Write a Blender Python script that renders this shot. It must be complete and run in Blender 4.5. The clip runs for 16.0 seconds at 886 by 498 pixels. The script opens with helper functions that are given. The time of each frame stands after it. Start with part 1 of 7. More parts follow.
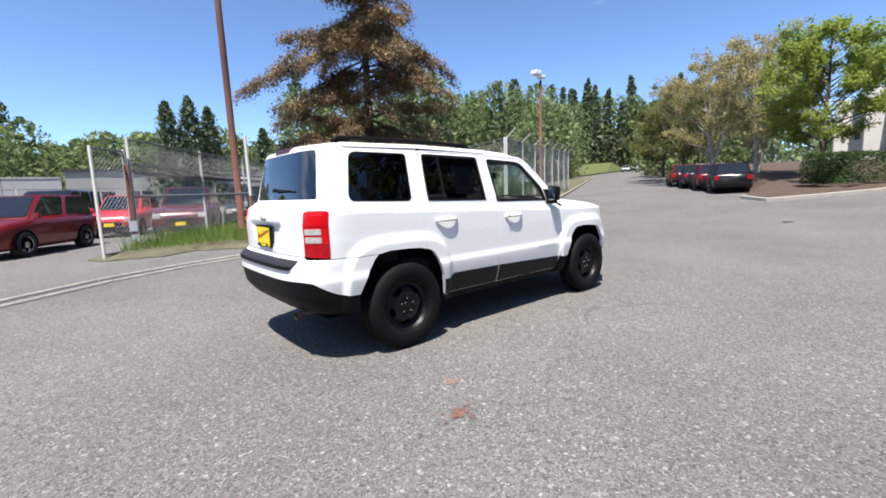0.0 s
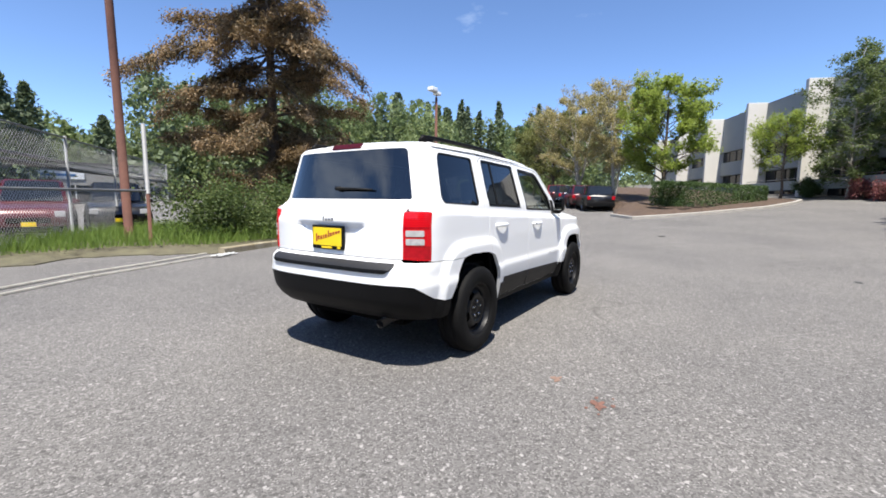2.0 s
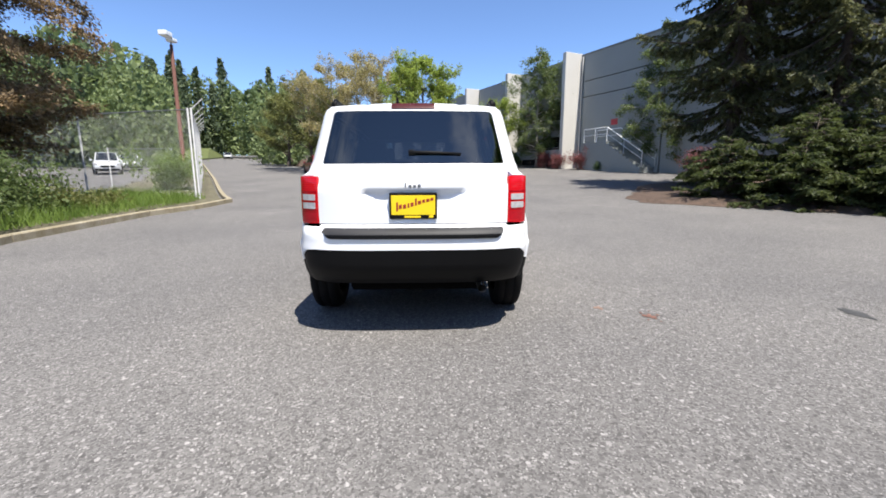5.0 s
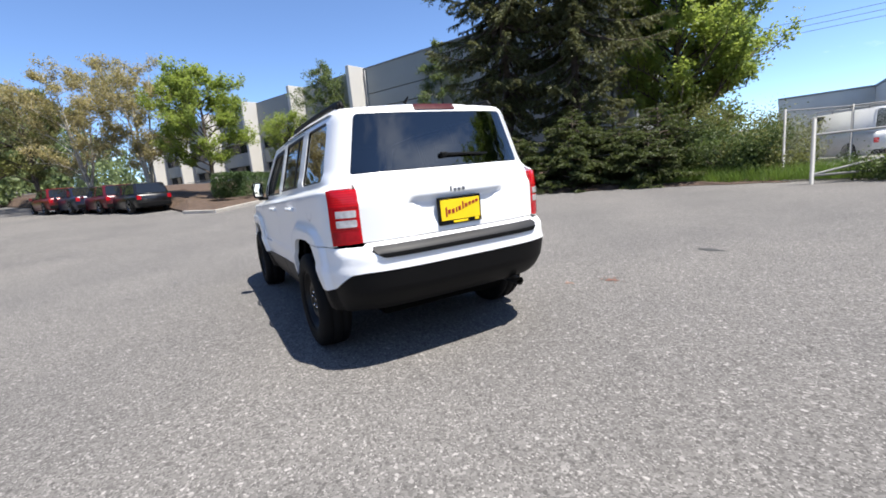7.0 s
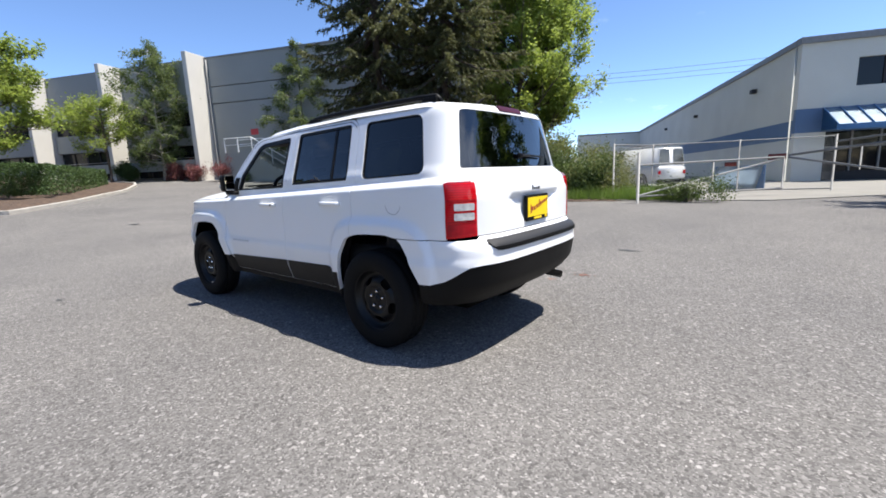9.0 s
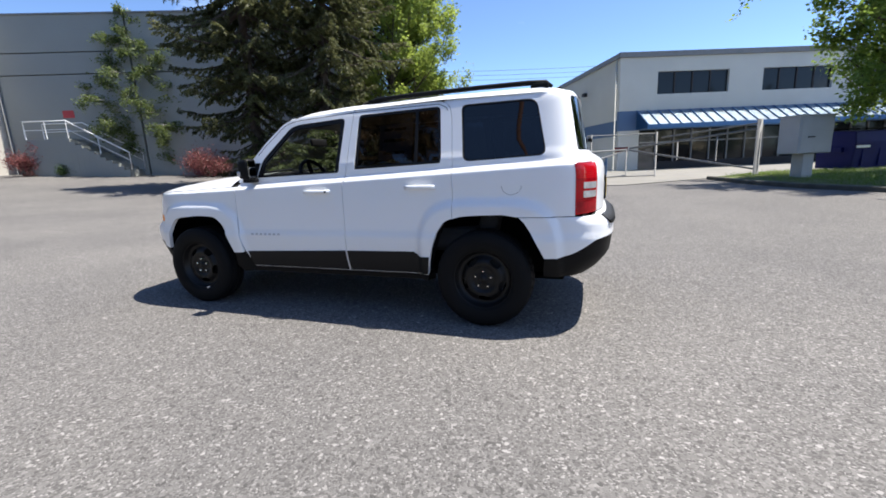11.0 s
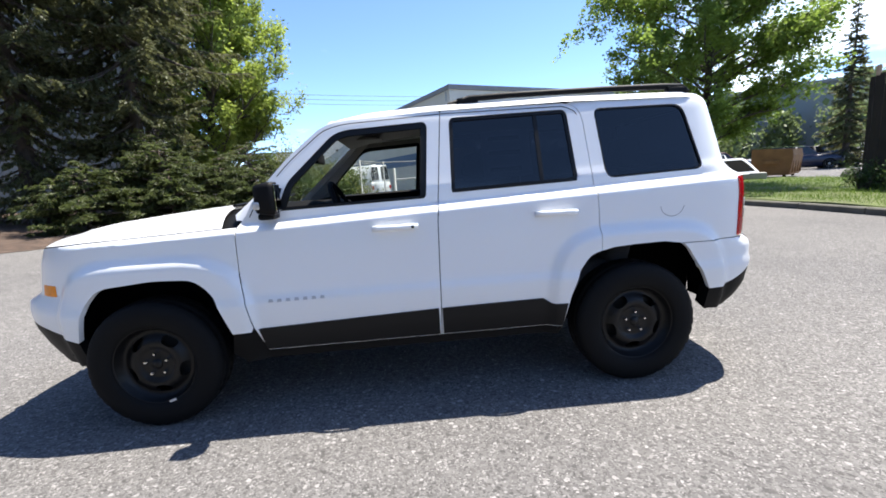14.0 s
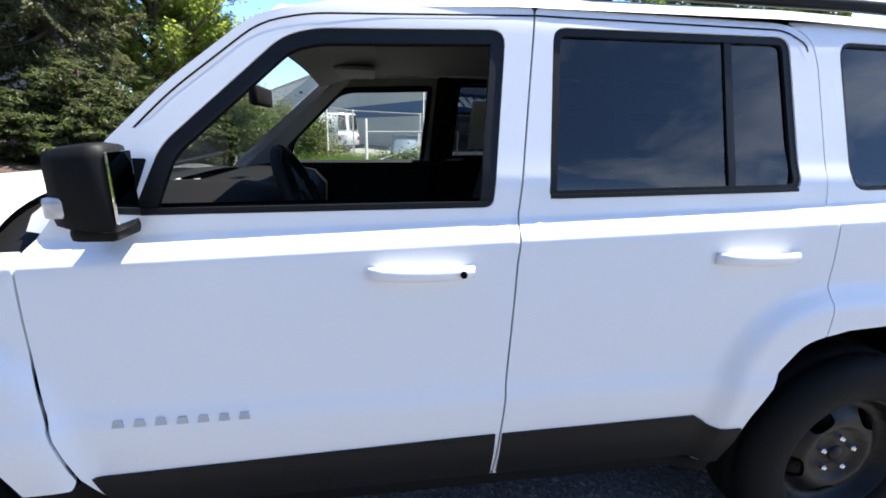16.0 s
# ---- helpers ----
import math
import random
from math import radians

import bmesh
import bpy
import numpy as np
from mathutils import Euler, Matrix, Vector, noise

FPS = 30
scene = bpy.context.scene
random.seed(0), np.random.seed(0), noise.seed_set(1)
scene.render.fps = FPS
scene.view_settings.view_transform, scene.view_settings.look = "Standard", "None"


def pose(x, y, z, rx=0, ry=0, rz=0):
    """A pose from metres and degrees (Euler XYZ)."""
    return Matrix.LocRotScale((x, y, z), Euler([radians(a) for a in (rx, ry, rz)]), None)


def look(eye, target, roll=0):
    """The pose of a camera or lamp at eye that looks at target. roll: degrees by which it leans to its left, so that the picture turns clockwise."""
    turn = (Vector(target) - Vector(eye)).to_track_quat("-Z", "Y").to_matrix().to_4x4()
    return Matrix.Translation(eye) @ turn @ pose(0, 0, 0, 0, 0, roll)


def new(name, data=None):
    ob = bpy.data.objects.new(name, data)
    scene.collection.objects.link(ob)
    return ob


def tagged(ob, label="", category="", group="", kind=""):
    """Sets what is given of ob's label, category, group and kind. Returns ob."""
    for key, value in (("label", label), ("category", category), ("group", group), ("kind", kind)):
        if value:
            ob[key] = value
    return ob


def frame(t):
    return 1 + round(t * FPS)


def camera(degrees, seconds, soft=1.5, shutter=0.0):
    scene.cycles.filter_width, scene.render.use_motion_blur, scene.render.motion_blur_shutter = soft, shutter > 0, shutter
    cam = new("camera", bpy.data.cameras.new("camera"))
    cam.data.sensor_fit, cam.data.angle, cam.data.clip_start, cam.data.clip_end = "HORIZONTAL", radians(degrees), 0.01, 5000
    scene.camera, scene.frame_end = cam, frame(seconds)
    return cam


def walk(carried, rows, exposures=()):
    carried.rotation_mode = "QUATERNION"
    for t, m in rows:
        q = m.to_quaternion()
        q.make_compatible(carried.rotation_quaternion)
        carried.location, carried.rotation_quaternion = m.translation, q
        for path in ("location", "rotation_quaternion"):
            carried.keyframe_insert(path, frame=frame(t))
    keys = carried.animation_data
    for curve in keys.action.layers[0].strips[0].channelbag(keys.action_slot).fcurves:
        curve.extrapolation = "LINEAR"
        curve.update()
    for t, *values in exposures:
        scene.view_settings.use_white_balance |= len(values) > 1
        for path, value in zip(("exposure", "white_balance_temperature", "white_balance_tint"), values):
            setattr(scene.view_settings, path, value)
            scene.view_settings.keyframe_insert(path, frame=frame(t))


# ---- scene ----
cam = camera(92.0, 16.0, 1.75)
PATH = [
    (0, (-3.251, -3.57, 1.235), (-1.968, -2.058, 0.97), -1.9),
    (0.5, (-3.534, -3.266, 1.21), (-2.169, -1.825, 0.971), -0.0),
    (1, (-3.821, -3.016, 1.21), (-2.329, -1.696, 1.036), 1.0),
    (1.5, (-4.102, -2.747, 1.204), (-2.499, -1.565, 1.019), 0.6),
    (2, (-4.305, -2.405, 1.203), (-2.63, -1.335, 0.98), 0.6),
    (2.5, (-4.551, -2.078, 1.209), (-2.773, -1.184, 1.002), -1.3),
    (3, (-4.709, -1.724, 1.194), (-2.878, -0.949, 0.984), -0.4),
    (3.5, (-4.813, -1.336, 1.181), (-2.927, -0.713, 0.95), 1.2),
    (4, (-4.977, -0.939, 1.182), (-3.03, -0.571, 0.911), -0.8),
    (4.5, (-4.998, -0.529, 1.148), (-3.029, -0.414, 0.818), -1.4),
    (5, (-5.004, -0.118, 1.145), (-3.035, -0.173, 0.796), -0.2),
    (5.2, (-5.01, 0.046, 1.14), (-3.058, -0.17, 0.762), -1.2),
    (7.3, (-4.333, 1.656, 1.167), (-2.645, 0.632, 0.85), -4.8),
    (7.5, (-4.255, 1.784, 1.172), (-2.595, 0.71, 0.87), -4.1),
    (8, (-4.065, 2.155, 1.188), (-2.549, 0.893, 0.859), -5.4),
    (8.5, (-3.784, 2.441, 1.167), (-2.419, 1.03, 0.784), -4.2),
    (9, (-3.496, 2.737, 1.175), (-2.247, 1.213, 0.834), -2.4),
    (9.2, (-3.385, 2.892, 1.199), (-2.197, 1.327, 0.828), -3.4),
    (11.3, (-1.818, 3.696, 1.175), (-1.224, 1.823, 0.799), -1.4),
    (11.5, (-1.663, 3.714, 1.175), (-1.122, 1.821, 0.825), -0.7),
    (12, (-1.259, 3.787, 1.178), (-0.951, 1.845, 0.809), -1.5),
    (12.5, (-0.881, 3.719, 1.166), (-0.676, 1.764, 0.798), -1.2),
    (13, (-0.542, 3.571, 1.172), (-0.513, 1.598, 0.843), 0.5),
    (13.5, (-0.249, 3.4, 1.194), (-0.418, 1.435, 0.859), -1.6),
    (14, (-0.092, 3.081, 1.235), (-0.225, 1.114, 0.9), -3.7),
    (14.5, (0.04, 2.759, 1.254), (-0.13, 0.802, 0.879), -1.5),
    (15, (0.135, 2.436, 1.289), (-0.188, 0.508, 0.867), -2.7),
    (15.3, (0.08, 2.238, 1.292), (-0.22, 0.305, 0.875), -2.6),
    (15.5, (0.088, 2.072, 1.305), (-0.191, 0.14, 0.87), -0.6),
    (16, (0.099, 1.75, 1.297), (-0.201, -0.155, 0.767), 1.4),
]
walk(cam, [(t, look(eye, target, roll)) for t, eye, target, roll in PATH], [(0, 0.95), (5, 0.95), (9, 0.96), (12, 1.04), (13, 1.2), (14, 1.33), (15, 1.5), (15.5, 1.6), (16, 1.7)])

# ---- world, sun ----
SUN = Vector((-0.37, -0.22, 1.0)).normalized()
world = bpy.data.worlds.new("sky")
scene.world = world
world.use_nodes = True
wn = world.node_tree.nodes
sky = wn.new("ShaderNodeTexSky")
sky.sky_type = "NISHITA"
sky.sun_disc = False
sky.sun_elevation = math.asin(SUN.z)
sky.sun_rotation = math.atan2(SUN.x, SUN.y)
sky.air_density, sky.dust_density, sky.ozone_density = 0.68, 0.3, 2.2
sky.altitude = 1200
wn["Background"].inputs["Strength"].default_value = 0.143
# broken cloud over the blue, more of it to the west
wl = world.node_tree.links
wco = wn.new("ShaderNodeTexCoord")
wmap = wn.new("ShaderNodeMapping")
wmap.inputs["Scale"].default_value = (1.0, 1.0, 2.6)
wl.new(wco.outputs["Generated"], wmap.inputs["Vector"])
cloud = wn.new("ShaderNodeTexNoise")
cloud.inputs["Scale"].default_value, cloud.inputs["Detail"].default_value, cloud.inputs["Roughness"].default_value = 2.6, 7, 0.58
wl.new(wmap.outputs[0], cloud.inputs["Vector"])
wsep = wn.new("ShaderNodeSeparateXYZ")
wl.new(wco.outputs["Generated"], wsep.inputs[0])
west = wn.new("ShaderNodeMapRange")
west.interpolation_type = "SMOOTHSTEP"
west.inputs["From Min"].default_value, west.inputs["From Max"].default_value = -0.1, -0.75
west.inputs["To Min"].default_value, west.inputs["To Max"].default_value = -0.04, 0.14
wl.new(wsep.outputs["X"], west.inputs["Value"])
cover = wn.new("ShaderNodeMath")
cover.operation = "ADD"
wl.new(cloud.outputs["Fac"], cover.inputs[0])
wl.new(west.outputs[0], cover.inputs[1])
veil = wn.new("ShaderNodeValToRGB")
veil.color_ramp.elements[0].position, veil.color_ramp.elements[0].color = 0.6, (0.83, 0.905, 0.99, 1)
veil.color_ramp.elements[1].position, veil.color_ramp.elements[1].color = 0.76, (2.9, 2.1, 1.5, 1)
wl.new(cover.outputs[0], veil.inputs[0])
tint = wn.new("ShaderNodeMix")
tint.data_type, tint.blend_type = "RGBA", "MULTIPLY"
tint.inputs[0].default_value = 1.0
wl.new(sky.outputs[0], tint.inputs[6])
wl.new(veil.outputs[0], tint.inputs[7])
wl.new(tint.outputs[2], wn["Background"].inputs["Color"])
sun_data = bpy.data.lights.new("sun", "SUN")
sun_data.energy, sun_data.angle, sun_data.color = 4.9, radians(0.55), (1.0, 0.945, 0.855)
sun_ob = new("sun", sun_data)
sun_ob.matrix_world = look(SUN * 60, (0, 0, 0))


# ---- materials ----
def nodes_of(name):
    m = bpy.data.materials.new(name)
    m.use_nodes = True
    t = m.node_tree
    return m, t.nodes, t.links, t.nodes["Principled BSDF"]


def ramp(n, stops):
    r = n.new("ShaderNodeValToRGB")
    while len(r.color_ramp.elements) < len(stops):
        r.color_ramp.elements.new(0.5)
    for e, (p, c) in zip(r.color_ramp.elements, stops):
        e.position, e.color = p, (*c, 1)
    return r


def tone(c, k):
    return tuple(max(0.0, min(1.0, v * k)) for v in c)


def mat(name, col, rough=0.6, metal=0.0, var=0.2, scale=3.0, fine=40.0, bump=0.15, col2=None, coat=0.0, rvar=0.1, spec=0.5, dist=0.01):
    """A surface with broad and fine variation in colour, roughness and relief."""
    m, n, l, p = nodes_of(name)
    co = n.new("ShaderNodeTexCoord")
    a = n.new("ShaderNodeTexNoise")
    a.inputs["Scale"].default_value, a.inputs["Detail"].default_value = scale, 5
    b = n.new("ShaderNodeTexNoise")
    b.inputs["Scale"].default_value, b.inputs["Detail"].default_value = fine, 4
    for t in (a, b):
        l.new(co.outputs["Object"], t.inputs["Vector"])
    mixf = n.new("ShaderNodeMath")
    mixf.operation = "MULTIPLY_ADD"
    l.new(b.outputs["Fac"], mixf.inputs[0])
    mixf.inputs[1].default_value = 0.45
    sub = n.new("ShaderNodeMath")
    sub.operation = "MULTIPLY"
    l.new(a.outputs["Fac"], sub.inputs[0])
    sub.inputs[1].default_value = 0.55
    l.new(sub.outputs[0], mixf.inputs[2])
    r = ramp(n, [(0.3, tone(col, 1 - var)), (0.7, col2 or tone(col, 1 + var))])
    l.new(mixf.outputs[0], r.inputs[0])
    l.new(r.outputs[0], p.inputs["Base Color"])
    rr = n.new("ShaderNodeMapRange")
    rr.inputs["To Min"].default_value, rr.inputs["To Max"].default_value = max(0.02, rough - rvar), min(1, rough + rvar)
    l.new(mixf.outputs[0], rr.inputs["Value"])
    l.new(rr.outputs[0], p.inputs["Roughness"])
    p.inputs["Metallic"].default_value = metal
    p.inputs["Specular IOR Level"].default_value = spec
    p.inputs["Coat Weight"].default_value = coat
    p.inputs["Coat Roughness"].default_value = 0.03
    if bump:
        bp = n.new("ShaderNodeBump")
        bp.inputs["Strength"].default_value, bp.inputs["Distance"].default_value = bump, dist
        l.new(b.outputs["Fac"], bp.inputs["Height"])
        l.new(bp.outputs[0], p.inputs["Normal"])
    return m


def leaf_mat(name, dark, light, through_col, mixv=0.35, broad=0.9, by_leaf=0.6):
    """Leaves: colour by leaf, and light let through."""
    m, n, l, p = nodes_of(name)
    g = n.new("ShaderNodeNewGeometry")
    co = n.new("ShaderNodeTexCoord")
    a = n.new("ShaderNodeTexNoise")
    a.inputs["Scale"].default_value = broad
    l.new(co.outputs["Object"], a.inputs["Vector"])
    ad = n.new("ShaderNodeMath")
    ad.operation = "MULTIPLY_ADD"
    l.new(g.outputs["Random Per Island"], ad.inputs[0])
    ad.inputs[1].default_value = by_leaf
    a.inputs["Detail"].default_value = 4
    l.new(a.outputs["Fac"], ad.inputs[2])
    r = ramp(n, [(0.35, dark), (0.6 + 0.66 * by_leaf, light)])
    l.new(ad.outputs[0], r.inputs[0])
    l.new(r.outputs[0], p.inputs["Base Color"])
    p.inputs["Roughness"].default_value = 0.55
    p.inputs["Specular IOR Level"].default_value = 0.3
    tr = n.new("ShaderNodeBsdfTranslucent")
    hs = n.new("ShaderNodeMix")
    hs.data_type = "RGBA"
    hs.inputs[0].default_value = 0.5
    l.new(r.outputs[0], hs.inputs[6])
    hs.inputs[7].default_value = (*through_col, 1)
    l.new(hs.outputs[2], tr.inputs["Color"])
    mx = n.new("ShaderNodeMixShader")
    mx.inputs[0].default_value = mixv
    l.new(p.outputs[0], mx.inputs[1])
    l.new(tr.outputs[0], mx.inputs[2])
    l.new(mx.outputs[0], n["Material Output"].inputs["Surface"])
    return m


def thin_glass(name, tint, gloss=0.06):
    """A thin pane: what lies behind is tinted, and the surface mirrors by its angle."""
    m, n, l, p = nodes_of(name)
    n.remove(p)
    t = n.new("ShaderNodeBsdfTransparent")
    t.inputs["Color"].default_value = (*tint, 1)
    g = n.new("ShaderNodeBsdfGlossy")
    g.inputs["Roughness"].default_value = 0.01
    g.inputs["Color"].default_value = (1, 1, 1, 1)
    f = n.new("ShaderNodeLayerWeight")
    f.inputs["Blend"].default_value = 0.5
    pw = n.new("ShaderNodeMath")
    pw.operation = "POWER"
    l.new(f.outputs["Facing"], pw.inputs[0])
    pw.inputs[1].default_value = 4.0
    ma = n.new("ShaderNodeMath")
    ma.operation = "MULTIPLY_ADD"
    l.new(pw.outputs[0], ma.inputs[0])
    ma.inputs[1].default_value, ma.inputs[2].default_value = 1 - gloss, gloss
    mx = n.new("ShaderNodeMixShader")
    l.new(ma.outputs[0], mx.inputs[0])
    l.new(t.outputs[0], mx.inputs[1])
    l.new(g.outputs[0], mx.inputs[2])
    l.new(mx.outputs[0], n["Material Output"].inputs["Surface"])
    return m


def asphalt_mat(name, k=1.0):
    """Worn asphalt: pale stones in a grey binder, broad stains, fine cracks."""
    m, n, l, p = nodes_of(name)
    co = n.new("ShaderNodeTexCoord")
    v = n.new("ShaderNodeTexVoronoi")
    v.inputs["Scale"].default_value = 125
    l.new(co.outputs["Object"], v.inputs["Vector"])
    hsv = n.new("ShaderNodeSeparateColor")
    l.new(v.outputs["Color"], hsv.inputs[0])
    grey = lambda g: (g * k, g * 0.96 * k, g * 0.93 * k)
    stone = ramp(n, [(0.0, grey(0.11)), (0.4, grey(0.186)), (0.84, grey(0.243)), (0.94, grey(0.32)), (1.0, grey(0.45))])
    # larger pebbles among the fine stone
    v2 = n.new("ShaderNodeTexVoronoi")
    v2.inputs["Scale"].default_value = 62
    l.new(co.outputs["Object"], v2.inputs["Vector"])
    sep2 = n.new("ShaderNodeSeparateColor")
    l.new(v2.outputs["Color"], sep2.inputs[0])
    pick = n.new("ShaderNodeMath")
    pick.operation = "GREATER_THAN"
    l.new(sep2.outputs[1], pick.inputs[0])
    pick.inputs[1].default_value = 0.72
    which = n.new("ShaderNodeMix")
    l.new(pick.outputs[0], which.inputs[0])
    l.new(hsv.outputs[0], which.inputs[2])
    l.new(sep2.outputs[0], which.inputs[3])
    l.new(which.outputs[0], stone.inputs[0])
    big = n.new("ShaderNodeTexNoise")
    big.inputs["Scale"].default_value, big.inputs["Detail"].default_value, big.inputs["Roughness"].default_value = 0.32, 9, 0.6
    l.new(co.outputs["Object"], big.inputs["Vector"])
    stain = ramp(n, [(0.3, (0.84, 0.84, 0.85)), (0.7, (1.13, 1.12, 1.1))])
    l.new(big.outputs["Fac"], stain.inputs[0])
    mul = n.new("ShaderNodeMix")
    mul.data_type, mul.blend_type = "RGBA", "MULTIPLY"
    mul.inputs[0].default_value = 1
    l.new(stone.outputs[0], mul.inputs[6])
    l.new(stain.outputs[0], mul.inputs[7])
    # cracks: thin edges of a broad, warped cell pattern, in some areas only
    warp = n.new("ShaderNodeTexNoise")
    warp.inputs["Scale"].default_value, warp.inputs["Detail"].default_value = 1.4, 4
    l.new(co.outputs["Object"], warp.inputs["Vector"])
    wm = n.new("ShaderNodeMix")
    wm.data_type = "RGBA"
    wm.inputs[0].default_value = 0.45
    l.new(co.outputs["Object"], wm.inputs[6])
    l.new(warp.outputs["Color"], wm.inputs[7])
    cr = n.new("ShaderNodeTexVoronoi")
    cr.feature = "DISTANCE_TO_EDGE"
    cr.inputs["Scale"].default_value = 0.5
    l.new(wm.outputs[2], cr.inputs["Vector"])
    cl = ramp(n, [(0.0, (1, 1, 1)), (0.004, (0, 0, 0))])
    l.new(cr.outputs["Distance"], cl.inputs[0])
    area = n.new("ShaderNodeTexNoise")
    area.inputs["Scale"].default_value = 0.23
    l.new(co.outputs["Object"], area.inputs["Vector"])
    ar = ramp(n, [(0.5, (0, 0, 0)), (0.62, (0.55, 0.55, 0.55))])
    l.new(area.outputs["Fac"], ar.inputs[0])
    cm = n.new("ShaderNodeMath")
    cm.operation = "MULTIPLY"
    l.new(cl.outputs[0], cm.inputs[0])
    l.new(ar.outputs[0], cm.inputs[1])
    mx = n.new("ShaderNodeMix")
    mx.data_type = "RGBA"
    l.new(cm.outputs[0], mx.inputs[0])
    l.new(mul.outputs[2], mx.inputs[6])
    mx.inputs[7].default_value = (0.06, 0.058, 0.055, 1)
    l.new(mx.outputs[2], p.inputs["Base Color"])
    p.inputs["Roughness"].default_value = 0.88
    p.inputs["Specular IOR Level"].default_value = 0.15
    bp = n.new("ShaderNodeBump")
    bp.inputs["Strength"].default_value, bp.inputs["Distance"].default_value = 0.5, 0.004
    l.new(v.outputs["Distance"], bp.inputs["Height"])
    bp.invert = True
    l.new(bp.outputs[0], p.inputs["Normal"])
    return m


ASPHALT = asphalt_mat("worn_asphalt", 0.705)
CONCRETE = mat("kerb_concrete", (0.36, 0.34, 0.31), 0.9, var=0.25, scale=2, fine=60, bump=0.4)
YELLOW_KERB = mat("faded_yellow_kerb", (0.27, 0.21, 0.1), 0.9, var=0.35, scale=4, fine=50, bump=0.4, col2=(0.37, 0.33, 0.25))
SOIL = mat("bark_soil", (0.07, 0.047, 0.035), 0.95, var=0.5, scale=5, fine=60, bump=0.8, col2=(0.13, 0.085, 0.06), dist=0.03)
GRASS_SOIL = mat("grass_soil", (0.1, 0.1, 0.04), 0.95, var=0.4, scale=3, fine=50, bump=0.8, col2=(0.13, 0.17, 0.045), dist=0.03)
DIRT_EDGE = mat("dry_dirt", (0.12, 0.1, 0.07), 0.95, var=0.4, scale=4, fine=60, bump=0.8, col2=(0.16, 0.15, 0.09), dist=0.03)
GRASS = leaf_mat("grass_blades", (0.07, 0.13, 0.02), (0.2, 0.28, 0.06), (0.22, 0.36, 0.05))
BARK = mat("bark", (0.09, 0.07, 0.055), 0.95, var=0.4, scale=6, fine=40, bump=0.9, dist=0.03)
PALE_BARK = mat("pale_bark", (0.35, 0.33, 0.29), 0.9, var=0.4, scale=6, fine=30, bump=0.5, dist=0.02)
L_BROWN = leaf_mat("browned_needles", (0.04, 0.04, 0.022), (0.3, 0.205, 0.112), (0.25, 0.165, 0.075), 0.28, 1.3, 0.22)
L_DARK = leaf_mat("dark_needles", (0.02, 0.026, 0.014), (0.145, 0.155, 0.072), (0.2, 0.21, 0.075), 0.42, 1.3, 0.28)
L_BRIGHT = leaf_mat("spring_leaves", (0.09, 0.135, 0.022), (0.29, 0.36, 0.085), (0.46, 0.56, 0.11), 0.55, 0.9, 0.4)
L_POPLAR = leaf_mat("poplar_leaves", (0.07, 0.12, 0.04), (0.2, 0.27, 0.1), (0.32, 0.44, 0.12), 0.55)
L_MAPLE = leaf_mat("maple_leaves", (0.06, 0.11, 0.02), (0.22, 0.31, 0.065), (0.38, 0.52, 0.1), 0.48, 0.9, 0.45)
L_OLIVE = leaf_mat("olive_leaves", (0.07, 0.1, 0.03), (0.2, 0.2, 0.07), (0.26, 0.28, 0.08), 0.4)
L_TAN = leaf_mat("tan_blossom", (0.13, 0.14, 0.05), (0.44, 0.37, 0.18), (0.42, 0.38, 0.16), 0.42)
L_BIRCH = leaf_mat("birch_leaves", (0.055, 0.085, 0.03), (0.16, 0.2, 0.078), (0.2, 0.27, 0.08), 0.42)
L_HEDGE = leaf_mat("hedge_leaves", (0.026, 0.052, 0.016), (0.085, 0.135, 0.045), (0.1, 0.17, 0.04), 0.28)
L_SHRUB = leaf_mat("shrub_leaves", (0.035, 0.06, 0.018), (0.125, 0.165, 0.055), (0.14, 0.2, 0.05), 0.35)
L_FIR = leaf_mat("young_fir_needles", (0.016, 0.027, 0.011), (0.09, 0.11, 0.038), (0.13, 0.17, 0.045), 0.4, 1.6, 0.3)
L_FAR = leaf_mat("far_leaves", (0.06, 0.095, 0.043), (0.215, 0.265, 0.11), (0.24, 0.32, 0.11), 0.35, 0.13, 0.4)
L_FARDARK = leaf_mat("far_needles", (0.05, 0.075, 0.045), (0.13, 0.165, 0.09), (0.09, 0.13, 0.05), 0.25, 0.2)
L_PINK = leaf_mat("pink_bloom", (0.05, 0.045, 0.03), (0.3, 0.1, 0.105), (0.26, 0.09, 0.085), 0.3)
GALV = mat("galvanised_steel", (0.22, 0.223, 0.226), 0.62, 0.3, var=0.2, scale=6, fine=50, bump=0.05)
PALE_GALV = mat("pale_galvanised_steel", (0.28, 0.284, 0.288), 0.6, 0.3, var=0.2, scale=6, fine=50, bump=0.05)
WIRE = mat("dull_zinc_wire", (0.48, 0.485, 0.49), 0.55, 0.25, var=0.15, scale=3, fine=20, bump=0)
RUST = mat("rusty_steel", (0.1, 0.04, 0.03), 0.85, 0.1, var=0.35, scale=2, fine=30, bump=0.3, col2=(0.15, 0.065, 0.045))
DARK_STEEL = mat("dark_pipe", (0.03, 0.03, 0.032), 0.5, 0.4, var=0.3)
WALL_GREY = mat("grey_tilt_up_wall", (0.27, 0.285, 0.275), 0.85, var=0.08, scale=0.4, fine=25, bump=0.15)
WALL_PALE = mat("pale_pilaster", (0.55, 0.53, 0.49), 0.85, var=0.08, scale=0.5, fine=25, bump=0.15)
WALL_CREAM = mat("cream_wall", (0.58, 0.585, 0.54), 0.85, var=0.1, scale=0.4, fine=20, bump=0.15)
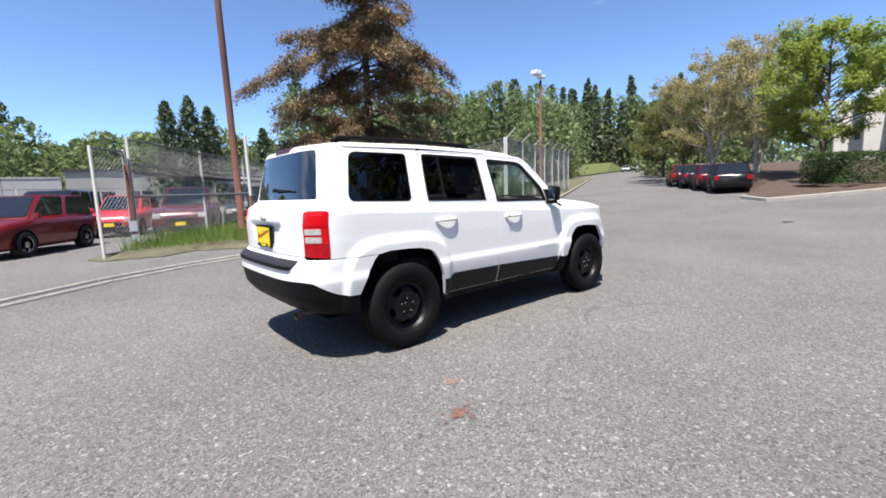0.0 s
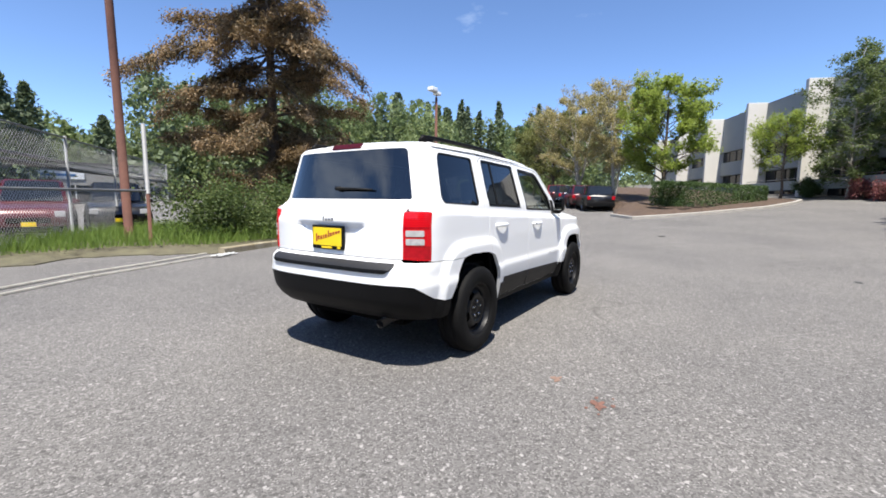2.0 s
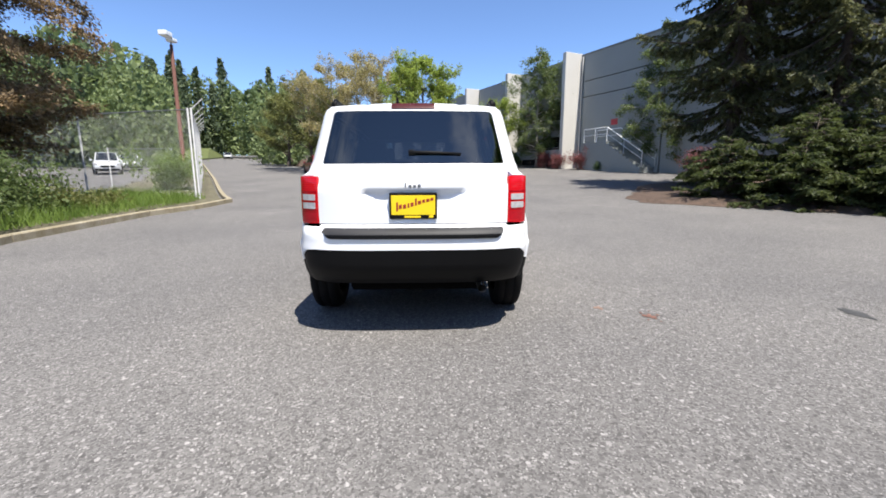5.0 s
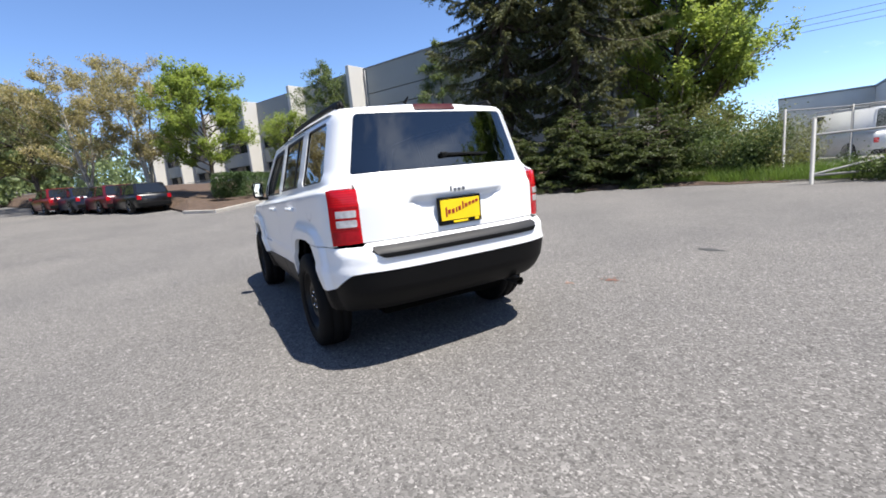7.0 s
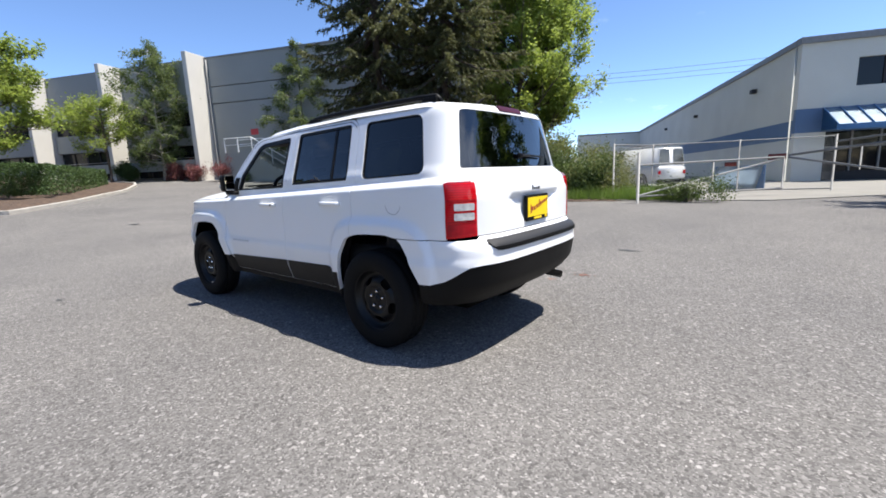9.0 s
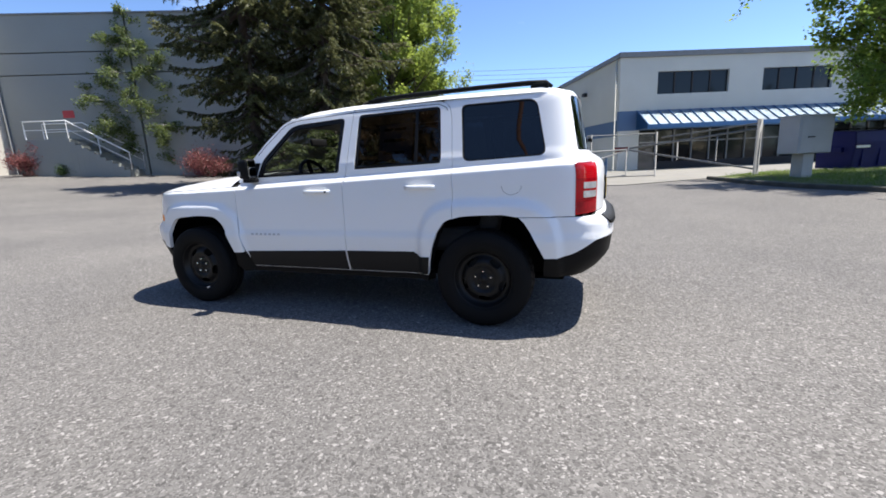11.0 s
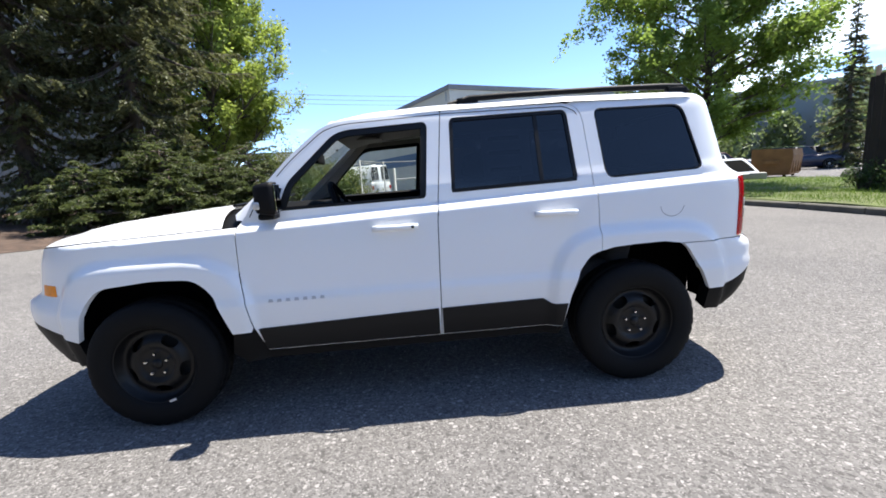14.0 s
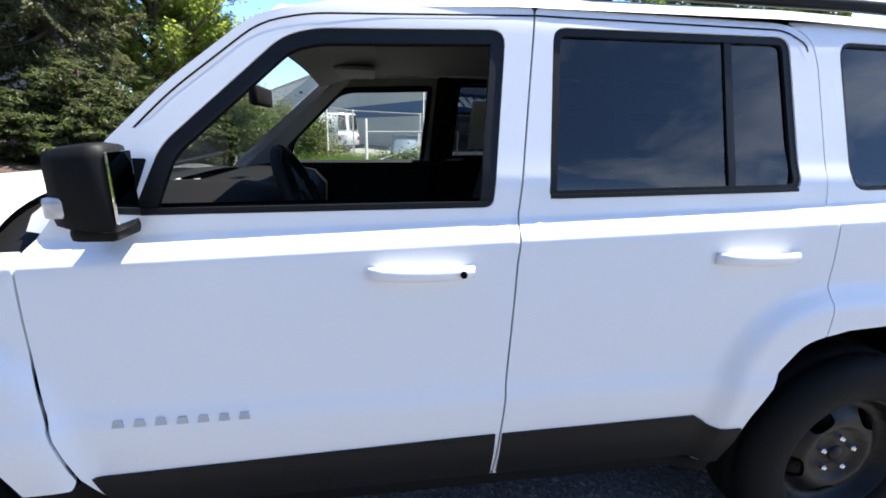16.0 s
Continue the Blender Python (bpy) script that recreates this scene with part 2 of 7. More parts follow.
BLUE_BAND = mat("blue_painted_wall", (0.10, 0.17, 0.29), 0.8, var=0.1, scale=0.4, fine=20, bump=0.15)
ROOF_GREY = mat("roof_membrane", (0.25, 0.25, 0.25), 0.9, var=0.2, scale=0.5)
DARK_GLASS = mat("dark_window_glass", (0.012, 0.014, 0.016), 0.05, 0.0, var=0.2, scale=0.3, bump=0, rvar=0.02, spec=0.3)
DARK_PAINT = mat("dark_joint", (0.035, 0.033, 0.035), 0.8, var=0.2)
BLUE_METAL = mat("blue_awning_metal", (0.05, 0.15, 0.33), 0.35, 0.2, var=0.15, scale=2)
PALE_METAL = mat("pale_blue_awning_sheet", (0.32, 0.42, 0.5), 0.5, 0.1, var=0.15, scale=2)
WHITE_PAINT = mat("white_paint", (0.76, 0.77, 0.77), 0.45, var=0.06, scale=2)


# ---- building helpers ----
def part(name, bm, material, parent=None, label="", smooth=False):
    me = bpy.data.meshes.new(name)
    bm.to_mesh(me)
    bm.free()
    me.materials.append(material)
    if smooth:
        me.polygons.foreach_set("use_smooth", [True] * len(me.polygons))
    ob = new(name, me)
    if parent is not None:
        ob.parent = parent
    if label:
        ob["label"] = label
    return ob


def arr_part(name, V, F, material, parent=None, label="", smooth=False):
    """A mesh from coordinate arrays; F holds rows of 3 or 4 indices."""
    me = bpy.data.meshes.new(name)
    V, F = np.asarray(V, dtype=np.float32), np.asarray(F, dtype=np.int32)
    k = F.shape[1]
    me.vertices.add(len(V))
    me.vertices.foreach_set("co", V.ravel())
    me.loops.add(F.size)
    me.loops.foreach_set("vertex_index", F.ravel())
    me.polygons.add(len(F))
    me.polygons.foreach_set("loop_start", np.arange(0, F.size, k, dtype=np.int32))
    me.update(calc_edges=True)
    me.materials.append(material)
    if smooth:
        me.polygons.foreach_set("use_smooth", [True] * len(F))
    ob = new(name, me)
    if parent is not None:
        ob.parent = parent
    if label:
        ob["label"] = label
    return ob


def thing(name, m, label, category, group="", kind=""):
    e = new(name)
    e.empty_display_size = 0.2
    e.matrix_basis = m
    return tagged(e, label, category, group, kind)


def box(bm, x0, y0, z0, x1, y1, z1, bevel=0.0, m=None):
    r = bmesh.ops.create_cube(bm, size=1)
    vs = r["verts"]
    for v in vs:
        v.co = Vector(((x0 + x1) / 2 + v.co.x * (x1 - x0), (y0 + y1) / 2 + v.co.y * (y1 - y0), (z0 + z1) / 2 + v.co.z * (z1 - z0)))
    if bevel:
        es = list({e for v in vs for e in v.link_edges})
        b = bmesh.ops.bevel(bm, geom=es, offset=bevel, segments=2, affect="EDGES", profile=0.6)
        vs = list({v for f in b["faces"] for v in f.verts} | {v for v in vs if v.is_valid})
    if m is not None:
        for v in vs:
            if v.is_valid:
                v.co = m @ v.co
    return vs


def box_part(name, dims, material, parent=None, label="", bevel=0.01, m=None):
    bm = bmesh.new()
    box(bm, *dims, bevel=bevel, m=m)
    return part(name, bm, material, parent, label)


def tube_arrays(pts, radii, n=8, cap=True):
    """Vertices and quads of a round tube along points."""
    pts = [Vector(p) for p in pts]
    V, F = [], []
    up = Vector((0.31, 0.17, 0.93)).normalized()
    for i, p in enumerate(pts):
        d = (pts[min(i + 1, len(pts) - 1)] - pts[max(i - 1, 0)]).normalized()
        a = d.cross(up if abs(d.dot(up)) < 0.95 else Vector((1, 0, 0))).normalized()
        b = d.cross(a)
        for k in range(n):
            w = 2 * math.pi * k / n
            V.append(p + (a * math.cos(w) + b * math.sin(w)) * radii[i])
    for i in range(len(pts) - 1):
        for k in range(n):
            F.append((i * n + k, i * n + (k + 1) % n, (i + 1) * n + (k + 1) % n, (i + 1) * n + k))
    if cap:
        for i, p in ((0, pts[0]), (len(pts) - 1, pts[-1])):
            c = len(V)
            V.append(p)
            for k in range(0, n):
                F.append((i * n + k, i * n + (k + 1) % n, c, c))
    return V, F


def tubes(name, runs, material, parent=None, label="", n=8, smooth=True):
    """Several tubes in one mesh; runs: (points, radius or radii)."""
    bm = bmesh.new()
    for pts, rad in runs:
        rr = rad if isinstance(rad, (list, tuple)) else [rad] * len(pts)
        V, F = tube_arrays(pts, rr, n)
        vs = [bm.verts.new(v) for v in V]
        for f in F:
            q = [vs[i] for i in dict.fromkeys(f)]
            bm.faces.new(q)
    return part(name, bm, material, parent, label, smooth)


def softp(v, k=3.0):
    return 0.5 * (v + math.sqrt(v * v + k * k))


def gz(x, y):
    """Height of the ground: level round the car, rising to the east."""
    return 0.05 * (softp(x - 7) - softp(-7)) * (1 + 0.03 * min(max(-y, 0), 15))


def at(x, y, dz=0.0, rz=0.0):
    return pose(x, y, gz(x, y) + dz, 0, 0, rz)


# ---- ground ----
def axis_steps(lo, hi):
    v, out = 0.0, [0.0]
    while v < hi:
        v += max(0.5, abs(v) * 0.12)
        out.append(min(v, hi))
    v = 0.0
    while v > lo:
        v -= max(0.5, abs(v) * 0.12)
        out.append(max(v, lo))
    return sorted(set(out))


def build_ground():
    xs, ys = axis_steps(-900, 900), axis_steps(-900, 900)
    V = [(x, y, gz(min(x, 200), y)) for x in xs for y in ys]
    ny = len(ys)
    F = [(i * ny + j, (i + 1) * ny + j, (i + 1) * ny + j + 1, i * ny + j + 1) for i in range(len(xs) - 1) for j in range(ny - 1)]
    g = arr_part("ground", V, F, ASPHALT, smooth=True)
    tagged(g, "old grey asphalt yard with pale stones and cracks", "ground", kind="structure")


build_ground()


def patch(name, outline, h, material, label, category, cell=0.6, lip=0.0, mound=None):
    """A raised piece of ground with a closed edge; mound(x, y) adds height."""
    bm = bmesh.new()
    f = bm.faces.new([bm.verts.new((x, y, 0)) for x, y in outline])
    xs, ys = [p[0] for p in outline], [p[1] for p in outline]
    for lo, hi, nrm in ((min(xs), max(xs), (1, 0, 0)), (min(ys), max(ys), (0, 1, 0))):
        c = lo + cell
        while c < hi:
            bmesh.ops.bisect_plane(bm, geom=bm.verts[:] + bm.edges[:] + bm.faces[:], plane_co=Vector(nrm) * c, plane_no=nrm)
            c += cell
    edge = [e for e in bm.edges if e.is_boundary]
    ev = {v for e in edge for v in e.verts}
    low = {v: bm.verts.new((v.co.x, v.co.y, gz(v.co.x, v.co.y) - 0.05)) for v in ev}
    for v in bm.verts:
        if v in ev:
            v.co.z = gz(v.co.x, v.co.y) + h
        elif v not in low.values():
            v.co.z = gz(v.co.x, v.co.y) + h + (mound(v.co.x, v.co.y) if mound else 0)
    for e in edge:
        a, b = e.verts
        bm.faces.new((a, b, low[b], low[a]))
    bmesh.ops.recalc_face_normals(bm, faces=bm.faces)
    ob = part(name, bm, material, smooth=False)
    return tagged(ob, label, category, kind="structure")


def kerb(name, line, w, h, material, label, piece=1.6, joint=0.012, closed=False):
    """A kerb of cast lengths along a line, each a stone of its own."""
    root = thing(name, pose(0, 0, 0), label, "kerb", kind="structure")
    pts = [Vector((x, y, 0)) for x, y in line]
    for a, b in zip(pts, pts[1:]):
        L = (b - a).length
        k = max(1, round(L / piece))
        d = (b - a) / k
        for i in range(k):
            p, q = a + d * i, a + d * (i + 1)
            u = (q - p).normalized()
            s = Vector((-u.y, u.x, 0)) * w
            p, q = p + u * joint, q - u * joint
            zp, zq = gz(p.x, p.y), gz(q.x, q.y)
            bm = bmesh.new()
            V = []
            for pt, z in ((p, zp), (q, zq)):
                for off, dz in ((0, -0.1), (0, h - 0.02), (0.1, h), (0.9, h), (1, h - 0.02), (1, -0.1)):
                    V.append(bm.verts.new((pt.x + s.x * off, pt.y + s.y * off, z + dz)))
            for j in range(5):
                bm.faces.new((V[j], V[j + 1], V[j + 7], V[j + 6]))
            bm.faces.new(V[:6][::-1])
            bm.faces.new(V[6:])
            bmesh.ops.recalc_face_normals(bm, faces=bm.faces)
            part("kerb_stone", bm, material, root)
    return root


# ---- plants ----
def rnd(n):
    return np.random.rand(n)


def leaf_quads(C, size, flat=0.4, aspect=0.6, droop=None):
    """Folded leaves at the points C: four corners each."""
    n = len(C)
    a = np.random.normal(size=(n, 3))
    if droop is not None:
        a = a * 0.45 + droop
    else:
        a[:, 2] *= 1 - flat
    a /= np.linalg.norm(a, axis=1, keepdims=True) + 1e-9
    b = np.random.normal(size=(n, 3))
    b[:, 2] *= 1 - flat
    b -= a * np.sum(a * b, axis=1, keepdims=True)
    b /= np.linalg.norm(b, axis=1, keepdims=True) + 1e-9
    c = np.cross(a, b)
    s = (size * (0.6 + 0.8 * rnd(n)))[:, None]
    V = np.stack([C - a * s * 0.5, C + b * s * aspect * 0.5 + c * s * 0.1, C + a * s * 0.5, C - b * s * aspect * 0.5 + c * s * 0.1], axis=1)
    return V.reshape(-1, 3)


def quad_part(name, V, material, parent, label=""):
    F = np.arange(len(V), dtype=np.int32).reshape(-1, 4)
    return arr_part(name, V, F, material, parent, label)


def curve_pts(p, q, sag, k=6):
    p, q = Vector(p), Vector(q)
    return [p.lerp(q, i / (k - 1)) + Vector((0, 0, sag * 4 * (i / (k - 1)) * (1 - i / (k - 1)))) for i in range(k)]


def branchlets(P, L, n, rs, hang, fan, reach, bare):
    """Points and directions of needle sprays along the side shoots of one bough."""
    k = max(5, int(L * fan))
    t = bare + (1 - bare) * (np.arange(k) + rs.rand(k)) / k
    seg = np.minimum((t * (len(P) - 1)).astype(int), len(P) - 2)
    base = P[seg] + (P[seg + 1] - P[seg]) * (t * (len(P) - 1) - seg)[:, None]
    T = P[seg + 1] - P[seg]
    T /= np.linalg.norm(T, axis=1, keepdims=True) + 1e-9
    S = np.cross(T, (0, 0, 1))
    side = np.where(rs.rand(k) < 0.5, -1.0, 1.0)
    ln = (reach * L * (1.02 - t) ** 0.75 * np.minimum(1, 0.35 + 1.6 * t) + 0.1) * (0.55 + 0.7 * rs.rand(k))
    d = T * (0.55 + 0.25 * rs.rand(k))[:, None] + S * (side * (0.75 + 0.3 * rs.rand(k)))[:, None]
    d[:, 2] -= hang * (0.3 + 0.9 * rs.rand(k))
    d /= np.linalg.norm(d, axis=1, keepdims=True)
    # the bough's own tip is a shoot too
    base, d, ln = np.vstack([base, P[-2:-1]]), np.vstack([d, T[-1:]]), np.append(ln, np.linalg.norm(P[-1] - P[-2]) * 1.15)
    i = rs.choice(len(ln), size=n, p=ln / ln.sum())
    u = rs.rand(n) ** 0.9
    C = base[i] + d[i] * (ln[i] * u)[:, None]
    C[:, 2] -= hang * 0.35 * ln[i] * u * u
    return C, d[i] + np.array([0, 0, -0.25 * hang])


def broad_tree(name, x, y, h, rx, rz, z0, leaf, bark, n, size, label, seed=1, stems=1, trunk=0.16, limbs=26, dz=0.0, aspect=0.6, hang=0.0, scatter=0.11, twigs=5):
    """A broad-leaved tree: stems, limbs, branches, twigs, and leaves along the twigs."""
    rs = np.random.RandomState(seed)
    np.random.seed(seed)
    root = thing(name, at(x, y, dz), label, "tree")
    runs, shoots = [], []
    top = h * 0.93
    steps = (0, 0.15, 0.3, 0.45, 0.6, 0.75, 0.9, 1.0)
    for s in range(stems):
        ang = 2 * math.pi * s / stems + rs.rand()
        lean = (0.0 if stems == 1 else rx * 0.35)
        tx, ty = math.cos(ang) * lean, math.sin(ang) * lean
        pts = [(tx * f ** 1.2 + rs.normal() * 0.05 * h / 10 * (f > 0), ty * f ** 1.2 + rs.normal() * 0.05 * h / 10 * (f > 0), top * f) for f in steps]
        runs.append((pts, [trunk * (1.25 if f == 0 else 1) * (1 - 0.9 * f) + 0.012 for f in steps]))
        for i in range(limbs // stems):
            f = z0 / h + (0.97 - z0 / h) * (i + rs.rand() * 0.8) / (limbs // stems)
            base = Vector((tx * f ** 1.2, ty * f ** 1.2, top * f))
            prof = math.sin(math.pi * min(1, max(0.0, 0.12 + 0.88 * (f * h - z0) / max(0.1, h - z0))) ** 0.8) ** 0.7
            w = 2.4 * i + rs.rand() * 1.2
            L = rx * (0.5 + 0.55 * rs.rand()) * max(prof, 0.25)
            rise = L * (0.15 + rz * rs.rand())
            tip = base + Vector((math.cos(w) * L, math.sin(w) * L, rise))
            cp = curve_pts(base, tip, L * 0.08, 5)
            r0 = max(0.012, trunk * 0.45 * (1 - f) + 0.012)
            runs.append((cp, [r0 * (1 - 0.85 * k / 4) for k in range(5)]))
            out = (tip - base).normalized()
            for k in range(6):
                g = 0.3 + 0.7 * (k + rs.rand()) / 6
                q = base.lerp(tip, g) + Vector((0, 0, L * 0.32 * g * (1 - g)))
                spin = Vector((-out.y, out.x, 0)) * rs.normal()
                d = (out * 0.8 + spin * 0.8 + Vector((0, 0, 0.25 + 0.6 * rz - 0.7 * hang + 0.35 * rs.normal()))).normalized()
                e = q + d * (0.3 * L + 0.22) * (0.6 + 0.7 * rs.rand())
                runs.append(([q, q.lerp(e, 0.5) + Vector((0, 0, 0.03)), e], [r0 * 0.35, r0 * 0.25, 0.006]))
                for j in range(twigs):
                    a = q.lerp(e, 0.25 + 0.75 * rs.rand())
                    v = (d * 0.6 + Vector(rs.normal(size=3)) * 0.55 + Vector((0, 0, 0.3 * rz - 0.9 * hang))).normalized()
                    b = a + v * (0.16 + 0.13 * L) * (0.6 + 0.8 * rs.rand())
                    shoots.append((a, b))
                    if j < 2:
                        runs.append(([a, b], [0.006, 0.003]))
                shoots.append((q.lerp(e, 0.4), e))
    tubes("trunk", runs, bark, root, n=5)
    A = np.array([list(a) for a, _ in shoots])
    B = np.array([list(b) for _, b in shoots])
    ln = np.linalg.norm(B - A, axis=1)
    wt = ln * (0.35 + 1.3 * rs.rand(len(ln)))
    i = rs.choice(len(ln), size=n, p=wt / wt.sum())
    u = rs.rand(n, 1) * 1.08
    C = A[i] + (B - A)[i] * u + np.clip(rs.normal(size=(n, 3)), -1.6, 1.6) * scatter
    C[:, 2] -= hang * 0.25 * u[:, 0] * ln[i]
    C = C[C[:, 2] > z0 * 0.6]
    quad_part("crown", leaf_quads(C, size, aspect=aspect), leaf, root)
    return root


def conifer(name, x, y, h, r, z0, leaf, n, size, label, seed=1, droop=0.25, upturn=0.1, trunk=0.22, whorl=0.42, ragged=0.35, shape=((0, 1), (1, 0.05)), dz=0.0, hang=0.25, per_whorl=6, fan=11, reach=0.3, bare=0.16, aspect=0.3, lean=0.0, puff=0.025, wild=0.13):
    """A needle tree: boughs with side shoots that carry the needle sprays. shape gives the reach by height."""
    rs = np.random.RandomState(seed)
    np.random.seed(seed)
    root = thing(name, at(x, y, dz), label, "tree")
    runs = [([(rs.normal() * 0.03, rs.normal() * 0.03, h * f) for f in (0, 0.25, 0.5, 0.75, 1)], [trunk * 1.2, trunk * 0.85, trunk * 0.55, trunk * 0.28, 0.02])]
    boughs = []
    z = z0
    w = 0.0
    while z < h * 0.99:
        f = (z - z0) / (h - z0)
        for i in range(per_whorl if f < 0.85 else max(3, per_whorl - 2)):
            w += 2.4 + rs.normal() * 0.5
            L = max(0.18, r * table_of(shape, f) * (1 - ragged + 1.9 * ragged * rs.rand()))
            b = Vector((0, 0, z + rs.normal() * 0.14))
            tip = b + Vector((math.cos(w) * L, math.sin(w) * L, L * (lean + wild * rs.normal() - droop * (1 - 0.8 * f))))
            cp = curve_pts(b, tip, -L * upturn, 6)
            runs.append((cp, [max(0.006, (0.014 + 0.014 * L) * (1 - 0.85 * k / 5)) for k in range(6)]))
            boughs.append((np.array([list(p) for p in cp]), L))
        z += whorl * (1 - 0.45 * f) * (0.7 + 0.6 * rs.rand())
    tubes("trunk", runs, BARK, root, n=5)
    tot = sum(L ** 1.5 for _, L in boughs)
    C, D = zip(*[branchlets(P, L, max(12, int(n * L ** 1.5 / tot * (0.6 + 0.8 * rs.rand()))), rs, hang, fan, reach, bare) for P, L in boughs])
    C, D = np.concatenate(C), np.concatenate(D)
    C = C + rs.normal(size=C.shape) * puff
    quad_part("crown", leaf_quads(C, size, flat=0.7, aspect=aspect, droop=D), leaf, root)
    return root


def table_of(t, v):
    return float(np.interp(v, [a for a, _ in t], [b for _, b in t]))


def shrub(name, x, y, rx, ry, h, leaf, n, size, label, seed=1, category="shrub", dz=0.0, rz=0.0, boxy=0.0):
    """A bush: stems and leaves round a lumpy outline."""
    rs = np.random.RandomState(seed)
    np.random.seed(seed)
    root = thing(name, at(x, y, dz, rz), label, category)
    runs = []
    for i in range(9):
        w = rs.rand() * 6.28
        runs.append((curve_pts((0.08 * math.cos(w), 0.08 * math.sin(w), 0), (rx * 0.6 * math.cos(w), ry * 0.6 * math.sin(w), h * (0.5 + 0.4 * rs.rand())), 0.05, 4), [0.02, 0.015, 0.01, 0.005]))
    tubes("stems", runs, BARK, root, n=5)
    if boxy:
        P = rs.rand(n, 3) * 2 - 1
        ax = rs.randint(0, 5, n)
        for k, (d, s) in enumerate(((0, 1), (0, -1), (1, 1), (1, -1), (2, 1))):
            P[ax == k, d] = s * (1 - 0.12 * rs.rand((ax == k).sum()))
        P[:, 2] = P[:, 2] * 0.5 + 0.5
        lump = 1 + 0.05 * np.sin(P[:, 0] * rx * 3.1 + 1) * np.cos(P[:, 1] * 2 + P[:, 2] * 3)
        C = P * np.array([rx, ry, h]) * lump[:, None] + rs.normal(size=(n, 3)) * 0.02
    else:
        lobes = rs.normal(size=(14, 3)) * np.array([0.42, 0.42, 0.2]) + np.array([0, 0, 0.5])
        k = rs.randint(0, 14, n)
        C = lobes[k] + rs.normal(size=(n, 3)) * np.array([0.2, 0.2, 0.17])
        C = C[(C[:, 2] > 0.02)] * np.array([rx, ry, h])
    quad_part("leaves", leaf_quads(C, size, flat=0.2), leaf, root)
    return root


def grass_stuff(name, outline, n, h, label, seed=3, dz=0.0, material=None):
    """Blades of grass over an outline, as one thing nobody could count."""
    rs = np.random.RandomState(seed)
    P = np.array(outline)
    lo, hi = P.min(0), P.max(0)
    q = lo + rs.rand(n * 3, 2) * (hi - lo)
    inside = np.zeros(len(q), bool)
    j = len(P) - 1
    for i in range(len(P)):
        c = ((P[i, 1] > q[:, 1]) != (P[j, 1] > q[:, 1])) & (q[:, 0] < (P[j, 0] - P[i, 0]) * (q[:, 1] - P[i, 1]) / (P[j, 1] - P[i, 1] + 1e-12) + P[i, 0])
        inside ^= c
        j = i
    q = q[inside][:n]
    n = len(q)
    base = np.array([[a, b, gz(a, b) + dz] for a, b in q])
    w = rs.rand(n) * 6.28
    hh = h * (0.35 + rs.rand(n) ** 2)
    side = np.stack([np.cos(w), np.sin(w), 0 * w], 1) * 0.006
    lean = np.stack([rs.normal(size=n) * 0.35, rs.normal(size=n) * 0.35, np.ones(n)], 1) * hh[:, None]
    V = np.stack([base - side, base + side, base + lean * 0.6 + side * 0.7, base + lean], 1).reshape(-1, 3)
    ob = quad_part(name, V, material or GRASS, None)
    return tagged(ob, label, "grass", kind="stuff")

# ---- verges, kerbs ----
def ragged(outline, amount):
    """The outline with crumbled edges."""
    out = []
    for (ax, ay), (bx, by) in zip(outline, outline[1:] + outline[:1]):
        for k in range(8):
            px, py = ax + (bx - ax) * k / 8, ay + (by - ay) * k / 8
            a = amount(px, py)
            out.append((px + a * noise.noise((px * 1.3, py * 1.3, 1)), py + a * noise.noise((px * 1.3, py * 1.3, 9))))
    return out


VERGE_N = [(0.9, 6.75), (2.4, 7.2), (4.75, 7.45), (6.6, 7.55), (8.4, 7.1), (10.1, 7.0), (11.2, 7.7), (14.0, 9.2), (23.2, 13.95), (60, 33.5), (58, 38), (22, 17.5), (11.5, 12.4), (8.5, 12.6), (4.5, 13.5), (2.0, 14.4), (-0.3, 11.9), (-2.4, 9.2), (-3.2, 8.5), (-2.8, 7.75), (-0.5, 8.05)]
patch("verge", ragged(VERGE_N, lambda x, y: 0.4 if x < 0.3 else 0.0), 0.02, DIRT_EDGE, "rough grassy verge along the fence", "verge", 0.9, mound=lambda x, y: 0.14 + 0.12 * noise.noise((x * 0.6, y * 0.6, 0)))
kerb("yellow_kerb", [(0.9, 6.55), (2.4, 7.0), (4.75, 7.26), (6.6, 7.36), (8.4, 6.92), (10.2, 6.8), (11.4, 7.55), (14.1, 9.0), (23.3, 13.75), (60, 33.3)], 0.16, 0.14, YELLOW_KERB, "worn concrete kerb with faded yellow paint")
GUTTER = mat("weathered_gutter_concrete", (0.3, 0.285, 0.25), 0.95, var=0.35, scale=4, fine=60, bump=0.5)
kerb("gutter", [(-9.0, 0.2), (-6.2, 2.35), (-4.1, 3.85), (-2.9, 4.85), (-1.76, 5.5), (-0.45, 5.95), (0.85, 6.5)], 0.075, 0.03, GUTTER, "low concrete gutter edge set in asphalt", 2.4)
kerb("gutter", [(-9.2, 0.5), (-6.4, 2.65), (-4.3, 4.15), (-3.1, 5.15), (-1.9, 5.83), (-0.6, 6.28), (0.7, 6.84)], 0.085, 0.035, GUTTER, "low concrete gutter edge set in asphalt", 2.4)
EAST = [(16.5, 0.85), (18.2, -0.3), (19.9, -1.57), (22.1, -2.9), (24.4, -4.45), (28.4, -6.1), (30.4, -6.6), (32.0, -6.4), (33.2, -5.3), (36, -3.6), (60, 7), (60, 22), (31.0, 8.0), (27.0, 5.6), (21.5, 2.6), (18.0, 1.9)]
